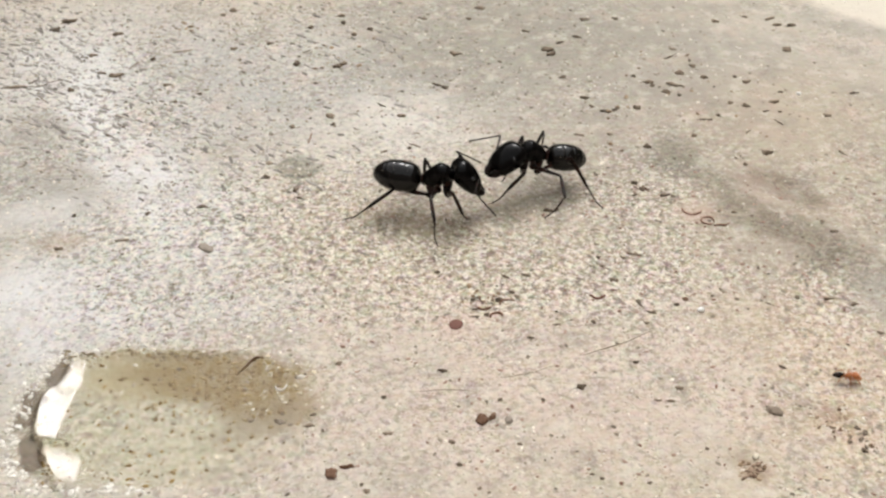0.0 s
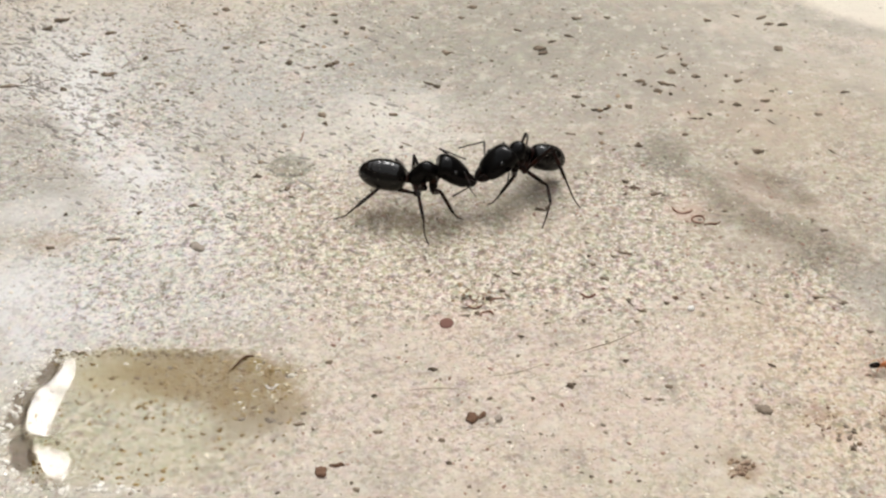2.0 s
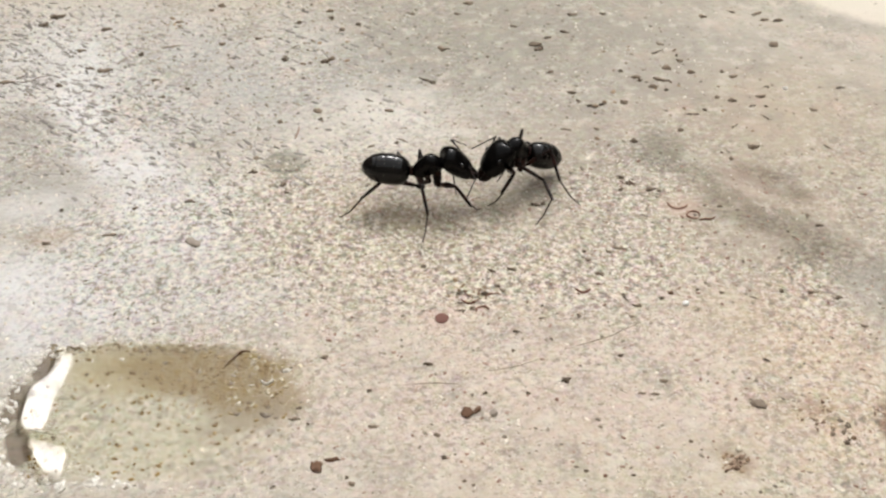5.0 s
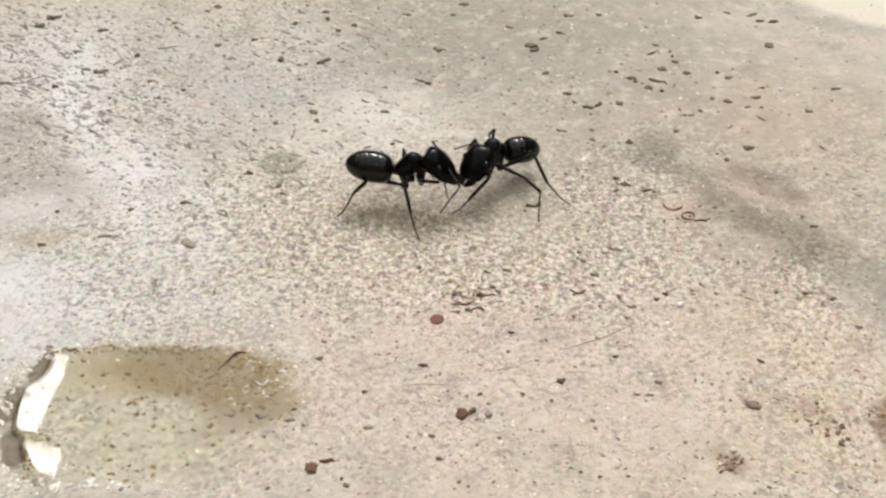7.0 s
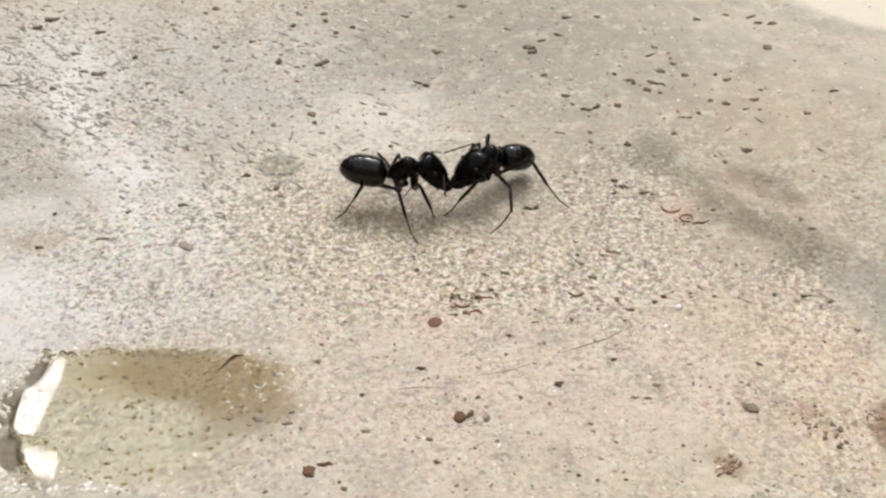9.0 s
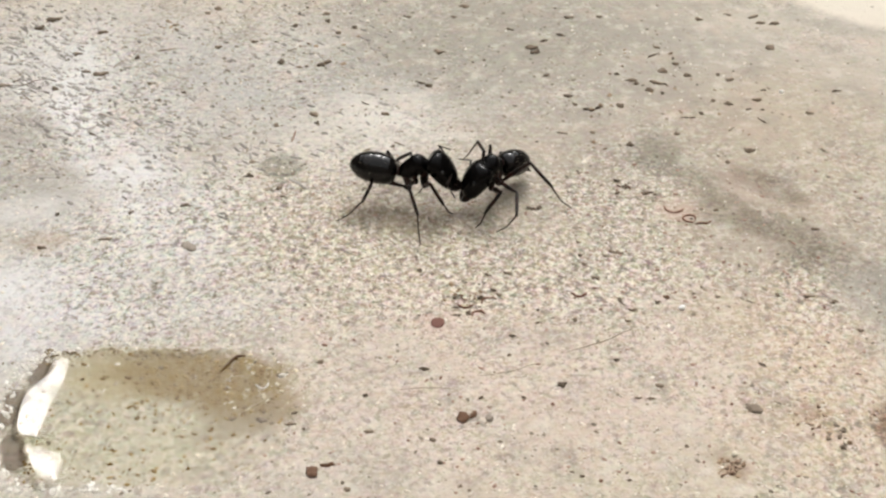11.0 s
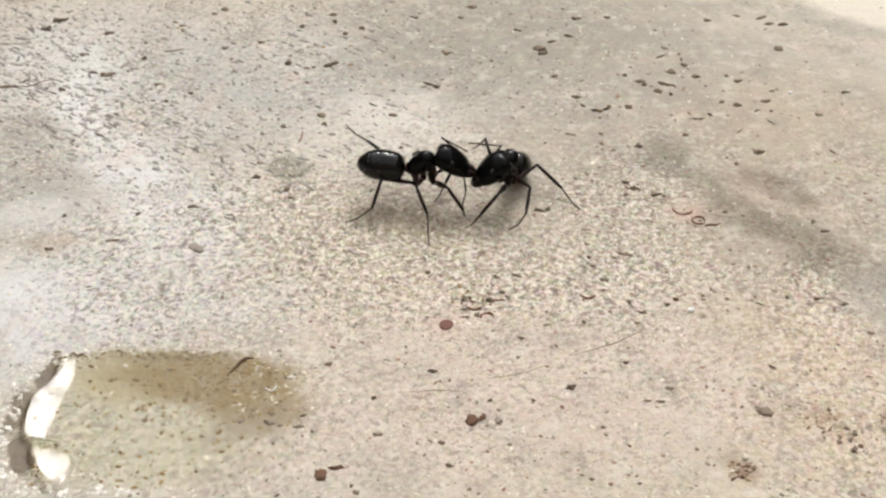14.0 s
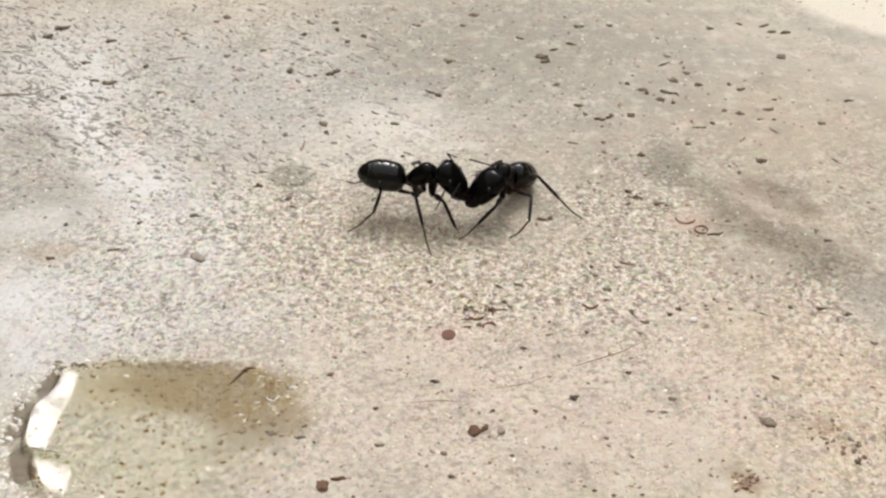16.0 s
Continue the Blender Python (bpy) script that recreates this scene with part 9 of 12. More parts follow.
    walk(east_ant_parts["scape_left"], [
        (0, mm(-2.6, -1.93, 3.78, 0, 8.3, 52.7)), (0.5, mm(-2.48, -1.99, 3.91, 0, 0.9, 44.6)), (1, mm(-2.4, -1.92, 3.87, 0, 1.2, 47.6)),
        (1.2, mm(-3.3, 0.24, 3.85, 0, 3.7, 31.3)), (1.5, mm(-2.69, -1.4, 3.94, 0, 1, 39.9)), (2, mm(-2.53, -2.16, 3.8, 0, -3.9, 41.6)),
        (2.5, mm(-2.17, -2.39, 3.61, 0, -9.5, 41)), (3, mm(-2.17, -2.38, 3.54, 0, -12.5, 38.6)), (3.5, mm(-2.17, -2.32, 3.54, 0, -12.7, 32.8)),
        (4, mm(-2.12, -2.2, 3.45, 0, -16.5, 26.9)), (4.2, mm(-2.14, -2.18, 3.45, 0, -16.3, 27.3)), (6.3, mm(-2.6, -1.34, 3.15, 0, -0.2, 19.5)),
        (6.5, mm(-2.55, -1.46, 3.2, 0, -1.7, 21.8)), (6.75, mm(-2.24, -2.19, 3.32, 0, -0.4, 22.8)), (7, mm(-1.66, -2.79, 3.46, 0, 1.2, 24.2)),
        (7.2, mm(-2.66, -1.84, 3.01, 0, 4.5, 24.7)), (7.5, mm(-2.74, -1.02, 3.01, 0, 5.6, 23.6)), (8, mm(-2.67, -1.24, 2.87, 0, -4, 20.3)),
        (8.5, mm(-2.61, -1.57, 2.94, 0, -0.7, 26.4)), (8.8, mm(-2.45, -2.03, 3.16, 0, -5.4, 27.7)), (9, mm(-2.27, -2.33, 3.29, 0, -12.2, 26.8)),
        (9.2, mm(-2.6, -1.5, 3.05, 0, -4.4, 16.1)), (11.3, mm(-2.13, -1.81, 2.4, 0, -15.5, 41)), (11.5, mm(-2.12, -1.8, 2.39, 0, -22.3, 35)),
        (11.8, mm(-2.24, -1.5, 2.33, 0, -37.5, 28.6)), (12, mm(-2.6, -0.97, 3.11, 0, -33.9, 26.1)), (12.3, mm(-2.54, -1.04, 3.1, 0, -38.7, 24.4)),
        (12.5, mm(-2.33, -2.18, 3.36, 0, -44.7, 28)), (13, mm(-2.35, -2.03, 3.06, 0, -36.9, 30.1)), (13.3, mm(-2.33, -2.07, 3.35, 0, -34.6, 25.3)),
        (13.5, mm(-2.29, -1.02, 2.96, 0, -35.6, 22.2)), (13.8, mm(-2.49, -1.21, 3.36, 0, -33, 34.3)), (14, mm(-2.33, -1.62, 3.55, 0, -30.7, 41)),
        (14.3, mm(-2.26, -1.57, 3.39, 0, -37.6, 36.9)), (14.5, mm(-2.3, -1.56, 3.26, 0, -41.1, 32.7)), (15, mm(-2.3, -1.6, 3.27, 0, -40.4, 32.7)),
        (15.3, mm(-2.32, -0.91, 3.29, 0, -33.4, 30.1)), (15.5, mm(-2.34, -1.07, 3.47, 0, -30.3, 33.6)), (16, mm(-2.22, -2.25, 2.97, 0, -36.1, 44.1)),
    ])
    walk(east_ant_parts["flagellum_left"], [
        (0, mm(-1.1, 0.04, 3.42, 0, 36.8, -128.9)), (0.5, mm(-0.7, -0.23, 3.88, 0, 22.7, -125.7)), (1, mm(-0.72, -0.07, 3.82, 0, 22.6, -117.4)),
        (1.2, mm(-1.17, 1.53, 3.69, 0, 2.7, -49.9)), (1.5, mm(-0.77, 0.2, 3.9, 0, -15.4, -85.6)), (2, mm(-0.66, -0.51, 3.97, 0, 25.1, -99.8)),
        (2.5, mm(-0.31, -0.77, 4.03, 0, 40.8, -108.7)), (3, mm(-0.27, -0.86, 4.08, 0, 42.2, -116.6)), (3.5, mm(-0.11, -1, 4.09, 0, 35.8, -119)),
        (4, mm(0.02, -1.12, 4.15, 0, 27.2, -123.2)), (4.2, mm(-0.01, -1.08, 4.15, 0, 27.1, -122.5)), (6.3, mm(-0.24, -0.5, 3.15, 0, 44.8, -146.2)),
        (6.5, mm(-0.23, -0.53, 3.27, 0, 46.7, -143.3)), (6.75, mm(0.06, -1.22, 3.34, 0, 45.7, -200.4)), (7, mm(0.62, -1.77, 3.41, 0, 24.1, -232.8)),
        (7.2, mm(-0.39, -0.8, 2.82, 0, 44.5, -228.9)), (7.5, mm(-0.46, -0.03, 2.77, 0, 60.2, -203.4)), (8, mm(-0.33, -0.37, 3.05, 0, 32.1, -227.2)),
        (8.5, mm(-0.37, -0.45, 2.97, 0, 33.5, -227.2)), (8.8, mm(-0.24, -0.87, 3.39, 0, 41.2, -215.6)), (9, mm(-0.09, -1.23, 3.82, 0, 46.7, -198.9)),
        (9.2, mm(-0.21, -0.81, 3.24, 0, 38.4, -232.1)), (11.3, mm(-0.31, -0.23, 3.07, 0, 32.4, -232.8)), (11.5, mm(-0.23, -0.47, 3.34, 0, 33.8, -233.9)),
        (11.8, mm(-0.5, -0.55, 3.85, 0, 37.2, -234.3)), (12, mm(-0.74, -0.06, 4.5, 0, 31.9, -223.5)), (12.3, mm(-0.76, -0.24, 4.67, 0, 38.7, -240.6)),
        (12.5, mm(-0.76, -1.35, 5.12, 0, 33.9, -230)), (13, mm(-0.63, -1.02, 4.56, 0, 31.8, -235.8)), (13.3, mm(-0.47, -1.19, 4.78, 0, 30.8, -237.2)),
        (13.5, mm(-0.41, -0.25, 4.42, 0, 36.3, -239.9)), (13.8, mm(-0.76, -0.03, 4.73, 0, 44, -248.1)), (14, mm(-0.71, -0.21, 4.83, 0, 42.4, -250.6)),
        (14.3, mm(-0.68, -0.38, 4.92, 0, 41.4, -250.8)), (14.5, mm(-0.71, -0.55, 4.9, 0, 41.6, -249.8)), (15, mm(-0.7, -0.57, 4.89, 0, 43.3, -246.2)),
        (15.3, mm(-0.51, 0.14, 4.66, 0, 31, -237.8)), (15.5, mm(-0.54, 0.12, 4.73, 0, 31.2, -236.8)), (16, mm(-0.77, -0.85, 4.44, 0, 32, -228.7)),
    ])
    walk(east_ant_parts["fore_femur_left"], [
        (0, mm(-0.71, -0.55, 1.98, 0, -30.4, -90.7)), (0.5, mm(-0.72, -0.5, 1.94, 0, -30.4, -85.4)), (1, mm(-0.77, -0.41, 1.96, 0, -33.9, -83.8)),
        (1.2, mm(-0.79, -0.45, 2.47, 0, -29.5, -64.6)), (1.5, mm(-0.78, -1.05, 2.73, 0, -13.1, -78.4)), (2, mm(-0.44, -0.89, 2.26, 0, -29.9, -93.2)),
        (2.5, mm(-0.59, -0.83, 2.14, 0, -31.3, -84.6)), (3, mm(-0.57, -0.87, 2.14, 0, -30.4, -84)), (3.5, mm(-0.62, -0.91, 2.22, 0, -29.6, -74.5)),
        (4, mm(-0.7, -0.89, 2.37, 0, -28.1, -73.3)), (4.2, mm(-0.7, -0.9, 2.38, 0, -28.4, -74.6)), (6.3, mm(-0.58, -0.97, 2.35, 0, -25.8, -92.1)),
        (6.5, mm(-0.64, -0.95, 2.38, 0, -26.1, -89.8)), (6.75, mm(-0.49, -0.95, 2.23, 0, -24.1, -92.5)), (7, mm(-0.32, -0.92, 2.07, 0, -20.1, -95.9)),
        (7.2, mm(-0.3, -0.78, 1.94, 0, -29.3, -89.4)), (7.5, mm(-0.43, -0.88, 2.23, 0, -22, -104.9)), (8, mm(-0.43, -0.88, 2.14, 0, -23.5, -101.3)),
        (8.5, mm(-0.43, -0.87, 2.09, 0, -24.1, -97.6)), (8.8, mm(-0.34, -0.94, 2.04, 0, -26.6, -103.7)), (9, mm(-0.25, -0.97, 1.98, 0, -26, -110.6)),
        (9.2, mm(-0.14, -0.97, 1.95, 0, -19.6, -101.9)), (11.3, mm(-0.13, -0.93, 1.85, 0, -27.1, -69.6)), (11.5, mm(-0.19, -0.96, 1.86, 0, -26.1, -66.5)),
        (11.8, mm(-0.01, -0.88, 1.76, 0, -35.1, -99.7)), (12, mm(-0.13, -1.04, 2.02, 0, -22.4, -121.1)), (12.3, mm(-0.14, -1.13, 2.06, 0, -17.9, -115.9)),
        (12.5, mm(-0.01, -1, 1.8, 0, -26.7, -107.8)), (13, mm(-0.07, -1.06, 1.73, 0, -27, -109.3)), (13.3, mm(-0.21, -1.16, 1.97, 0, -24.3, -111.9)),
        (13.5, mm(-0.1, -1.27, 2.18, 0, -19.4, -110.9)), (13.8, mm(-0.37, -1.29, 2.38, 0, -12.9, -108.5)), (14, mm(-0.11, -1.31, 2.37, 0, -14.3, -109.9)),
        (14.3, mm(-0.15, -1.34, 2.39, 0, -19.1, -107.1)), (14.5, mm(-0.18, -1.31, 2.27, 0, -19, -106.7)), (15, mm(-0.16, -1.29, 2.25, 0, -18.3, -106.7)),
        (15.3, mm(0.09, -1.23, 2.24, 0, -28, -108)), (15.5, mm(0.01, -1.29, 2.43, 0, -24.7, -108.5)), (16, mm(-0.15, -1.03, 1.77, 0, -18.2, -103.1)),
    ])
    walk(east_ant_parts["fore_tibia_left"], [
        (0, mm(-0.74, -3.14, 3.5, 0, 53.7, 166.9)), (0.5, mm(-0.51, -3.08, 3.46, 0, 53, 172.7)), (1, mm(-0.5, -2.89, 3.63, 0, 52.6, 183.9)),
        (1.2, mm(0.33, -2.8, 3.95, 0, 58.4, 193.8)), (1.5, mm(-0.19, -3.92, 3.41, 0, 50.9, 137.7)), (2, mm(-0.59, -3.48, 3.75, 0, 61, 157.7)),
        (2.5, mm(-0.35, -3.38, 3.7, 0, 60.1, 166.3)), (3, mm(-0.3, -3.45, 3.65, 0, 58.6, 157.8)), (3.5, mm(0.08, -3.42, 3.7, 0, 59.2, 156.5)),
        (4, mm(0.06, -3.43, 3.78, 0, 61.9, 178.1)), (4.2, mm(0, -3.44, 3.8, 0, 63.9, 175.9)), (6.3, mm(-0.68, -3.67, 3.65, 0, 61.5, 187.4)),
        (6.5, mm(-0.63, -3.64, 3.7, 0, 60.8, 188.3)), (6.75, mm(-0.6, -3.68, 3.46, 0, 52.2, 197)), (7, mm(-0.61, -3.72, 3.1, 0, 41.3, 205.1)),
        (7.2, mm(-0.27, -3.4, 3.41, 0, 53.5, 172.2)), (7.5, mm(-1.14, -3.57, 3.35, 0, 52.9, 150.7)), (8, mm(-0.97, -3.57, 3.34, 0, 52.1, 152.1)),
        (8.5, mm(-0.8, -3.58, 3.32, 0, 51.5, 163)), (8.8, mm(-0.97, -3.55, 3.38, 0, 50.8, 180.9)), (9, mm(-1.2, -3.49, 3.3, 0, 45.2, 196.2)),
        (9.2, mm(-0.73, -3.74, 2.95, 0, 45.3, 157.2)), (11.3, mm(0.8, -3.44, 3.22, 0, 33.4, 229.6)), (11.5, mm(0.89, -3.43, 3.18, 0, 32.6, 232.1)),
        (11.8, mm(-0.43, -3.3, 3.48, 0, 43.9, 227.6)), (12, mm(-1.56, -3.42, 3.17, 0, 52.1, 180.1)), (12.3, mm(-1.38, -3.69, 2.98, 0, 49, 178.9)),
        (12.5, mm(-0.83, -3.56, 3.15, 0, 37.4, 216)), (13, mm(-0.95, -3.58, 3.09, 0, 36.6, 217.2)), (13.3, mm(-1.23, -3.69, 3.21, 0, 37.2, 222.5)),
        (13.5, mm(-1.11, -3.92, 3.18, 0, 45.4, 212.2)), (13.8, mm(-1.3, -4.06, 3.05, 0, 38.2, 214.8)), (14, mm(-1.1, -4.04, 3.12, 0, 38.7, 213.2)),
        (14.3, mm(-0.98, -4.05, 3.37, 0, 43.9, 206.7)), (14.5, mm(-0.99, -4.02, 3.25, 0, 40.4, 211)), (15, mm(-0.98, -4.02, 3.19, 0, 40.6, 209.7)),
        (15.3, mm(-0.73, -3.75, 3.65, 0, 59.4, 161.5)), (15.5, mm(-0.85, -3.87, 3.69, 0, 59.9, 151.6)), (16, mm(-0.79, -3.8, 2.71, 0, 47.3, 191.7)),
    ])
    walk(east_ant_parts["fore_tarsus_left"], [
        (0, mm(-2.06, -2.83, 1.64, 0, 49.6, 169.3)), (0.5, mm(-1.89, -2.91, 1.62, 0, 48.4, 169.3)), (1, mm(-1.89, -2.98, 1.8, 0, 56.7, 173.9)),
        (1.2, mm(-0.84, -3.09, 1.99, 0, 67.7, 222)), (1.5, mm(-1.26, -2.94, 1.63, 0, 48.9, 144.3)), (2, mm(-1.62, -3.06, 1.74, 0, 53.3, 152.9)),
        (2.5, mm(-1.46, -3.11, 1.7, 0, 52, 156.6)), (3, mm(-1.42, -3, 1.69, 0, 51.6, 156.4)), (3.5, mm(-1, -2.96, 1.73, 0, 54, 147.5)),
        (4, mm(-1.02, -3.39, 1.75, 0, 54.2, 132.2)), (4.2, mm(-1.01, -3.37, 1.74, 0, 53.5, 135.8)), (6.3, mm(-1.76, -3.81, 1.63, 0, 49.1, 193.8)),
        (6.5, mm(-1.74, -3.8, 1.69, 0, 51.6, 195.3)), (6.75, mm(-1.95, -4.09, 1.64, 0, 49.3, 188.4)), (7, mm(-2.17, -4.46, 1.59, 0, 46.8, 179.4)),
        (7.2, mm(-1.63, -3.21, 1.56, 0, 46.1, 153.8)), (7.5, mm(-2.36, -2.89, 1.52, 0, 44.2, 140.1)), (8, mm(-2.22, -2.91, 1.52, 0, 44.3, 145)),
        (8.5, mm(-2.17, -3.16, 1.52, 0, 44.4, 147.8)), (8.8, mm(-2.43, -3.57, 1.6, 0, 47.6, 164)), (9, mm(-2.76, -3.95, 1.66, 0, 50.2, 182.7)),
        (9.2, mm(-2.22, -3.11, 1.32, 0, 36.9, 159.1)), (11.3, mm(-0.45, -4.9, 1.95, 0, 65.1, 154.3)), (11.5, mm(-0.3, -4.96, 1.94, 0, 64.1, 158.3)),
        (11.8, mm(-1.54, -4.52, 1.89, 0, 60.9, 133.2)), (12, mm(-2.97, -3.42, 1.35, 0, 38.3, 134.8)), (12.3, mm(-2.89, -3.67, 1.24, 0, 34.5, 138.5)),
        (12.5, mm(-2.3, -4.63, 1.75, 0, 53.8, 126.3)), (13, mm(-2.42, -4.7, 1.72, 0, 53, 200.7)), (13.3, mm(-2.58, -4.93, 1.82, 0, 57.4, 183.1)),
        (13.5, mm(-2.48, -4.78, 1.54, 0, 45.3, 186.6)), (13.8, mm(-2.78, -5.09, 1.62, 0, 48.8, 172.3)), (14, mm(-2.6, -5.02, 1.68, 0, 50.8, 169.4)),
        (14.3, mm(-2.46, -4.8, 1.78, 0, 55.5, 171.9)), (14.5, mm(-2.49, -4.93, 1.75, 0, 54.3, 166.2)), (15, mm(-2.49, -4.89, 1.7, 0, 51.4, 171.2)),
        (15.3, mm(-1.84, -3.38, 1.67, 0, 50.5, 108.2)), (15.5, mm(-1.87, -3.32, 1.7, 0, 51.6, 111)), (16, mm(-2.32, -4.12, 1.02, 0, 27.4, 208.9)),
    ])
    walk(east_ant_parts["mid_femur_left"], [
        (0, mm(-0.01, -0.43, 2.44, 0, -0.4, -32.2)), (0.5, mm(-0.02, -0.43, 2.41, 0, -1.6, -29.7)), (1, mm(-0.07, -0.42, 2.43, 0, 3, -24.1)),
        (1.2, mm(-0.08, -0.43, 2.92, 0, 8, -18.4)), (1.5, mm(-0.1, -0.59, 2.93, 0, -7.1, -41.4)), (2, mm(0.14, -0.43, 2.66, 0, 33.2, -13.8)),
        (2.5, mm(0.06, -0.46, 2.53, 0, 6.1, -45.1)), (3, mm(0.06, -0.46, 2.51, 0, 7.7, -42)), (3.5, mm(0.03, -0.49, 2.57, 0, 11, -33.1)),
        (4, mm(-0.02, -0.51, 2.69, 0, 10.3, -41.1)), (4.2, mm(-0.03, -0.51, 2.7, 0, 9, -42.9)), (6.3, mm(0.04, -0.5, 2.67, 0, 22.8, -6.7)),
        (6.5, mm(0.01, -0.51, 2.7, 0, 23, -4.1)), (6.75, mm(0.1, -0.46, 2.59, 0, 3.1, -36)), (7, mm(0.2, -0.4, 2.49, 0, 6.2, -34.9)),
        (7.2, mm(0.23, -0.35, 2.43, 0, 5.4, -62.2)), (7.5, mm(0.15, -0.42, 2.64, 0, -3.8, -70.4)), (8, mm(0.15, -0.42, 2.56, 0, -4.6, -69.3)),
        (8.5, mm(0.15, -0.42, 2.51, 0, -3.5, -69.2)), (8.8, mm(0.18, -0.41, 2.44, 0, -0.9, -64.8)), (9, mm(0.22, -0.4, 2.38, 0, 1.8, -62)),
        (9.2, mm(0.27, -0.36, 2.36, 0, -3.6, -57)), (11.3, mm(0.28, -0.33, 2.28, 0, -5.1, -51)), (11.5, mm(0.25, -0.37, 2.28, 0, -5.7, -48.9)),
        (11.8, mm(0.34, -0.27, 2.22, 0, -1.2, -57.2)), (12, mm(0.26, -0.39, 2.39, 0, -8, -64.1)), (12.3, mm(0.24, -0.44, 2.38, 0, -6.5, -60.5)),
        (12.5, mm(0.31, -0.33, 2.2, 0, -15, -69.3)), (13, mm(0.28, -0.38, 2.1, 0, -15.6, -65.9)), (13.3, mm(0.2, -0.48, 2.26, 0, -15.6, -66.8)),
        (13.5, mm(0.23, -0.53, 2.41, 0, -10.6, -66)), (13.8, mm(0.1, -0.61, 2.56, 0, -9.3, -63.9)), (14, mm(0.23, -0.56, 2.57, 0, -10.2, -61)),
        (14.3, mm(0.2, -0.59, 2.56, 0, -11, -57.5)), (14.5, mm(0.19, -0.58, 2.46, 0, -11.1, -58)), (15, mm(0.2, -0.56, 2.46, 0, -12.3, -59.1)),
        (15.3, mm(0.31, -0.46, 2.5, 0, -8.2, -50.4)), (15.5, mm(0.28, -0.52, 2.64, 0, -6.8, -51.5)), (16, mm(0.26, -0.39, 2.15, 0, -11.8, -46)),
    ])
    walk(east_ant_parts["mid_tibia_left"], [
        (0, mm(2.45, -1.97, 2.46, 0, 8.1, -85.3)), (0.5, mm(2.5, -1.87, 2.49, 0, 7.7, -86.2)), (1, mm(2.58, -1.61, 2.27, 0, 5.1, -82.8)),
        (1.2, mm(2.64, -1.34, 2.52, 0, -18.7, -89.4)), (1.5, mm(2.06, -2.5, 3.29, 0, 15.9, -77.2)), (2, mm(2.5, -1.01, 1.08, 0, -3.4, -88)),
        (2.5, mm(2.1, -2.5, 2.22, 0, -2.1, -75.8)), (3, mm(2.19, -2.39, 2.12, 0, -1.8, -75.1)), (3.5, mm(2.42, -2.05, 2.01, 0, 2.1, -74.9)),
        (4, mm(2.13, -2.38, 2.17, 0, 4.8, -76.6)), (4.2, mm(2.07, -2.45, 2.24, 0, 5.2, -77)), (6.3, mm(2.7, -0.81, 1.55, 0, -3.1, -79.1)),
        (6.5, mm(2.67, -0.7, 1.56, 0, -1.4, -79.5)), (6.75, mm(2.45, -2.16, 2.43, 0, -0.7, -66.3)), (7, mm(2.57, -2.04, 2.18, 0, -3.8, -62.1)),
        (7.2, mm(1.58, -2.9, 2.15, 0, 6, -83.8)), (7.5, mm(1.12, -3.15, 2.83, 0, 14.4, -92.3)), (8, mm(1.17, -3.13, 2.79, 0, 13.6, -92.1)),
        (8.5, mm(1.18, -3.12, 2.69, 0, 11.3, -91.9)), (8.8, mm(1.42, -3.04, 2.48, 0, 9.4, -91.8)), (9, mm(1.58, -2.96, 2.29, 0, 11.7, -89.6)),
        (9.2, mm(1.85, -2.79, 2.54, 0, 11.5, -88.8)), (11.3, mm(2.1, -2.58, 2.54, 0, 10, -94.5)), (11.5, mm(2.15, -2.54, 2.57, 0, 9, -95.1)),
        (11.8, mm(1.9, -2.7, 2.28, 0, 1.5, -86.9)), (12, mm(1.52, -2.98, 2.8, 0, 11, -92.9)), (12.3, mm(1.66, -2.95, 2.71, 0, 11.6, -96.4)),
        (12.5, mm(1.3, -2.95, 2.95, 0, 14.2, -100)), (13, mm(1.42, -2.93, 2.88, 0, 15.9, -96.3)), (13.3, mm(1.3, -3.05, 3.04, 0, 19.5, -98.7)),
        (13.5, mm(1.39, -3.14, 2.95, 0, 17.6, -101.9)), (13.8, mm(1.36, -3.18, 3.03, 0, 18, -99.3)), (14, mm(1.61, -3.05, 3.09, 0, 18.9, -100.2)),
        (14.3, mm(1.73, -2.99, 3.11, 0, 17.7, -101.6)), (14.5, mm(1.7, -2.99, 3.02, 0, 16.3, -100.1)), (15, mm(1.65, -2.99, 3.08, 0, 18.2, -97.6)),
        (15.3, mm(2.14, -2.67, 2.91, 0, 16.6, -98.2)), (15.5, mm(2.07, -2.77, 2.99, 0, 18.3, -98.9)), (16, mm(2.23, -2.43, 2.75, 0, 14.2, -96.4)),
    ])
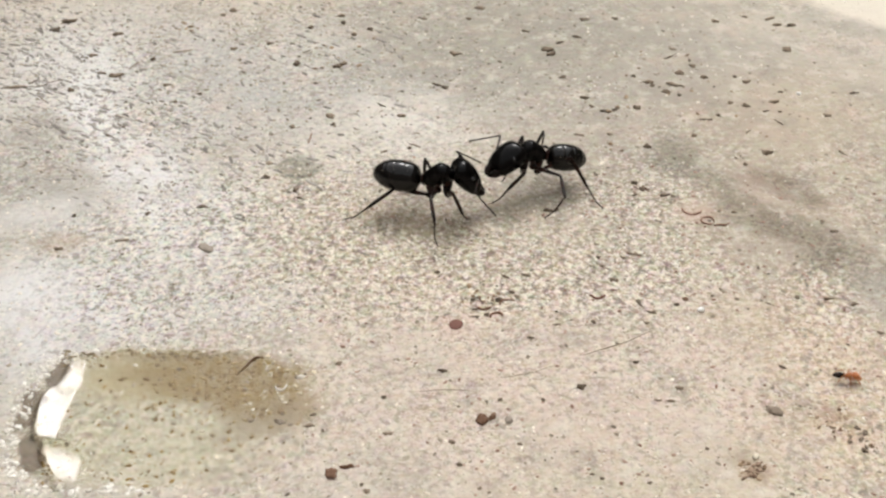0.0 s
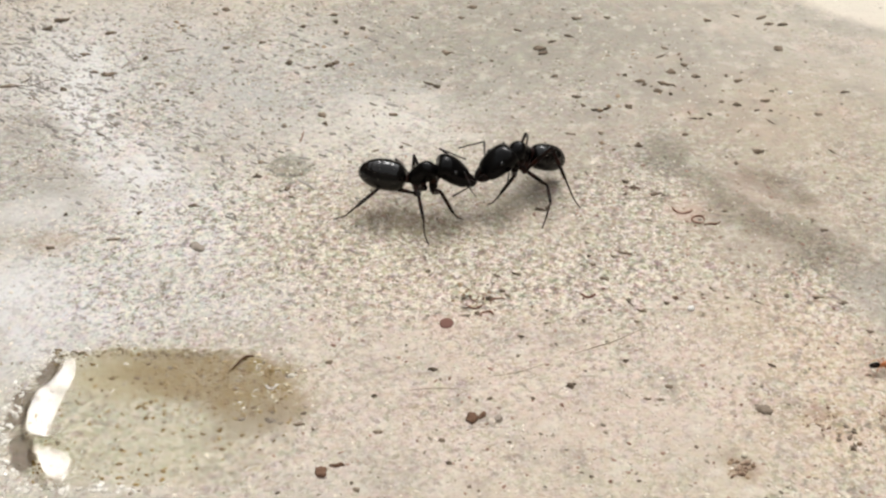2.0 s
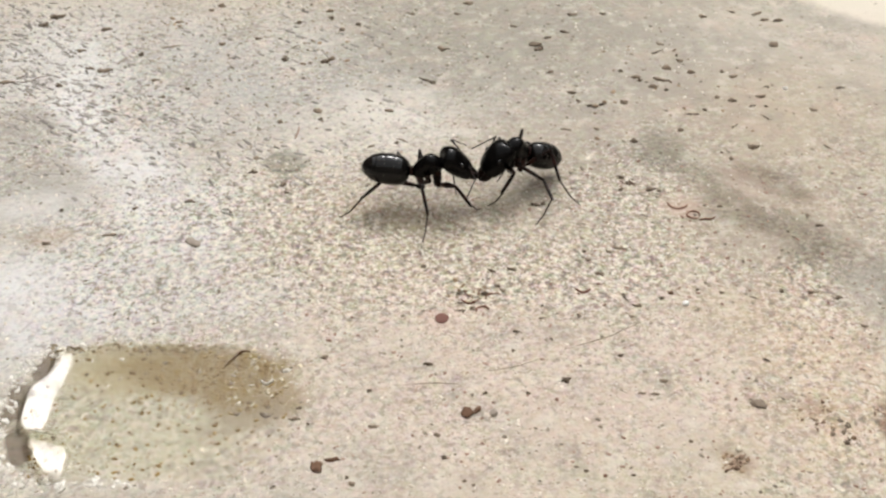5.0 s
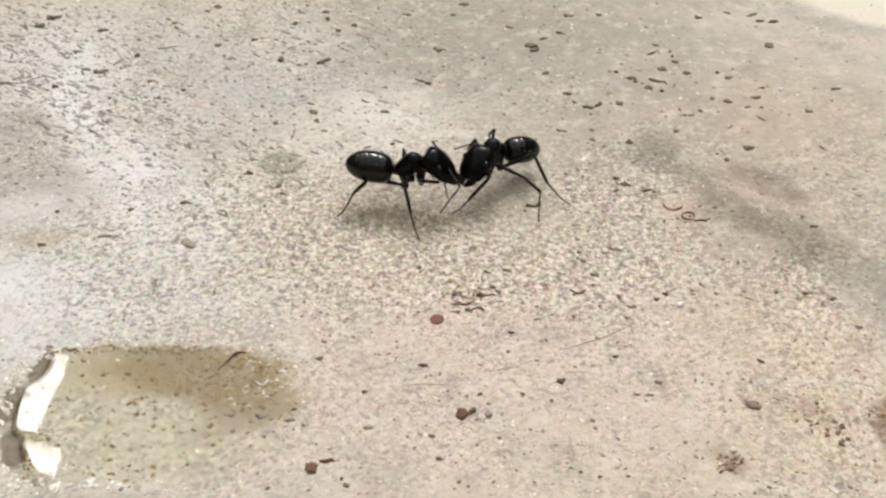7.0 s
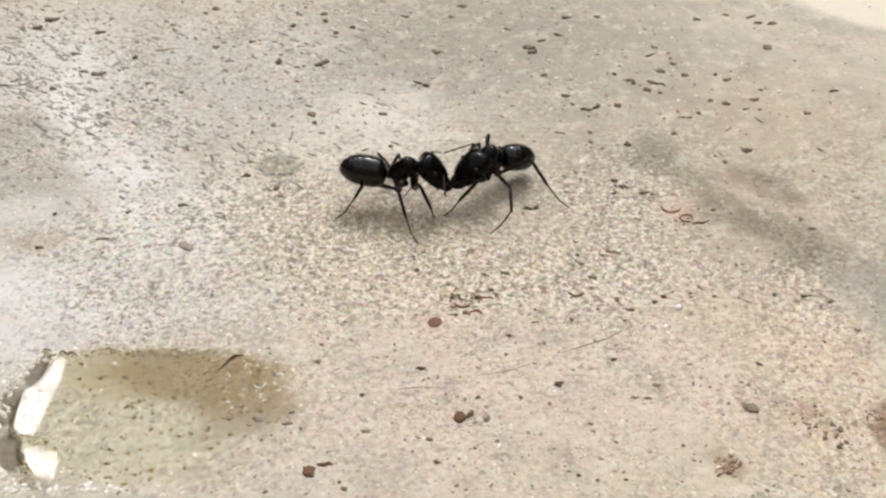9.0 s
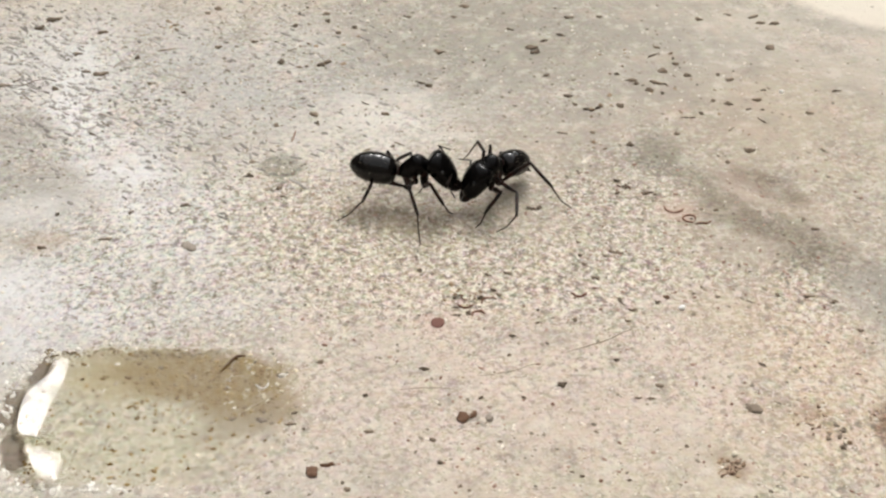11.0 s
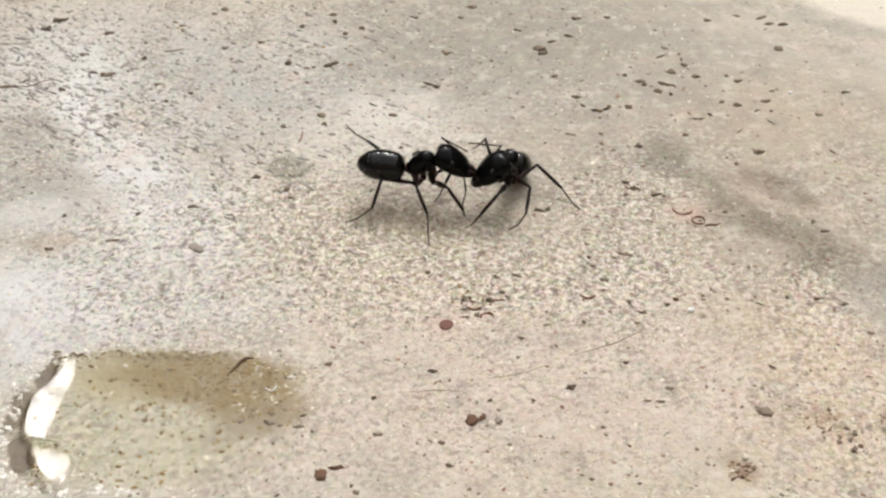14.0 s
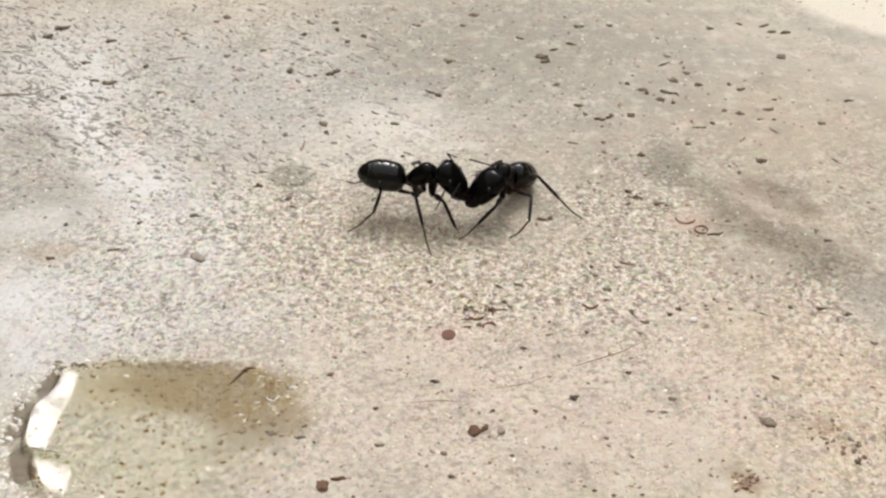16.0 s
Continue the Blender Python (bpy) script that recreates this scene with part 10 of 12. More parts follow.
    walk(east_ant_parts["mid_tarsus_left"], [
        (0, mm(2.67, -4.64, 2.08, 0, 51.1, -173.5)), (0.5, mm(2.67, -4.54, 2.13, 0, 53, -176.2)), (1, mm(2.91, -4.27, 2.03, 0, 49.8, -167.4)),
        (1.2, mm(2.67, -3.89, 3.38, 0, 63.7, -346.8)), (1.5, mm(2.63, -5.03, 2.55, 0, 74, -485.3)), (2, mm(2.59, -3.7, 1.23, 0, 27.2, -469.8)),
        (2.5, mm(2.76, -5.11, 2.32, 0, 60.2, -489.9)), (3, mm(2.89, -4.99, 2.21, 0, 56.2, -492)), (3.5, mm(3.12, -4.66, 1.92, 0, 46.6, -491.5)),
        (4, mm(2.75, -5, 1.95, 0, 46.7, -498.1)), (4.2, mm(2.68, -5.07, 2, 0, 48.3, -501.6)), (6.3, mm(3.21, -3.46, 1.7, 0, 39.4, -480.8)),
        (6.5, mm(3.16, -3.35, 1.63, 0, 37.3, -476.8)), (6.75, mm(3.53, -4.64, 2.47, 0, 68.4, -485)), (7, mm(3.83, -4.43, 2.36, 0, 62.5, -454.8)),
        (7.2, mm(1.87, -5.57, 1.87, 0, 44.4, -523.6)), (7.5, mm(1.01, -5.76, 2.15, 0, 53.9, -553.3)), (8, mm(1.07, -5.75, 2.15, 0, 54.1, -552)),
        (8.5, mm(1.09, -5.77, 2.16, 0, 54.3, -543)), (8.8, mm(1.34, -5.7, 2.04, 0, 50.2, -527.3)), (9, mm(1.6, -5.6, 1.74, 0, 40.6, -512.5)),
        (9.2, mm(1.9, -5.43, 2, 0, 48.6, -534.9)), (11.3, mm(1.89, -5.23, 2.06, 0, 50.7, -553.1)), (11.5, mm(1.91, -5.2, 2.14, 0, 53.5, -552.4)),
        (11.8, mm(2.05, -5.4, 2.21, 0, 56, -532.2)), (12, mm(1.38, -5.62, 2.28, 0, 59.3, -558.2)), (12.3, mm(1.37, -5.58, 2.17, 0, 54.4, -547.1)),
        (12.5, mm(0.85, -5.53, 2.28, 0, 59.2, -562.4)), (13, mm(1.13, -5.51, 2.13, 0, 53.4, -561.6)), (13.3, mm(0.92, -5.56, 2.14, 0, 53.7, -568.9)),
        (13.5, mm(0.86, -5.65, 2.13, 0, 53.1, -574)), (13.8, mm(0.94, -5.71, 2.2, 0, 55.5, -568.5)), (14, mm(1.16, -5.57, 2.21, 0, 56.3, -567.1)),
        (14.3, mm(1.21, -5.51, 2.29, 0, 59.5, -572.7)), (14.5, mm(1.25, -5.54, 2.26, 0, 58.4, -572.1)), (15, mm(1.32, -5.53, 2.23, 0, 57.2, -565.5)),
        (15.3, mm(1.77, -5.23, 2.14, 0, 53.5, -556.4)), (15.5, mm(1.68, -5.3, 2.14, 0, 53.4, -558.7)), (16, mm(1.94, -5.04, 2.09, 0, 51.8, -550.5)),
    ])
    walk(east_ant_parts["hind_femur_left"], [
        (0, mm(0.46, -0.31, 1.77, 0, -26.6, 0.8)), (0.5, mm(0.46, -0.34, 1.75, 0, -27.8, 0.9)), (1, mm(0.43, -0.4, 1.77, 0, -23.2, 11.3)),
        (1.2, mm(0.39, -0.39, 2.25, 0, -11.5, 4.6)), (1.5, mm(0.08, -0.44, 2.15, 0, -18.8, 9.9)), (2, mm(0.46, -0.14, 1.97, 0, -43.9, 7.3)),
        (2.5, mm(0.41, -0.22, 1.82, 0, -29.9, 26.1)), (3, mm(0.38, -0.22, 1.79, 0, -31.6, 24.6)), (3.5, mm(0.33, -0.27, 1.83, 0, -31.8, 23.4)),
        (4, mm(0.27, -0.3, 1.95, 0, -29.9, 23.2)), (4.2, mm(0.27, -0.3, 1.95, 0, -28, 26.2)), (6.3, mm(0.31, -0.26, 1.94, 0, -26.4, 5.4)),
        (6.5, mm(0.28, -0.29, 1.95, 0, -26, 8.9)), (6.75, mm(0.39, -0.19, 1.87, 0, -22.9, 9)), (7, mm(0.49, -0.06, 1.8, 0, -20.4, 7.9)),
        (7.2, mm(0.61, 0, 1.78, 0, -24.6, 9.4)), (7.5, mm(0.47, -0.12, 1.94, 0, -16.7, 1.6)), (8, mm(0.48, -0.13, 1.87, 0, -17.6, 3.9)),
        (8.5, mm(0.48, -0.12, 1.82, 0, -18, 2.8)), (8.8, mm(0.47, -0.09, 1.74, 0, -19.9, 6.8)), (9, mm(0.47, -0.05, 1.68, 0, -20.8, 10.6)),
        (9.2, mm(0.49, 0.02, 1.66, 0, -38.6, -14.7)), (11.3, mm(0.51, 0.06, 1.6, 0, -31.4, 14)), (11.5, mm(0.49, 0.01, 1.59, 0, -30.5, 14.8)),
        (11.8, mm(0.55, 0.18, 1.56, 0, -27.7, 2.5)), (12, mm(0.44, -0.03, 1.68, 0, -0.1, 39.2)), (12.3, mm(0.39, -0.12, 1.64, 0, -0.3, 39.1)),
        (12.5, mm(0.47, 0.07, 1.49, 0, 0, 44.8)), (13, mm(0.43, -0.02, 1.37, 0, -4.5, 44.2)), (13.3, mm(0.35, -0.18, 1.51, 0, -4, 47.3)),
        (13.5, mm(0.32, -0.28, 1.64, 0, -3.3, 48.5)), (13.8, mm(0.21, -0.41, 1.77, 0, -0.7, 49.6)), (14, mm(0.3, -0.33, 1.79, 0, -2.7, 47.3)),
        (14.3, mm(0.26, -0.39, 1.76, 0, -7.6, 45.3)), (14.5, mm(0.28, -0.36, 1.67, 0, -7.2, 45.5)), (15, mm(0.29, -0.33, 1.67, 0, -7.5, 45.4)),
        (15.3, mm(0.37, -0.17, 1.73, 0, -7.3, 35.9)), (15.5, mm(0.34, -0.27, 1.86, 0, -4.8, 38.5)), (16, mm(0.45, -0.03, 1.44, 0, -6.8, 37.6)),
    ])
    walk(east_ant_parts["hind_tibia_left"], [
        (0, mm(3.41, -0.27, 3.25, 0, 55.5, -29.4)), (0.5, mm(3.38, -0.3, 3.29, 0, 58.1, -29.4)), (1, mm(3.4, 0.2, 3.07, 0, 49.3, -55.5)),
        (1.2, mm(3.62, -0.13, 2.91, 0, 32.2, -56.4)), (1.5, mm(3.16, 0.1, 3.21, 0, 49.2, -1.5)), (2, mm(2.82, 0.16, 4.25, 0, 55.8, -44.2)),
        (2.5, mm(2.98, 1.04, 3.47, 0, 35.7, -63.3)), (3, mm(2.94, 0.95, 3.52, 0, 36.6, -63)), (3.5, mm(2.91, 0.85, 3.57, 0, 36.9, -61.7)),
        (4, mm(2.9, 0.82, 3.59, 0, 40.4, -72.4)), (4.2, mm(2.88, 0.98, 3.5, 0, 39.6, -73.6)), (6.3, mm(3.26, 0.02, 3.4, 0, 23.3, -74.4)),
        (6.5, mm(3.21, 0.17, 3.4, 0, 23.2, -73)), (6.75, mm(3.39, 0.29, 3.15, 0, 21.8, -71.8)), (7, mm(3.55, 0.36, 2.95, 0, 24.5, -67)),
        (7.2, mm(3.57, 0.49, 3.16, 0, 23.1, -58.1)), (7.5, mm(3.63, -0.03, 2.89, 0, 17.1, -61.4)), (8, mm(3.62, 0.09, 2.86, 0, 14.7, -62.4)),
        (8.5, mm(3.61, 0.03, 2.84, 0, 14.4, -66.6)), (8.8, mm(3.55, 0.28, 2.86, 0, 13.9, -65.5)), (9, mm(3.51, 0.52, 2.85, 0, 17.3, -62.9)),
        (9.2, mm(2.98, -0.63, 3.72, 0, 35.6, -32.7)), (11.3, mm(3.25, 0.74, 3.31, 0, 21.9, -48.5)), (11.5, mm(3.24, 0.73, 3.26, 0, 21.6, -47.1)),
        (11.8, mm(3.47, 0.3, 3.09, 0, 49.4, -24.3)), (12, mm(3, 2.05, 1.68, 0, 13.3, -50.9)), (12.3, mm(2.95, 1.96, 1.66, 0, 15.4, -52.4)),
        (12.5, mm(2.81, 2.39, 1.49, 0, 13.4, -53.5)), (13, mm(2.79, 2.28, 1.63, 0, 15.2, -52.2)), (13.3, mm(2.58, 2.23, 1.74, 0, 14.9, -50.4)),
        (13.5, mm(2.5, 2.19, 1.83, 0, 14.7, -50.2)), (13.8, mm(2.35, 2.1, 1.8, 0, 19.9, -43.6)), (14, mm(2.54, 2.09, 1.94, 0, 22.7, -42.2)),
        (14.3, mm(2.57, 1.93, 2.2, 0, 18.7, -50.6)), (14.5, mm(2.57, 1.98, 2.09, 0, 18.8, -53.5)), (15, mm(2.58, 2, 2.11, 0, 19, -53.2)),
        (15.3, mm(3.02, 1.75, 2.15, 0, 17.2, -62.4)), (15.5, mm(2.91, 1.78, 2.14, 0, 18.5, -56.3)), (16, mm(3.05, 1.97, 1.83, 0, 13.5, -54)),
    ])
    walk(east_ant_parts["hind_tarsus_left"], [
        (0, mm(4.89, -1.1, 0.78, 0, 15.1, -62.1)), (0.5, mm(4.76, -1.08, 0.74, 0, 14.4, -58.8)), (1, mm(4.51, -1.41, 0.8, 0, 15.4, -49.2)),
        (1.2, mm(5.02, -2.24, 1.31, 0, 26.7, -48.1)), (1.5, mm(5.12, 0.05, 0.94, 0, 18.6, -78.4)), (2, mm(4.03, -1.01, 1.77, 0, 38, -56.6)),
        (2.5, mm(4.07, -1.13, 1.72, 0, 36.5, -55.6)), (3, mm(4.03, -1.19, 1.73, 0, 36.9, -53)), (3.5, mm(4.04, -1.26, 1.77, 0, 38.1, -52.1)),
        (4, mm(3.6, -1.35, 1.65, 0, 34.7, -56.4)), (4.2, mm(3.53, -1.23, 1.59, 0, 33.3, -57.8)), (6.3, mm(3.99, -2.63, 2.21, 0, 50.6, 16.4)),
        (6.5, mm(4.02, -2.47, 2.21, 0, 50.7, 10.4)), (6.75, mm(4.26, -2.36, 2.04, 0, 45.1, -7.9)), (7, mm(4.62, -2.15, 1.7, 0, 36.2, -25.1)),
        (7.2, mm(5.03, -1.86, 1.98, 0, 43.4, 0.6)), (7.5, mm(5, -2.55, 2.01, 0, 44.4, 42.2)), (8, mm(4.96, -2.48, 2.1, 0, 47.1, 35.3)),
        (8.5, mm(4.77, -2.64, 2.09, 0, 46.6, 29.1)), (8.8, mm(4.75, -2.37, 2.14, 0, 48.3, 4.7)), (9, mm(4.81, -2.03, 1.96, 0, 43, -19.3)),
        (9.2, mm(5.04, -1.95, 1.97, 0, 43.4, 3.4)), (11.3, mm(5.09, -1.35, 2.2, 0, 50.2, -0.5)), (11.5, mm(5.14, -1.31, 2.16, 0, 49, -2.3)),
        (11.8, mm(5.25, -0.5, 0.81, 0, 15.8, -39.2)), (12, mm(4.84, -0.21, 0.99, 0, 19.8, -38.6)), (12.3, mm(4.71, -0.33, 0.86, 0, 16.8, -41.5)),
        (12.5, mm(4.54, 0.04, 0.79, 0, 15.4, -42.8)), (13, mm(4.56, -0.01, 0.85, 0, 16.6, -40.1)), (13.3, mm(4.43, 0, 0.97, 0, 19.2, -38.1)),
        (13.5, mm(4.36, -0.04, 1.06, 0, 21.4, -41.3)), (13.8, mm(4.39, 0.15, 0.78, 0, 15.3, -55.2)), (14, mm(4.59, 0.23, 0.79, 0, 15.2, -55.8)),
        (14.3, mm(4.37, -0.27, 1.23, 0, 25, -42)), (14.5, mm(4.26, -0.3, 1.12, 0, 22.5, -39.6)), (15, mm(4.28, -0.27, 1.13, 0, 22.7, -40.8)),
        (15.3, mm(4.34, -0.79, 1.26, 0, 25.6, -21.4)), (15.5, mm(4.49, -0.59, 1.19, 0, 24, -32)), (16, mm(4.76, -0.38, 1.13, 0, 22.7, -38)),
    ])
    walk(east_ant_parts["scape_right"], [
        (0, mm(-3.21, -1.05, 3.78, 0, -16.4, 77.3)), (0.5, mm(-3.17, -1.16, 3.91, 0, -13.4, 76.8)), (1, mm(-3.13, -1.13, 3.87, 0, -9.2, 81.1)),
        (1.2, mm(-2.9, 1.23, 3.85, 0, 12.8, 76.2)), (1.5, mm(-2.87, -0.34, 3.94, 0, -24.5, 84.7)), (2, mm(-3.02, -1.21, 3.8, 0, -8.7, 89.6)),
        (2.5, mm(-2.88, -1.58, 3.61, 0, -10.2, 88.7)), (3, mm(-2.86, -1.55, 3.54, 0, -11.7, 86.8)), (3.5, mm(-2.83, -1.48, 3.54, 0, -15.9, 76.1)),
        (4, mm(-2.79, -1.36, 3.45, 0, -23.5, 69)), (4.2, mm(-2.79, -1.33, 3.45, 0, -23.8, 68.5)), (6.3, mm(-2.7, -0.27, 3.15, 0, -31.7, 50.8)),
        (6.5, mm(-2.76, -0.41, 3.2, 0, -29.9, 49.3)), (6.75, mm(-2.8, -1.28, 3.32, 0, -25.7, 57.2)), (7, mm(-2.5, -2.12, 3.46, 0, -22.2, 68.3)),
        (7.2, mm(-2.96, -0.81, 3.01, 0, -21.3, 61.7)), (7.5, mm(-2.62, 0.04, 3.01, 0, -24, 62.2)), (8, mm(-2.67, -0.16, 2.87, 0, -32.2, 53.7)),
        (8.5, mm(-2.81, -0.51, 2.94, 0, -36.4, 50.2)), (8.8, mm(-2.84, -1.03, 3.16, 0, -34.7, 51.3)), (9, mm(-2.78, -1.39, 3.29, 0, -34.4, 51.7)),
        (9.2, mm(-2.62, -0.43, 3.05, 0, -11.9, 57)), (11.3, mm(-2.36, -0.77, 2.4, 0, -13.5, 76.2)), (11.5, mm(-2.37, -0.76, 2.39, 0, -13.9, 75.6)),
        (11.8, mm(-2.22, -0.43, 2.33, 0, -12.7, 82.1)), (12, mm(-2.35, 0.07, 3.11, 0, -20.3, 72.9)), (12.3, mm(-2.33, 0.01, 3.1, 0, -17.1, 71.3)),
        (12.5, mm(-2.67, -1.16, 3.36, 0, -24.6, 78.9)), (13, mm(-2.64, -0.99, 3.06, 0, -17.1, 71)), (13.3, mm(-2.69, -1.06, 3.35, 0, -15.9, 68)),
        (13.5, mm(-2.07, 0.03, 2.96, 0, -26.2, 51.7)), (13.8, mm(-2.46, -0.14, 3.36, 0, -32.4, 31.1)), (14, mm(-2.46, -0.55, 3.55, 0, -29.3, 36.4)),
        (14.3, mm(-2.4, -0.51, 3.39, 0, -36.3, 33.4)), (14.5, mm(-2.42, -0.5, 3.26, 0, -40.4, 30.1)), (15, mm(-2.43, -0.53, 3.27, 0, -39.9, 30.5)),
        (15.3, mm(-2.03, 0.13, 3.29, 0, -37.4, 30)), (15.5, mm(-2.17, -0.01, 3.47, 0, -33.7, 32.1)), (16, mm(-2.66, -1.27, 2.97, 0, -40.3, 15.9)),
    ])
    walk(east_ant_parts["flagellum_right"], [
        (0, mm(-2.69, 1.29, 4.49, 0, 17.3, 170.7)), (0.5, mm(-2.61, 1.2, 4.49, 0, 17.7, 168.9)), (1, mm(-2.75, 1.31, 4.27, 0, 33.9, 127.6)),
        (1.2, mm(-2.32, 3.6, 3.3, 0, 28.8, 119.6)), (1.5, mm(-2.66, 1.92, 4.97, 0, -4.2, 166.8)), (2, mm(-3, 1.26, 4.18, 0, 29.7, 152.6)),
        (2.5, mm(-2.82, 0.88, 4.06, 0, 37.5, 137)), (3, mm(-2.73, 0.89, 4.05, 0, 38, 130.7)), (3.5, mm(-2.26, 0.85, 4.22, 0, 42.2, 132.2)),
        (4, mm(-1.96, 0.78, 4.44, 0, 46.1, 139.8)), (4.2, mm(-1.96, 0.8, 4.46, 0, 46.2, 139.7)), (6.3, mm(-1.35, 1.38, 4.46, 0, 17.7, 186.3)),
        (6.5, mm(-1.34, 1.24, 4.44, 0, 16.7, 185.3)), (6.75, mm(-1.58, 0.62, 4.4, 0, 28.4, 162.9)), (7, mm(-1.64, 0.03, 4.4, 0, 35.2, 139.3)),
        (7.2, mm(-1.86, 1.24, 3.92, 0, 32.7, 140.3)), (7.5, mm(-1.56, 2.06, 4.03, 0, 29.3, 148.4)), (8, mm(-1.42, 1.54, 4.21, 0, 30.6, 157.8)),
        (8.5, mm(-1.52, 1.03, 4.43, 0, 31.7, 158)), (8.8, mm(-1.55, 0.57, 4.58, 0, 29.2, 162.8)), (9, mm(-1.5, 0.23, 4.71, 0, 26.4, 168.4)),
        (9.2, mm(-1.29, 1.62, 3.56, 0, 17.2, 148.2)), (11.3, mm(-1.78, 1.59, 2.99, 0, 30.6, 113.7)), (11.5, mm(-1.77, 1.59, 2.99, 0, 31.8, 117.9)),
        (11.8, mm(-1.89, 1.99, 2.88, 0, 31.7, 124.2)), (12, mm(-1.66, 2.31, 3.97, 0, 22.7, 142.5)), (12.3, mm(-1.56, 2.27, 3.84, 0, 25.5, 136)),
        (12.5, mm(-2.23, 1.07, 4.4, 0, 31.2, 122.9)), (13, mm(-1.86, 1.27, 3.8, 0, 28.5, 119.8)), (13.3, mm(-1.79, 1.17, 4.04, 0, 29.7, 122.7)),
        (13.5, mm(-0.68, 1.79, 4.07, 0, 21.6, 149.2)), (13.8, mm(-0.65, 0.95, 4.71, 0, -0.9, 177)), (14, mm(-0.71, 0.74, 4.77, 0, 0.9, 168.9)),
        (14.3, mm(-0.71, 0.6, 4.87, 0, 4.8, 161.9)), (14.5, mm(-0.77, 0.46, 4.88, 0, 6.4, 159.8)), (15, mm(-0.78, 0.44, 4.87, 0, 10.8, 154.8)),
        (15.3, mm(-0.31, 1.12, 4.81, 0, 4.2, 166.6)), (15.5, mm(-0.4, 1.09, 4.86, 0, 4.5, 166.3)), (16, mm(-0.82, -0.75, 4.59, 0, 9.5, 138.6)),
    ])
    walk(east_ant_parts["fore_femur_right"], [
        (0, mm(-0.87, 0.23, 1.98, 0, -27.9, 84.7)), (0.5, mm(-0.83, 0.29, 1.94, 0, -23.4, 83.8)), (1, mm(-0.78, 0.39, 1.96, 0, -19.3, 84.1)),
        (1.2, mm(-0.83, 0.35, 2.47, 0, -15.2, 82.4)), (1.5, mm(-1.24, -0.41, 2.73, 0, -14.4, 85.7)), (2, mm(-0.95, -0.27, 2.26, 0, -18.6, 95.8)),
        (2.5, mm(-1.01, -0.15, 2.14, 0, -15.8, 91.6)), (3, mm(-1.03, -0.22, 2.14, 0, -16.9, 90.9)), (3.5, mm(-1.07, -0.25, 2.22, 0, -18.1, 87.5)),
        (4, mm(-1.11, -0.21, 2.37, 0, -13.2, 92.4)), (4.2, mm(-1.12, -0.21, 2.38, 0, -14.5, 93)), (6.3, mm(-1.08, -0.34, 2.35, 0, -22.7, 100)),
        (6.5, mm(-1.11, -0.29, 2.38, 0, -23.4, 99.8)), (6.75, mm(-1.01, -0.34, 2.23, 0, -23.8, 101.4)), (7, mm(-0.9, -0.37, 2.07, 0, -23.7, 103)),
        (7.2, mm(-0.82, -0.18, 1.94, 0, -22.3, 101.5)), (7.5, mm(-0.95, -0.27, 2.23, 0, -18.5, 100.1)), (8, mm(-0.94, -0.26, 2.14, 0, -20.9, 100.4)),
        (8.5, mm(-0.94, -0.25, 2.09, 0, -23.8, 96.1)), (8.8, mm(-0.92, -0.39, 2.04, 0, -26.9, 92.9)), (9, mm(-0.88, -0.48, 1.98, 0, -30.7, 91.2)),
        (9.2, mm(-0.82, -0.54, 1.95, 0, -24.3, 89.5)), (11.3, mm(-0.8, -0.5, 1.85, 0, -75.1, 81.8)), (11.5, mm(-0.84, -0.5, 1.86, 0, -74.9, 76.2)),
        (11.8, mm(-0.72, -0.51, 1.76, 0, -26, 81.2)), (12, mm(-0.82, -0.65, 2.02, 0, -77.1, 98.8)), (12.3, mm(-0.85, -0.76, 2.06, 0, -84.1, 178.7)),
        (12.5, mm(-0.74, -0.68, 1.8, 0, -76.8, 149.8)), (13, mm(-0.79, -0.71, 1.73, 0, -75.4, 129)), (13.3, mm(-0.9, -0.76, 1.97, 0, -66.4, 118)),
        (13.5, mm(-0.84, -0.96, 2.18, 0, -31.4, 104.9)), (13.8, mm(-1.04, -0.85, 2.38, 0, -48.7, 121.3)), (14, mm(-0.85, -1, 2.37, 0, -43.3, 117.8)),
        (14.3, mm(-0.88, -1.03, 2.39, 0, -42.9, 115.2)), (14.5, mm(-0.9, -0.97, 2.27, 0, -54.3, 123.4)), (15, mm(-0.89, -0.96, 2.25, 0, -72.6, 155.9)),
        (15.3, mm(-0.68, -1.03, 2.24, 0, -75.7, 132.9)), (15.5, mm(-0.75, -1.04, 2.43, 0, -29.8, 96.5)), (16, mm(-0.83, -0.62, 1.77, 0, -37.4, 74)),
    ])
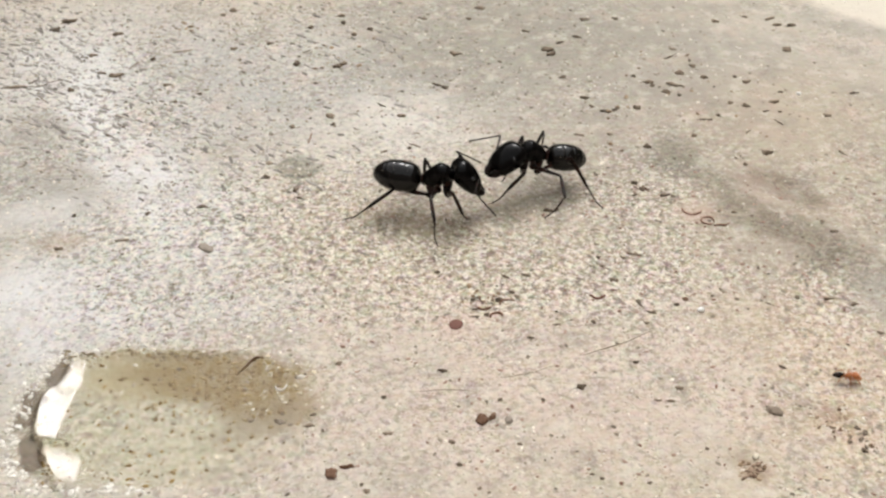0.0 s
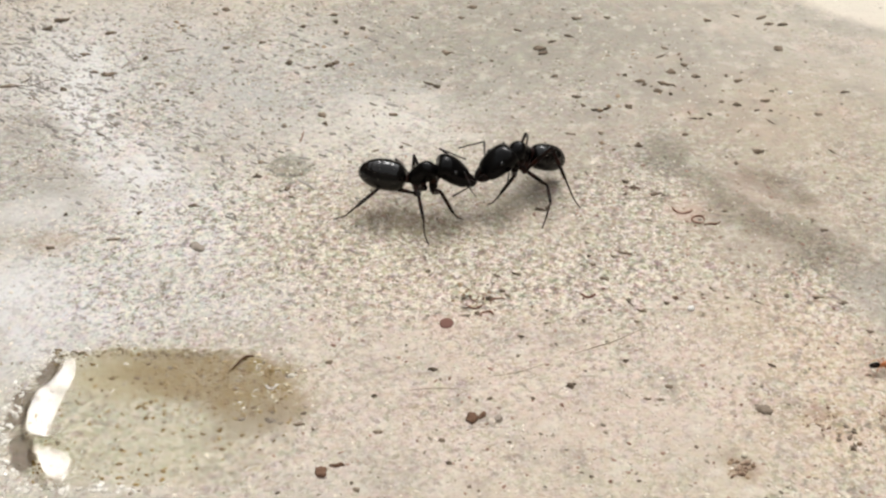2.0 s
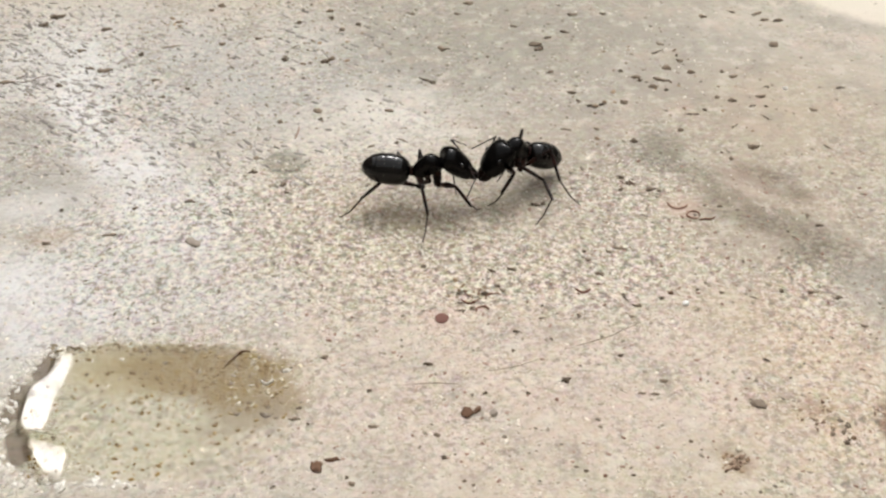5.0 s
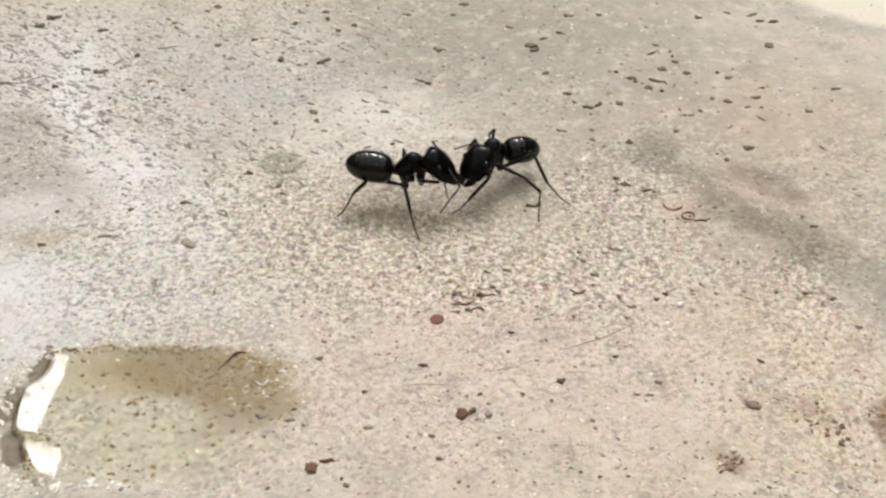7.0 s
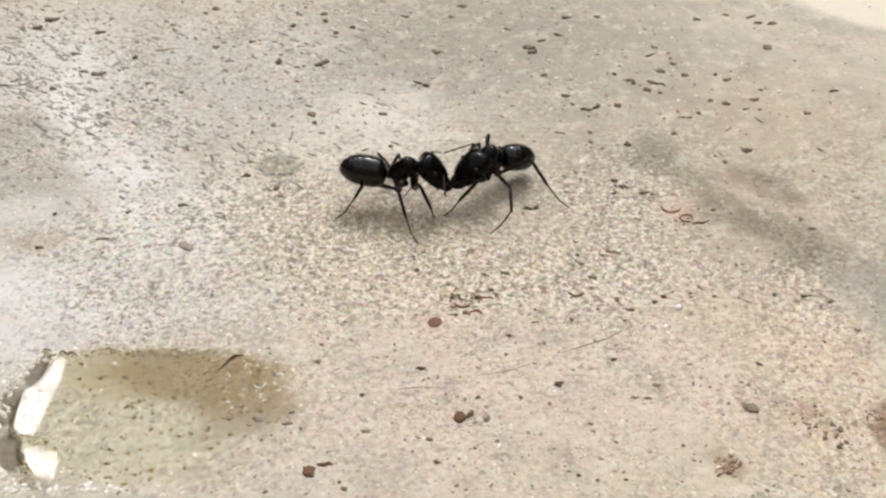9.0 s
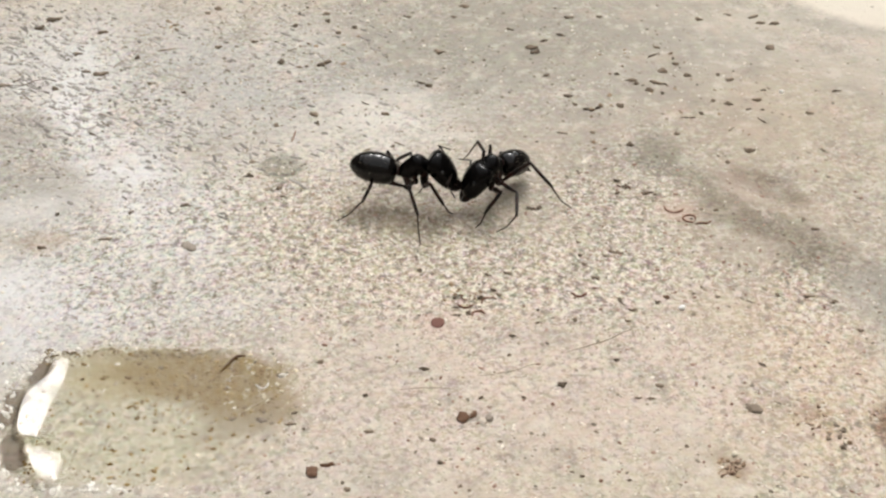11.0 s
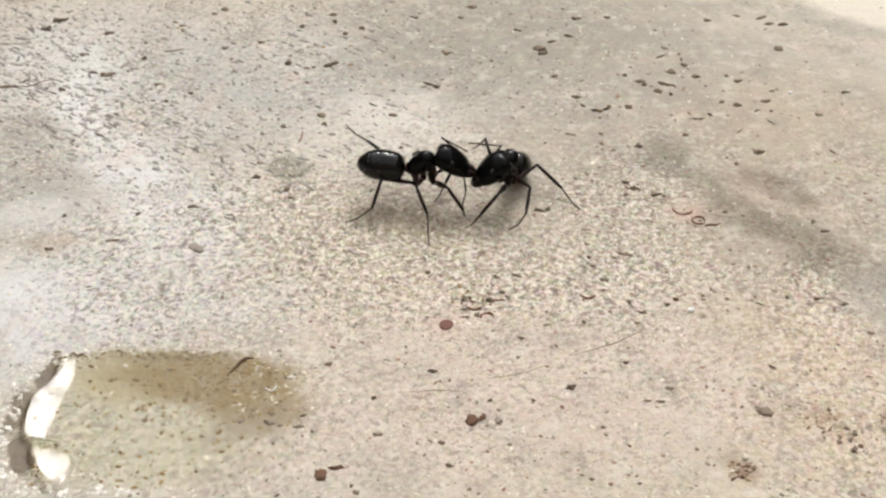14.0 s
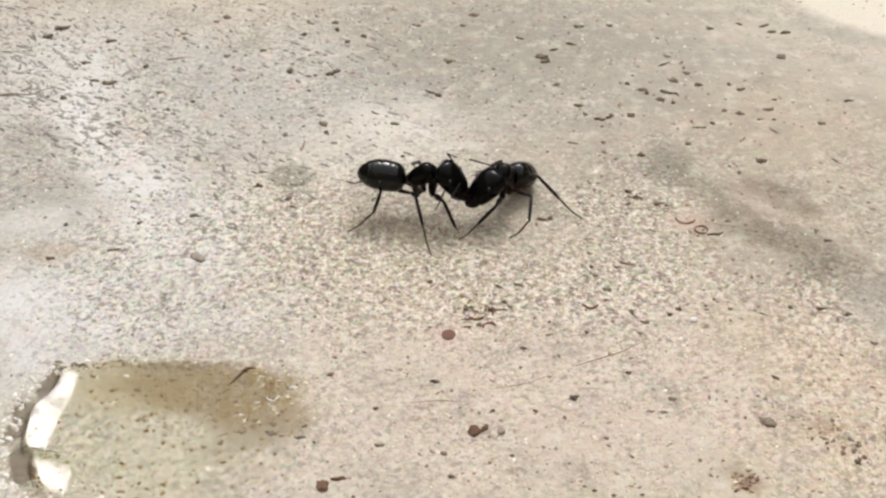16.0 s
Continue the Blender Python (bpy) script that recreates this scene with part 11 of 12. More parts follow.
    walk(east_ant_parts["fore_tibia_right"], [
        (0, mm(-0.62, 2.87, 3.39, 0, 41.8, -131.6)), (0.5, mm(-0.53, 3.03, 3.13, 0, 36.3, -126.2)), (1, mm(-0.49, 3.2, 2.95, 0, 29.4, -123.7)),
        (1.2, mm(-0.45, 3.22, 3.26, 0, 32.9, -105.2)), (1.5, mm(-1.03, 2.49, 3.48, 0, 66.4, -122.9)), (2, mm(-1.24, 2.56, 3.22, 0, 62.6, -118.1)),
        (2.5, mm(-1.09, 2.74, 2.95, 0, 52.3, -111.6)), (3, mm(-1.07, 2.65, 3.01, 0, 54.8, -116.9)), (3.5, mm(-0.94, 2.6, 3.16, 0, 56.1, -124.3)),
        (4, mm(-1.23, 2.71, 3.05, 0, 46.8, -119.3)), (4.2, mm(-1.27, 2.69, 3.13, 0, 49.7, -119.6)), (6.3, mm(-1.56, 2.39, 3.51, 0, 75.1, -175.7)),
        (6.5, mm(-1.57, 2.42, 3.58, 0, 75.6, -181)), (6.75, mm(-1.55, 2.35, 3.44, 0, 74.7, -154.8)), (7, mm(-1.52, 2.31, 3.28, 0, 52.1, -245)),
        (7.2, mm(-1.38, 2.54, 3.08, 0, 48.9, -250.2)), (7.5, mm(-1.45, 2.53, 3.18, 0, 41.9, -251.8)), (8, mm(-1.45, 2.5, 3.21, 0, 42.7, -251.4)),
        (8.5, mm(-1.23, 2.48, 3.3, 0, 40.9, -243.3)), (8.8, mm(-1.06, 2.28, 3.39, 0, 40.3, -244.3)), (9, mm(-0.94, 2.1, 3.51, 0, 41.7, -247.9)),
        (9.2, mm(-0.79, 2.19, 3.18, 0, 36.2, -251.9)), (11.3, mm(-0.69, 0.26, 4.75, 0, 7.1, -256.6)), (11.5, mm(-0.65, 0.26, 4.76, 0, 8.1, -256.2)),
        (11.8, mm(-0.31, 2.16, 3.07, 0, -39.8, -133.6)), (12, mm(-0.93, 0.01, 4.95, 0, 14.8, -253)), (12.3, mm(-1.15, -0.75, 5.04, 0, 10.8, -256.5)),
        (12.5, mm(-1.33, -0.34, 4.72, 0, 3.9, -257.7)), (13, mm(-1.27, -0.13, 4.63, 0, 3.1, -257.8)), (13.3, mm(-1.47, 0.3, 4.72, 0, 5.9, -267.5)),
        (13.5, mm(-1.5, 1.52, 3.75, 0, 0.1, -269.4)), (13.8, mm(-2.07, 0.85, 4.63, 0, 17, -267.9)), (14, mm(-1.86, 0.93, 4.43, 0, 12.3, -265.7)),
        (14.3, mm(-1.82, 0.96, 4.43, 0, 12.5, -266)), (14.5, mm(-1.86, 0.49, 4.7, 0, 12.2, -267.8)), (15, mm(-1.7, -0.6, 5.12, 0, 6.2, -270.9)),
        (15.3, mm(-1.19, -0.49, 5.15, 0, 14, -264.5)), (15.5, mm(-1.05, 1.54, 3.92, 0, 28.5, -262.1)), (16, mm(-0.18, 1.67, 3.59, 0, 40.6, -244.3)),
    ])
    walk(east_ant_parts["fore_tarsus_right"], [
        (0, mm(-1.76, 1.59, 1.86, 0, 59.4, 77.9)), (0.5, mm(-1.63, 1.53, 1.77, 0, 55.2, 84)), (1, mm(-1.6, 1.54, 1.82, 0, 57.2, 78.1)),
        (1.2, mm(-0.96, 1.36, 2.01, 0, 68.9, 13.6)), (1.5, mm(-1.53, 1.72, 1.37, 0, 38.9, 77.3)), (2, mm(-1.74, 1.62, 1.17, 0, 32.5, 80.4)),
        (2.5, mm(-1.61, 1.43, 1.13, 0, 31.1, 80.1)), (3, mm(-1.67, 1.47, 1.13, 0, 30.9, 79.6)), (3.5, mm(-1.67, 1.54, 1.25, 0, 34.1, 81.3)),
        (4, mm(-2.01, 1.34, 1.38, 0, 39.1, 86.8)), (4.2, mm(-2.01, 1.39, 1.37, 0, 38.9, 90.5)), (6.3, mm(-2.15, 2.34, 1.29, 0, 36.2, 69.7)),
        (6.5, mm(-2.15, 2.43, 1.35, 0, 38.2, 67.3)), (6.75, mm(-2.1, 2.09, 1.22, 0, 34, 54.1)), (7, mm(-2.11, 3.59, 1.47, 0, 42.5, -19.7)),
        (7.2, mm(-1.89, 3.96, 1.35, 0, 38.2, 13.6)), (7.5, mm(-1.98, 4.16, 1.64, 0, 49.5, 37.8)), (8, mm(-1.99, 4.1, 1.65, 0, 49.9, 36.9)),
        (8.5, mm(-2.01, 4.03, 1.8, 0, 54.7, 29.4)), (8.8, mm(-1.82, 3.86, 1.91, 0, 61.8, 18.5)), (9, mm(-1.58, 3.7, 1.98, 0, 66.9, 0.7)),
        (9.2, mm(-1.37, 3.95, 1.83, 0, 57.5, 35.9)), (11.3, mm(-1.22, 2.48, 4.46, 0, 29.8, -141.8)), (11.5, mm(-1.2, 2.47, 4.44, 0, 29.8, -143.6)),
        (11.8, mm(-1.53, 0.88, 4.54, 0, 46.5, -171.6)), (12, mm(-1.58, 2.14, 4.36, 0, 27.3, -160.5)), (12.3, mm(-1.68, 1.45, 4.61, 0, 20.1, -146.6)),
        (12.5, mm(-1.82, 1.91, 4.56, 0, 13.7, -141.2)), (13, mm(-1.75, 2.12, 4.51, 0, 20.7, -141.6)), (13.3, mm(-1.57, 2.59, 4.48, 0, 21, -146.5)),
        (13.5, mm(-1.52, 3.82, 3.74, 0, -2.4, -122.5)), (13.8, mm(-2.15, 3.04, 3.96, 0, -11.1, -121.5)), (14, mm(-2.03, 3.17, 3.94, 0, -4.2, -122.3)),
        (14.3, mm(-1.98, 3.2, 3.93, 0, 7.6, -124.7)), (14.5, mm(-1.95, 2.74, 4.22, 0, 15.3, -125.5)), (15, mm(-1.67, 1.69, 4.87, 0, 39.3, -156.5)),
        (15.3, mm(-1.41, 1.73, 4.59, 0, 38.7, -160.6)), (15.5, mm(-1.32, 3.54, 2.82, 0, 21.6, -145.1)), (16, mm(-0.93, 3.25, 2.1, 0, 15.1, -154.2)),
    ])
    walk(east_ant_parts["mid_femur_right"], [
        (0, mm(-0.18, 0.4, 2.44, 0, -39.7, 55.1)), (0.5, mm(-0.13, 0.4, 2.41, 0, -41.2, 56.5)), (1, mm(-0.08, 0.42, 2.43, 0, -43.8, 59.2)),
        (1.2, mm(-0.12, 0.41, 2.92, 0, -32.6, 60.9)), (1.5, mm(-0.59, 0.09, 2.93, 0, -15.2, 67.1)), (2, mm(-0.4, 0.22, 2.66, 0, -33, 64.7)),
        (2.5, mm(-0.38, 0.26, 2.53, 0, -35.2, 60.3)), (3, mm(-0.42, 0.23, 2.51, 0, -34.7, 59.2)), (3.5, mm(-0.44, 0.2, 2.57, 0, -34.3, 55.4)),
        (4, mm(-0.46, 0.21, 2.69, 0, -33, 59.1)), (4.2, mm(-0.46, 0.21, 2.7, 0, -33.4, 60)), (6.3, mm(-0.48, 0.16, 2.67, 0, -34.4, 71.2)),
        (6.5, mm(-0.48, 0.18, 2.7, 0, -34.8, 71.7)), (6.75, mm(-0.45, 0.17, 2.59, 0, -37.9, 73.2)), (7, mm(-0.41, 0.18, 2.49, 0, -37.9, 76)),
        (7.2, mm(-0.31, 0.29, 2.43, 0, -38.4, 76.7)), (7.5, mm(-0.4, 0.22, 2.64, 0, -36.1, 77.6)), (8, mm(-0.39, 0.22, 2.56, 0, -37.4, 78.6)),
        (8.5, mm(-0.38, 0.23, 2.51, 0, -42.1, 79)), (8.8, mm(-0.43, 0.16, 2.44, 0, -40.5, 80.4)), (9, mm(-0.44, 0.12, 2.38, 0, -41.9, 81.4)),
        (9.2, mm(-0.44, 0.09, 2.36, 0, -35.8, 83.5)), (11.3, mm(-0.42, 0.12, 2.28, 0, -35.4, 82.7)), (11.5, mm(-0.43, 0.12, 2.28, 0, -34, 84)),
        (11.8, mm(-0.41, 0.13, 2.22, 0, -40.7, 99.5)), (12, mm(-0.47, 0.02, 2.39, 0, -32.2, 104.4)), (12.3, mm(-0.5, -0.06, 2.38, 0, -17.9, 81.6)),
        (12.5, mm(-0.46, 0.01, 2.2, 0, -0.9, 64.2)), (13, mm(-0.48, -0.02, 2.1, 0, 0.2, 63.3)), (13.3, mm(-0.53, -0.06, 2.26, 0, 3.7, 66)),
        (13.5, mm(-0.54, -0.2, 2.41, 0, 6.3, 67.8)), (13.8, mm(-0.6, -0.15, 2.56, 0, 4.6, 65)), (14, mm(-0.55, -0.24, 2.57, 0, 4.1, 64.2)),
        (14.3, mm(-0.57, -0.26, 2.56, 0, 3.7, 62.5)), (14.5, mm(-0.57, -0.22, 2.46, 0, 3.6, 61.5)), (15, mm(-0.56, -0.21, 2.46, 0, 5.1, 63.6)),
        (15.3, mm(-0.5, -0.25, 2.5, 0, 11.2, 67.7)), (15.5, mm(-0.52, -0.26, 2.64, 0, 14.6, 69.8)), (16, mm(-0.47, 0.04, 2.15, 0, 9.9, 59.8)),
    ])
    walk(east_ant_parts["mid_tibia_right"], [
        (0, mm(1.1, 2.23, 4.29, 0, 40.4, 83.1)), (0.5, mm(1.07, 2.22, 4.32, 0, 40.4, 84.1)), (1, mm(0.99, 2.21, 4.43, 0, 43, 83.7)),
        (1.2, mm(1.06, 2.54, 4.48, 0, 50, 82.3)), (1.5, mm(0.5, 2.67, 3.69, 0, 23.2, 75.9)), (2, mm(0.64, 2.42, 4.24, 0, 37.4, 80.1)),
        (2.5, mm(0.8, 2.32, 4.2, 0, 36.8, 78.7)), (3, mm(0.8, 2.28, 4.16, 0, 36.5, 77.9)), (3.5, mm(0.92, 2.17, 4.2, 0, 38.7, 78.4)),
        (4, mm(0.79, 2.3, 4.27, 0, 43.7, 82)), (4.2, mm(0.74, 2.31, 4.29, 0, 43.9, 83.9)), (6.3, mm(0.29, 2.42, 4.31, 0, 39.2, 91.6)),
        (6.5, mm(0.27, 2.44, 4.35, 0, 39.8, 95.9)), (6.75, mm(0.21, 2.36, 4.38, 0, 40.3, 97.4)), (7, mm(0.14, 2.4, 4.27, 0, 41.6, 100.4)),
        (7.2, mm(0.21, 2.5, 4.23, 0, 38.5, 101.2)), (7.5, mm(0.11, 2.51, 4.34, 0, 45.2, 93.7)), (8, mm(0.07, 2.48, 4.32, 0, 42.4, 92.9)),
        (8.5, mm(0.03, 2.34, 4.45, 0, 45.4, 93.9)), (8.8, mm(-0.06, 2.33, 4.32, 0, 38.6, 94.2)), (9, mm(-0.11, 2.25, 4.32, 0, 38.9, 93.7)),
        (9.2, mm(-0.17, 2.43, 4.05, 0, 34.9, 96.6)), (11.3, mm(-0.12, 2.47, 3.96, 0, 53.4, 84)), (11.5, mm(-0.18, 2.51, 3.9, 0, 50.4, 86.9)),
        (11.8, mm(-0.77, 2.3, 4.11, 0, 48.7, 67.5)), (12, mm(-1.08, 2.4, 3.94, 0, 46.3, 75.4)), (12.3, mm(-0.1, 2.67, 3.27, 0, 31.7, 124.1)),
        (12.5, mm(0.8, 2.62, 2.24, 0, 35.4, 157.7)), (13, mm(0.83, 2.57, 2.09, 0, 31.1, 154.2)), (13.3, mm(0.65, 2.58, 2.08, 0, 30.9, 151.1)),
        (13.5, mm(0.55, 2.47, 2.1, 0, 31.1, 152.9)), (13.8, mm(0.62, 2.47, 2.32, 0, 37, 164.9)), (14, mm(0.71, 2.37, 2.37, 0, 38, 159.7)),
        (14.3, mm(0.76, 2.31, 2.37, 0, 38.5, 155.9)), (14.5, mm(0.81, 2.33, 2.28, 0, 36.3, 156.2)), (15, mm(0.72, 2.38, 2.2, 0, 33.8, 157.1)),
        (15.3, mm(0.58, 2.38, 1.93, 0, 27.4, 145.2)), (15.5, mm(0.45, 2.37, 1.91, 0, 26.6, 148.4)), (16, mm(0.97, 2.51, 1.66, 0, 20.4, 156.3)),
    ])
    walk(east_ant_parts["mid_tarsus_right"], [
        (0, mm(1.35, 4.27, 2.54, 0, 73.3, -135.8)), (0.5, mm(1.28, 4.27, 2.57, 0, 76.3, -131.6)), (1, mm(1.21, 4.18, 2.59, 0, 78.2, -104.3)),
        (1.2, mm(1.3, 4.26, 2.42, 0, 65.8, -55.5)), (1.5, mm(1.1, 5.08, 2.63, 0, 84, -144.4)), (2, mm(1.01, 4.53, 2.6, 0, 78.7, -184.4)),
        (2.5, mm(1.22, 4.44, 2.58, 0, 76.7, -171.7)), (3, mm(1.26, 4.4, 2.56, 0, 74.9, -173.1)), (3.5, mm(1.35, 4.24, 2.51, 0, 72.2, -179.9)),
        (4, mm(1.07, 4.23, 2.41, 0, 65.1, -163.1)), (4.2, mm(0.95, 4.24, 2.42, 0, 65.5, -164.3)), (6.3, mm(0.23, 4.52, 2.61, 0, 79.7, -199.3)),
        (6.5, mm(0.06, 4.5, 2.62, 0, 81.7, -199.2)), (6.75, mm(-0.05, 4.4, 2.63, 0, 83.1, -84.6)), (7, mm(-0.22, 4.39, 2.48, 0, 69, -60.7)),
        (7.2, mm(-0.2, 4.57, 2.55, 0, 73.7, 19)), (7.5, mm(-0.01, 4.41, 2.43, 0, 66.2, 94.9)), (8, mm(-0.03, 4.47, 2.5, 0, 70.6, 96.4)),
        (8.5, mm(-0.1, 4.24, 2.53, 0, 72.9, 96.9)), (8.8, mm(-0.22, 4.44, 2.64, 0, 86.4, 48.7)), (9, mm(-0.25, 4.35, 2.62, 0, 81.8, -45.9)),
        (9.2, mm(-0.43, 4.63, 2.51, 0, 71.4, 25.1)), (11.3, mm(0.05, 4.07, 1.79, 0, 42, 70.8)), (11.5, mm(-0.09, 4.23, 1.82, 0, 43.2, 63.4)),
        (11.8, mm(-0.09, 3.94, 2.08, 0, 51.1, 45.2)), (12, mm(-0.61, 4.2, 1.98, 0, 48, 46.3)), (12.3, mm(-1.39, 4.57, 1.85, 0, 43.8, 20.4)),
        (12.5, mm(-1.23, 3.46, 0.68, 0, 14, 56.8)), (13, mm(-1.25, 3.58, 0.69, 0, 14.2, 55.7)), (13.3, mm(-1.38, 3.7, 0.69, 0, 14.2, 56.3)),
        (13.5, mm(-1.51, 3.52, 0.7, 0, 14.4, 58.9)), (13.8, mm(-1.46, 3.04, 0.7, 0, 14.5, 70.6)), (14, mm(-1.29, 3.11, 0.71, 0, 14.7, 71.2)),
        (14.3, mm(-1.17, 3.17, 0.69, 0, 14.2, 71.5)), (14.5, mm(-1.18, 3.21, 0.68, 0, 14, 72.4)), (15, mm(-1.35, 3.25, 0.7, 0, 14.5, 70)),
        (15.3, mm(-1.39, 3.75, 0.69, 0, 14.2, 58.2)), (15.5, mm(-1.61, 3.64, 0.7, 0, 14.5, 54.1)), (16, mm(-1.35, 3.53, 0.71, 0, 14.9, 59.4)),
    ])
    walk(east_ant_parts["hind_femur_right"], [
        (0, mm(0.3, 0.47, 1.77, 0, -3.5, 70.1)), (0.5, mm(0.36, 0.45, 1.75, 0, -3.2, 69.9)), (1, mm(0.42, 0.4, 1.77, 0, -3.3, 71.3)),
        (1.2, mm(0.35, 0.41, 2.25, 0, -5.9, 69.4)), (1.5, mm(-0.39, 0.21, 2.15, 0, -13.6, 62.4)), (2, mm(-0.05, 0.48, 1.97, 0, -2.1, 72.4)),
        (2.5, mm(-0.01, 0.46, 1.82, 0, -3.7, 69.2)), (3, mm(-0.07, 0.44, 1.79, 0, -5.8, 67.5)), (3.5, mm(-0.12, 0.4, 1.83, 0, -8.1, 63.3)),
        (4, mm(-0.14, 0.38, 1.95, 0, -3.3, 65.3)), (4.2, mm(-0.15, 0.38, 1.95, 0, -3.9, 65.6)), (6.3, mm(-0.18, 0.37, 1.94, 0, -11.8, 68.4)),
        (6.5, mm(-0.18, 0.36, 1.95, 0, -11.6, 68.2)), (6.75, mm(-0.14, 0.42, 1.87, 0, -8.3, 67.4)), (7, mm(-0.09, 0.49, 1.8, 0, -5, 66.5)),
        (7.2, mm(0.09, 0.6, 1.78, 0, -5.1, 68.6)), (7.5, mm(-0.05, 0.49, 1.94, 0, -7.4, 68.9)), (8, mm(-0.03, 0.49, 1.87, 0, -7.3, 70.2)),
        (8.5, mm(-0.03, 0.5, 1.82, 0, -3.9, 70.2)), (8.8, mm(-0.12, 0.46, 1.74, 0, -7.4, 70.4)), (9, mm(-0.15, 0.45, 1.68, 0, -9.5, 70.8)),
        (9.2, mm(-0.19, 0.45, 1.66, 0, -10.6, 72.5)), (11.3, mm(-0.16, 0.5, 1.6, 0, -18.9, 69.5)), (11.5, mm(-0.16, 0.47, 1.59, 0, -19.2, 68.8)),
        (11.8, mm(-0.16, 0.55, 1.56, 0, -13.5, 78.7)), (12, mm(-0.25, 0.36, 1.68, 0, -9.3, 81.9)), (12.3, mm(-0.32, 0.25, 1.64, 0, -7.5, 82.6)),
        (12.5, mm(-0.27, 0.39, 1.49, 0, -7, 84.1)), (13, mm(-0.29, 0.33, 1.37, 0, -8.9, 80.7)), (13.3, mm(-0.34, 0.21, 1.51, 0, -7.2, 82.2)),
        (13.5, mm(-0.41, 0.04, 1.64, 0, -8.4, 86.3)), (13.8, mm(-0.46, 0.03, 1.77, 0, -4.3, 76.3)), (14, mm(-0.44, -0.02, 1.79, 0, -5.6, 75.6)),
        (14.3, mm(-0.47, -0.08, 1.76, 0, -3.3, 73.4)), (14.5, mm(-0.45, -0.01, 1.67, 0, -2, 71.2)), (15, mm(-0.44, 0.01, 1.67, 0, -2.7, 71.8)),
        (15.3, mm(-0.41, 0.03, 1.73, 0, -2.4, 77.9)), (15.5, mm(-0.43, -0.03, 1.86, 0, -0.5, 79.6)), (16, mm(-0.24, 0.38, 1.44, 0, -7.5, 70.5)),
    ])
    walk(east_ant_parts["hind_tibia_right"], [
        (0, mm(1.42, 3.57, 1.97, 0, 2.9, -51.6)), (0.5, mm(1.49, 3.54, 1.93, 0, 2.1, -50.5)), (1, mm(1.47, 3.52, 1.96, 0, 3.2, -46.8)),
        (1.2, mm(1.51, 3.49, 2.59, 0, 20, -25.6)), (1.5, mm(1.1, 3.06, 2.92, 0, 26, -12.5)), (2, mm(0.95, 3.62, 2.08, 0, 3.7, -42.6)),
        (2.5, mm(1.16, 3.54, 2.03, 0, 3.3, -45.2)), (3, mm(1.19, 3.48, 2.13, 0, 7.4, -42.8)), (3.5, mm(1.35, 3.31, 2.3, 0, 11.8, -37.2)),
        (4, mm(1.24, 3.37, 2.14, 0, 7.9, -42.2)), (4.2, mm(1.21, 3.38, 2.18, 0, 8.9, -41.1)), (6.3, mm(1, 3.37, 2.61, 0, 18.8, -27.3)),
        (6.5, mm(1.02, 3.36, 2.61, 0, 18.7, -27.4)), (6.75, mm(1.12, 3.43, 2.35, 0, 16.3, -31)), (7, mm(1.22, 3.5, 2.09, 0, 11.2, -31.6)),
        (7.2, mm(1.29, 3.67, 2.08, 0, 9.1, -34.5)), (7.5, mm(1.13, 3.54, 2.36, 0, 14.2, -31.8)), (8, mm(1.08, 3.57, 2.28, 0, 12.6, -34.4)),
        (8.5, mm(1.09, 3.6, 2.04, 0, 7.2, -39.2)), (8.8, mm(0.98, 3.54, 2.16, 0, 9.9, -35.6)), (9, mm(0.92, 3.52, 2.22, 0, 11.2, -33.7)),
        (9.2, mm(0.79, 3.54, 2.27, 0, 12.5, -37.8)), (11.3, mm(0.94, 3.42, 2.66, 0, 28.1, -17.3)), (11.5, mm(0.96, 3.37, 2.67, 0, 28.6, -16.6)),
        (11.8, mm(0.47, 3.7, 2.33, 0, 17.9, -34.5)), (12, mm(0.2, 3.58, 2.21, 0, 23.7, -45.8)), (12.3, mm(0.1, 3.5, 2.07, 0, 13.7, -61.4)),
        (12.5, mm(0.07, 3.65, 1.89, 0, 17.1, -66.6)), (13, mm(0.24, 3.55, 1.88, 0, 18.7, -64.9)), (13.3, mm(0.1, 3.46, 1.92, 0, 20.3, -64.6)),
        (13.5, mm(-0.2, 3.29, 2.12, 0, 27.1, -62.9)), (13.8, mm(0.32, 3.22, 2.01, 0, 10.6, -86.2)), (14, mm(0.38, 3.16, 2.11, 0, 14.4, -82)),
        (14.3, mm(0.47, 3.08, 1.95, 0, 15.1, -81.3)), (14.5, mm(0.61, 3.11, 1.79, 0, 8.1, -82.9)), (15, mm(0.59, 3.14, 1.83, 0, 13.2, -82.6)),
        (15.3, mm(0.28, 3.25, 1.87, 0, 3.2, -83.1)), (15.5, mm(0.17, 3.22, 1.89, 0, 4.5, -82.1)), (16, mm(0.85, 3.47, 1.87, 0, 0.3, -83.7)),
    ])
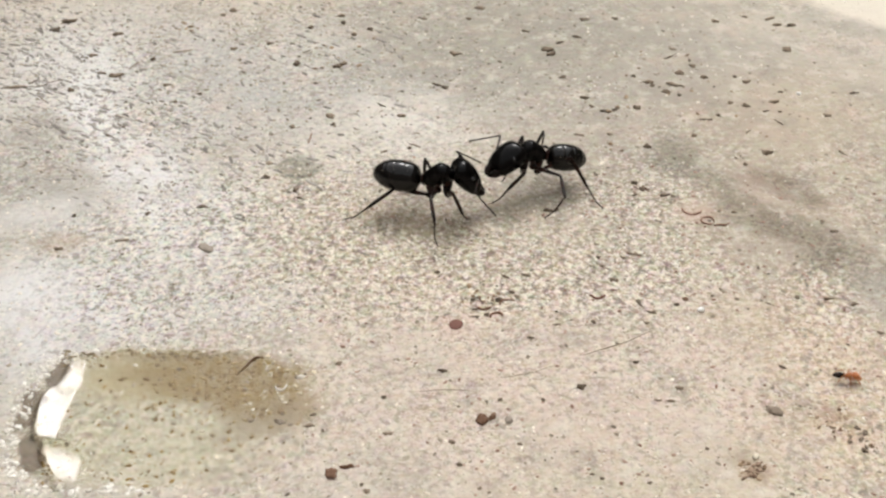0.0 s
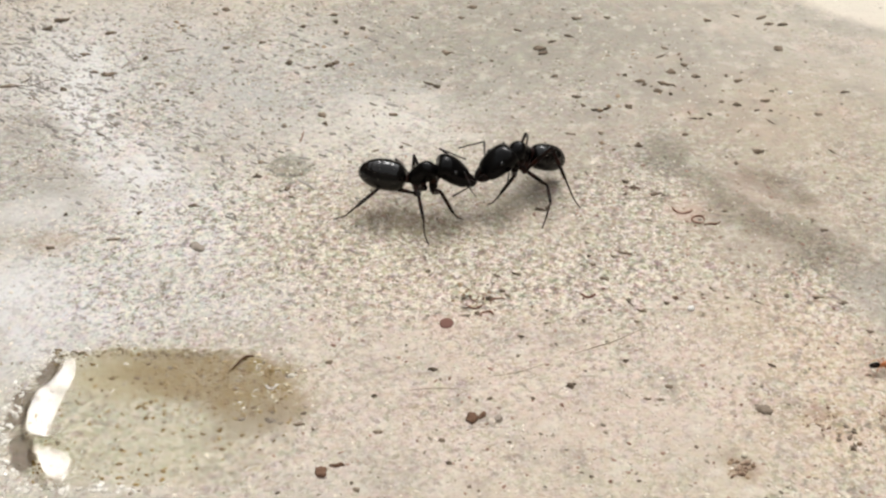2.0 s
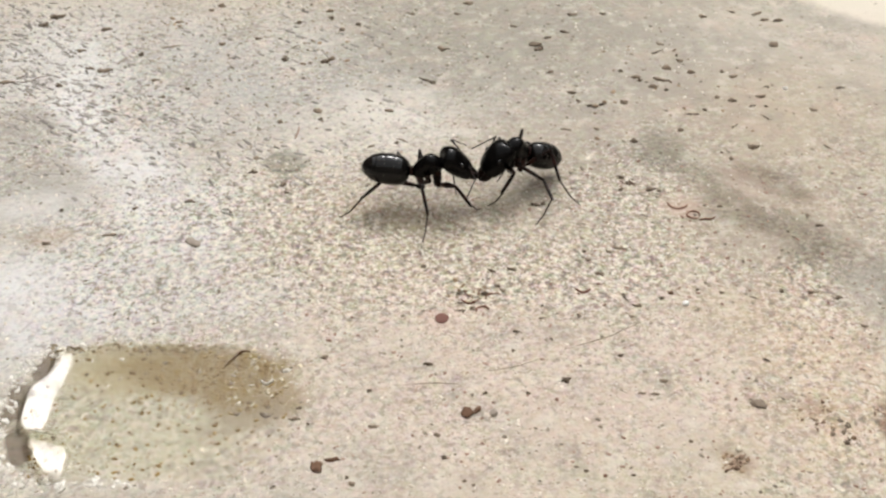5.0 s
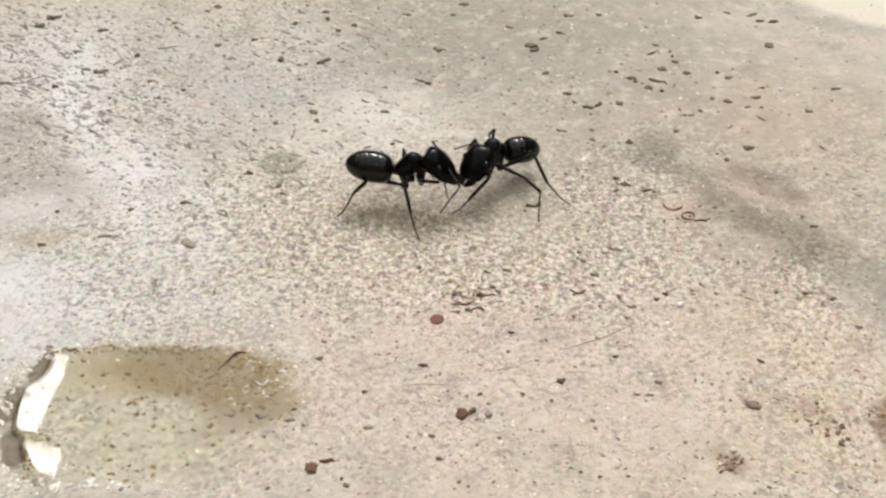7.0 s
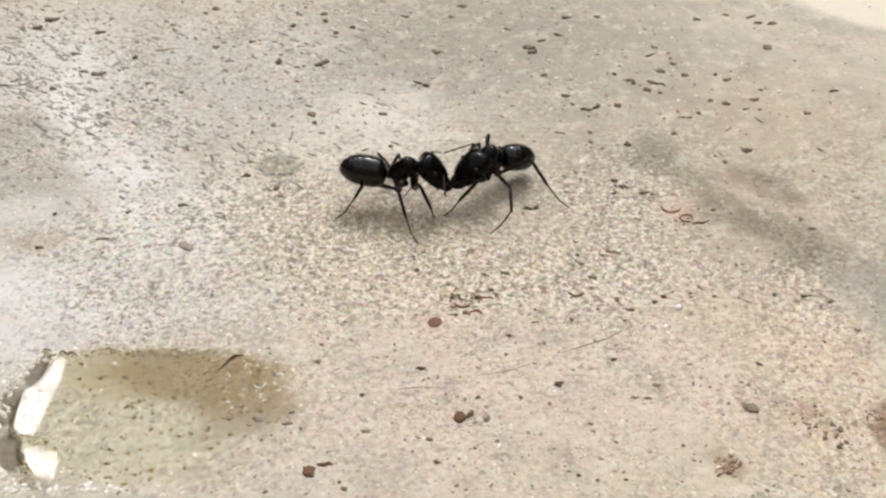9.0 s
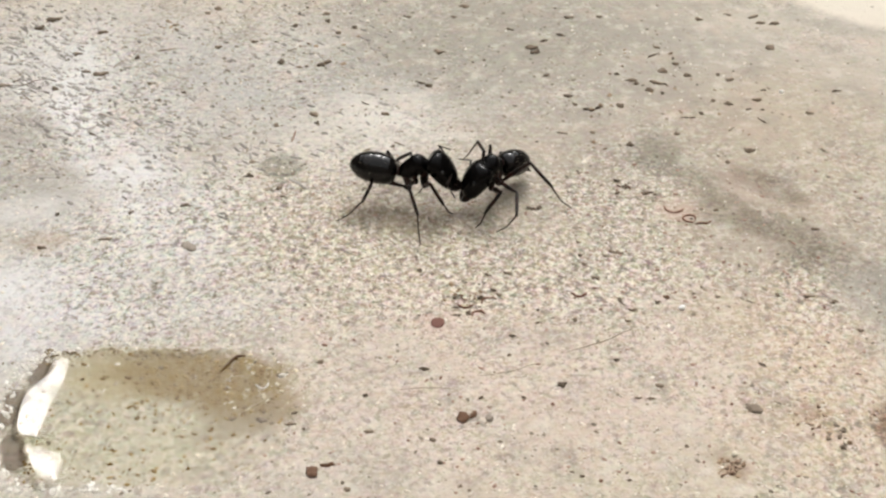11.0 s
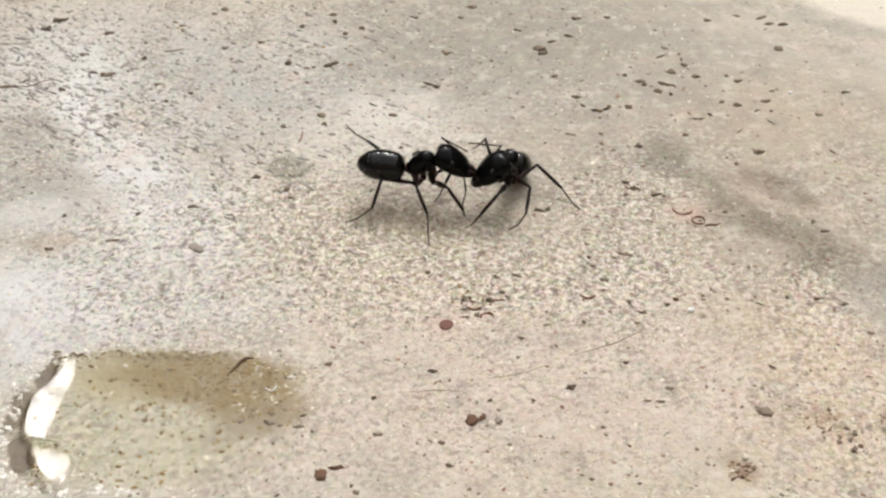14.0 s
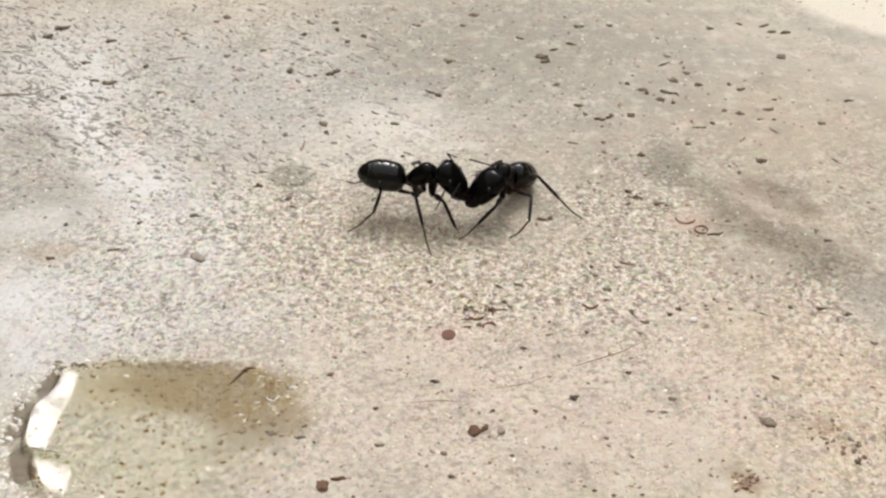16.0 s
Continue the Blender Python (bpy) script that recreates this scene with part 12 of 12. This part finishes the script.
    walk(east_ant_parts["hind_tarsus_right"], [
        (0, mm(3.28, 1.22, 1.82, 0, 39.3, 76.9)), (0.5, mm(3.4, 1.23, 1.82, 0, 39, 79.7)), (1, mm(3.52, 1.34, 1.79, 0, 38.6, 83.7)),
        (1.2, mm(4.05, 2.27, 1.56, 0, 32.7, 100.2)), (1.5, mm(3.73, 2.47, 1.6, 0, 33.7, 107)), (2, mm(3.15, 1.59, 1.89, 0, 41.3, 94)),
        (2.5, mm(3.27, 1.42, 1.86, 0, 40.2, 92.1)), (3, mm(3.37, 1.46, 1.74, 0, 37.1, 93.2)), (3.5, mm(3.69, 1.54, 1.69, 0, 35.6, 97)),
        (4, mm(3.44, 1.38, 1.73, 0, 36.8, 97.5)), (4.2, mm(3.44, 1.43, 1.71, 0, 36.6, 98.3)), (6.3, mm(3.53, 2.07, 1.65, 0, 34.8, 101.4)),
        (6.5, mm(3.54, 2.05, 1.65, 0, 34.9, 99.9)), (6.75, mm(3.59, 1.95, 1.51, 0, 31.4, 100.6)), (7, mm(3.73, 1.96, 1.5, 0, 31.2, 104)),
        (7.2, mm(3.73, 1.99, 1.6, 0, 33.6, 108.3)), (7.5, mm(3.6, 2.01, 1.63, 0, 34.4, 104.1)), (8, mm(3.49, 1.92, 1.63, 0, 34.4, 103.4)),
        (8.5, mm(3.39, 1.71, 1.67, 0, 35.2, 101.9)), (8.8, mm(3.38, 1.82, 1.65, 0, 34.9, 102.6)), (9, mm(3.36, 1.88, 1.64, 0, 34.6, 102.6)),
        (9.2, mm(3.1, 1.75, 1.62, 0, 34.3, 112.6)), (11.3, mm(3.46, 2.63, 1.25, 0, 25.4, 110.8)), (11.5, mm(3.49, 2.62, 1.24, 0, 25, 110.4)),
        (11.8, mm(2.82, 2.08, 1.41, 0, 29, 110)), (12, mm(2.12, 1.62, 1, 0, 19.9, 124.3)), (12.3, mm(1.49, 0.94, 1.36, 0, 27.8, 107.9)),
        (12.5, mm(1.21, 1.02, 1.01, 0, 20, 103.6)), (13, mm(1.45, 0.97, 0.93, 0, 18.1, 104)), (13.3, mm(1.31, 0.92, 0.88, 0, 17.3, 103.5)),
        (13.5, mm(1.02, 0.92, 0.75, 0, 14.6, 105.9)), (13.8, mm(0.51, 0.28, 1.46, 0, 30.3, 91.7)), (14, mm(0.78, 0.28, 1.36, 0, 27.8, 93.2)),
        (14.3, mm(0.91, 0.22, 1.17, 0, 23.6, 93)), (14.5, mm(0.98, 0.16, 1.37, 0, 28.1, 94.1)), (15, mm(0.97, 0.24, 1.15, 0, 23, 93.4)),
        (15.3, mm(0.64, 0.28, 1.7, 0, 36.3, 86.3)), (15.5, mm(0.58, 0.26, 1.66, 0, 35.1, 86.9)), (16, mm(1.18, 0.49, 1.86, 0, 40.2, 77.3)),
    ])
    # the small red ant leaves across the slab
    walk(red_ant, [
        (0, mm(29.8, -16.2, 0, 0, 0, -6)), (0.5, mm(30.2, -15.9, 0, 0, 0, 0)), (1.0, mm(31.4, -15.6, 0, 0, 0, 8)),
        (1.5, mm(32.9, -15.3, 0, 0, 0, 4)), (2.0, mm(33.5, -15.1, 0, 0, 0, 8)), (2.4, mm(34.0, -15.0, 0, 0, 0, 8)), (3.0, mm(36.5, -14.4, 0, 0, 0, 8)),
        (5.0, mm(46, -13, 0, 0, 0, 8)), (16.0, mm(60, -12, 0, 0, 0, 8)),
    ])


motions()
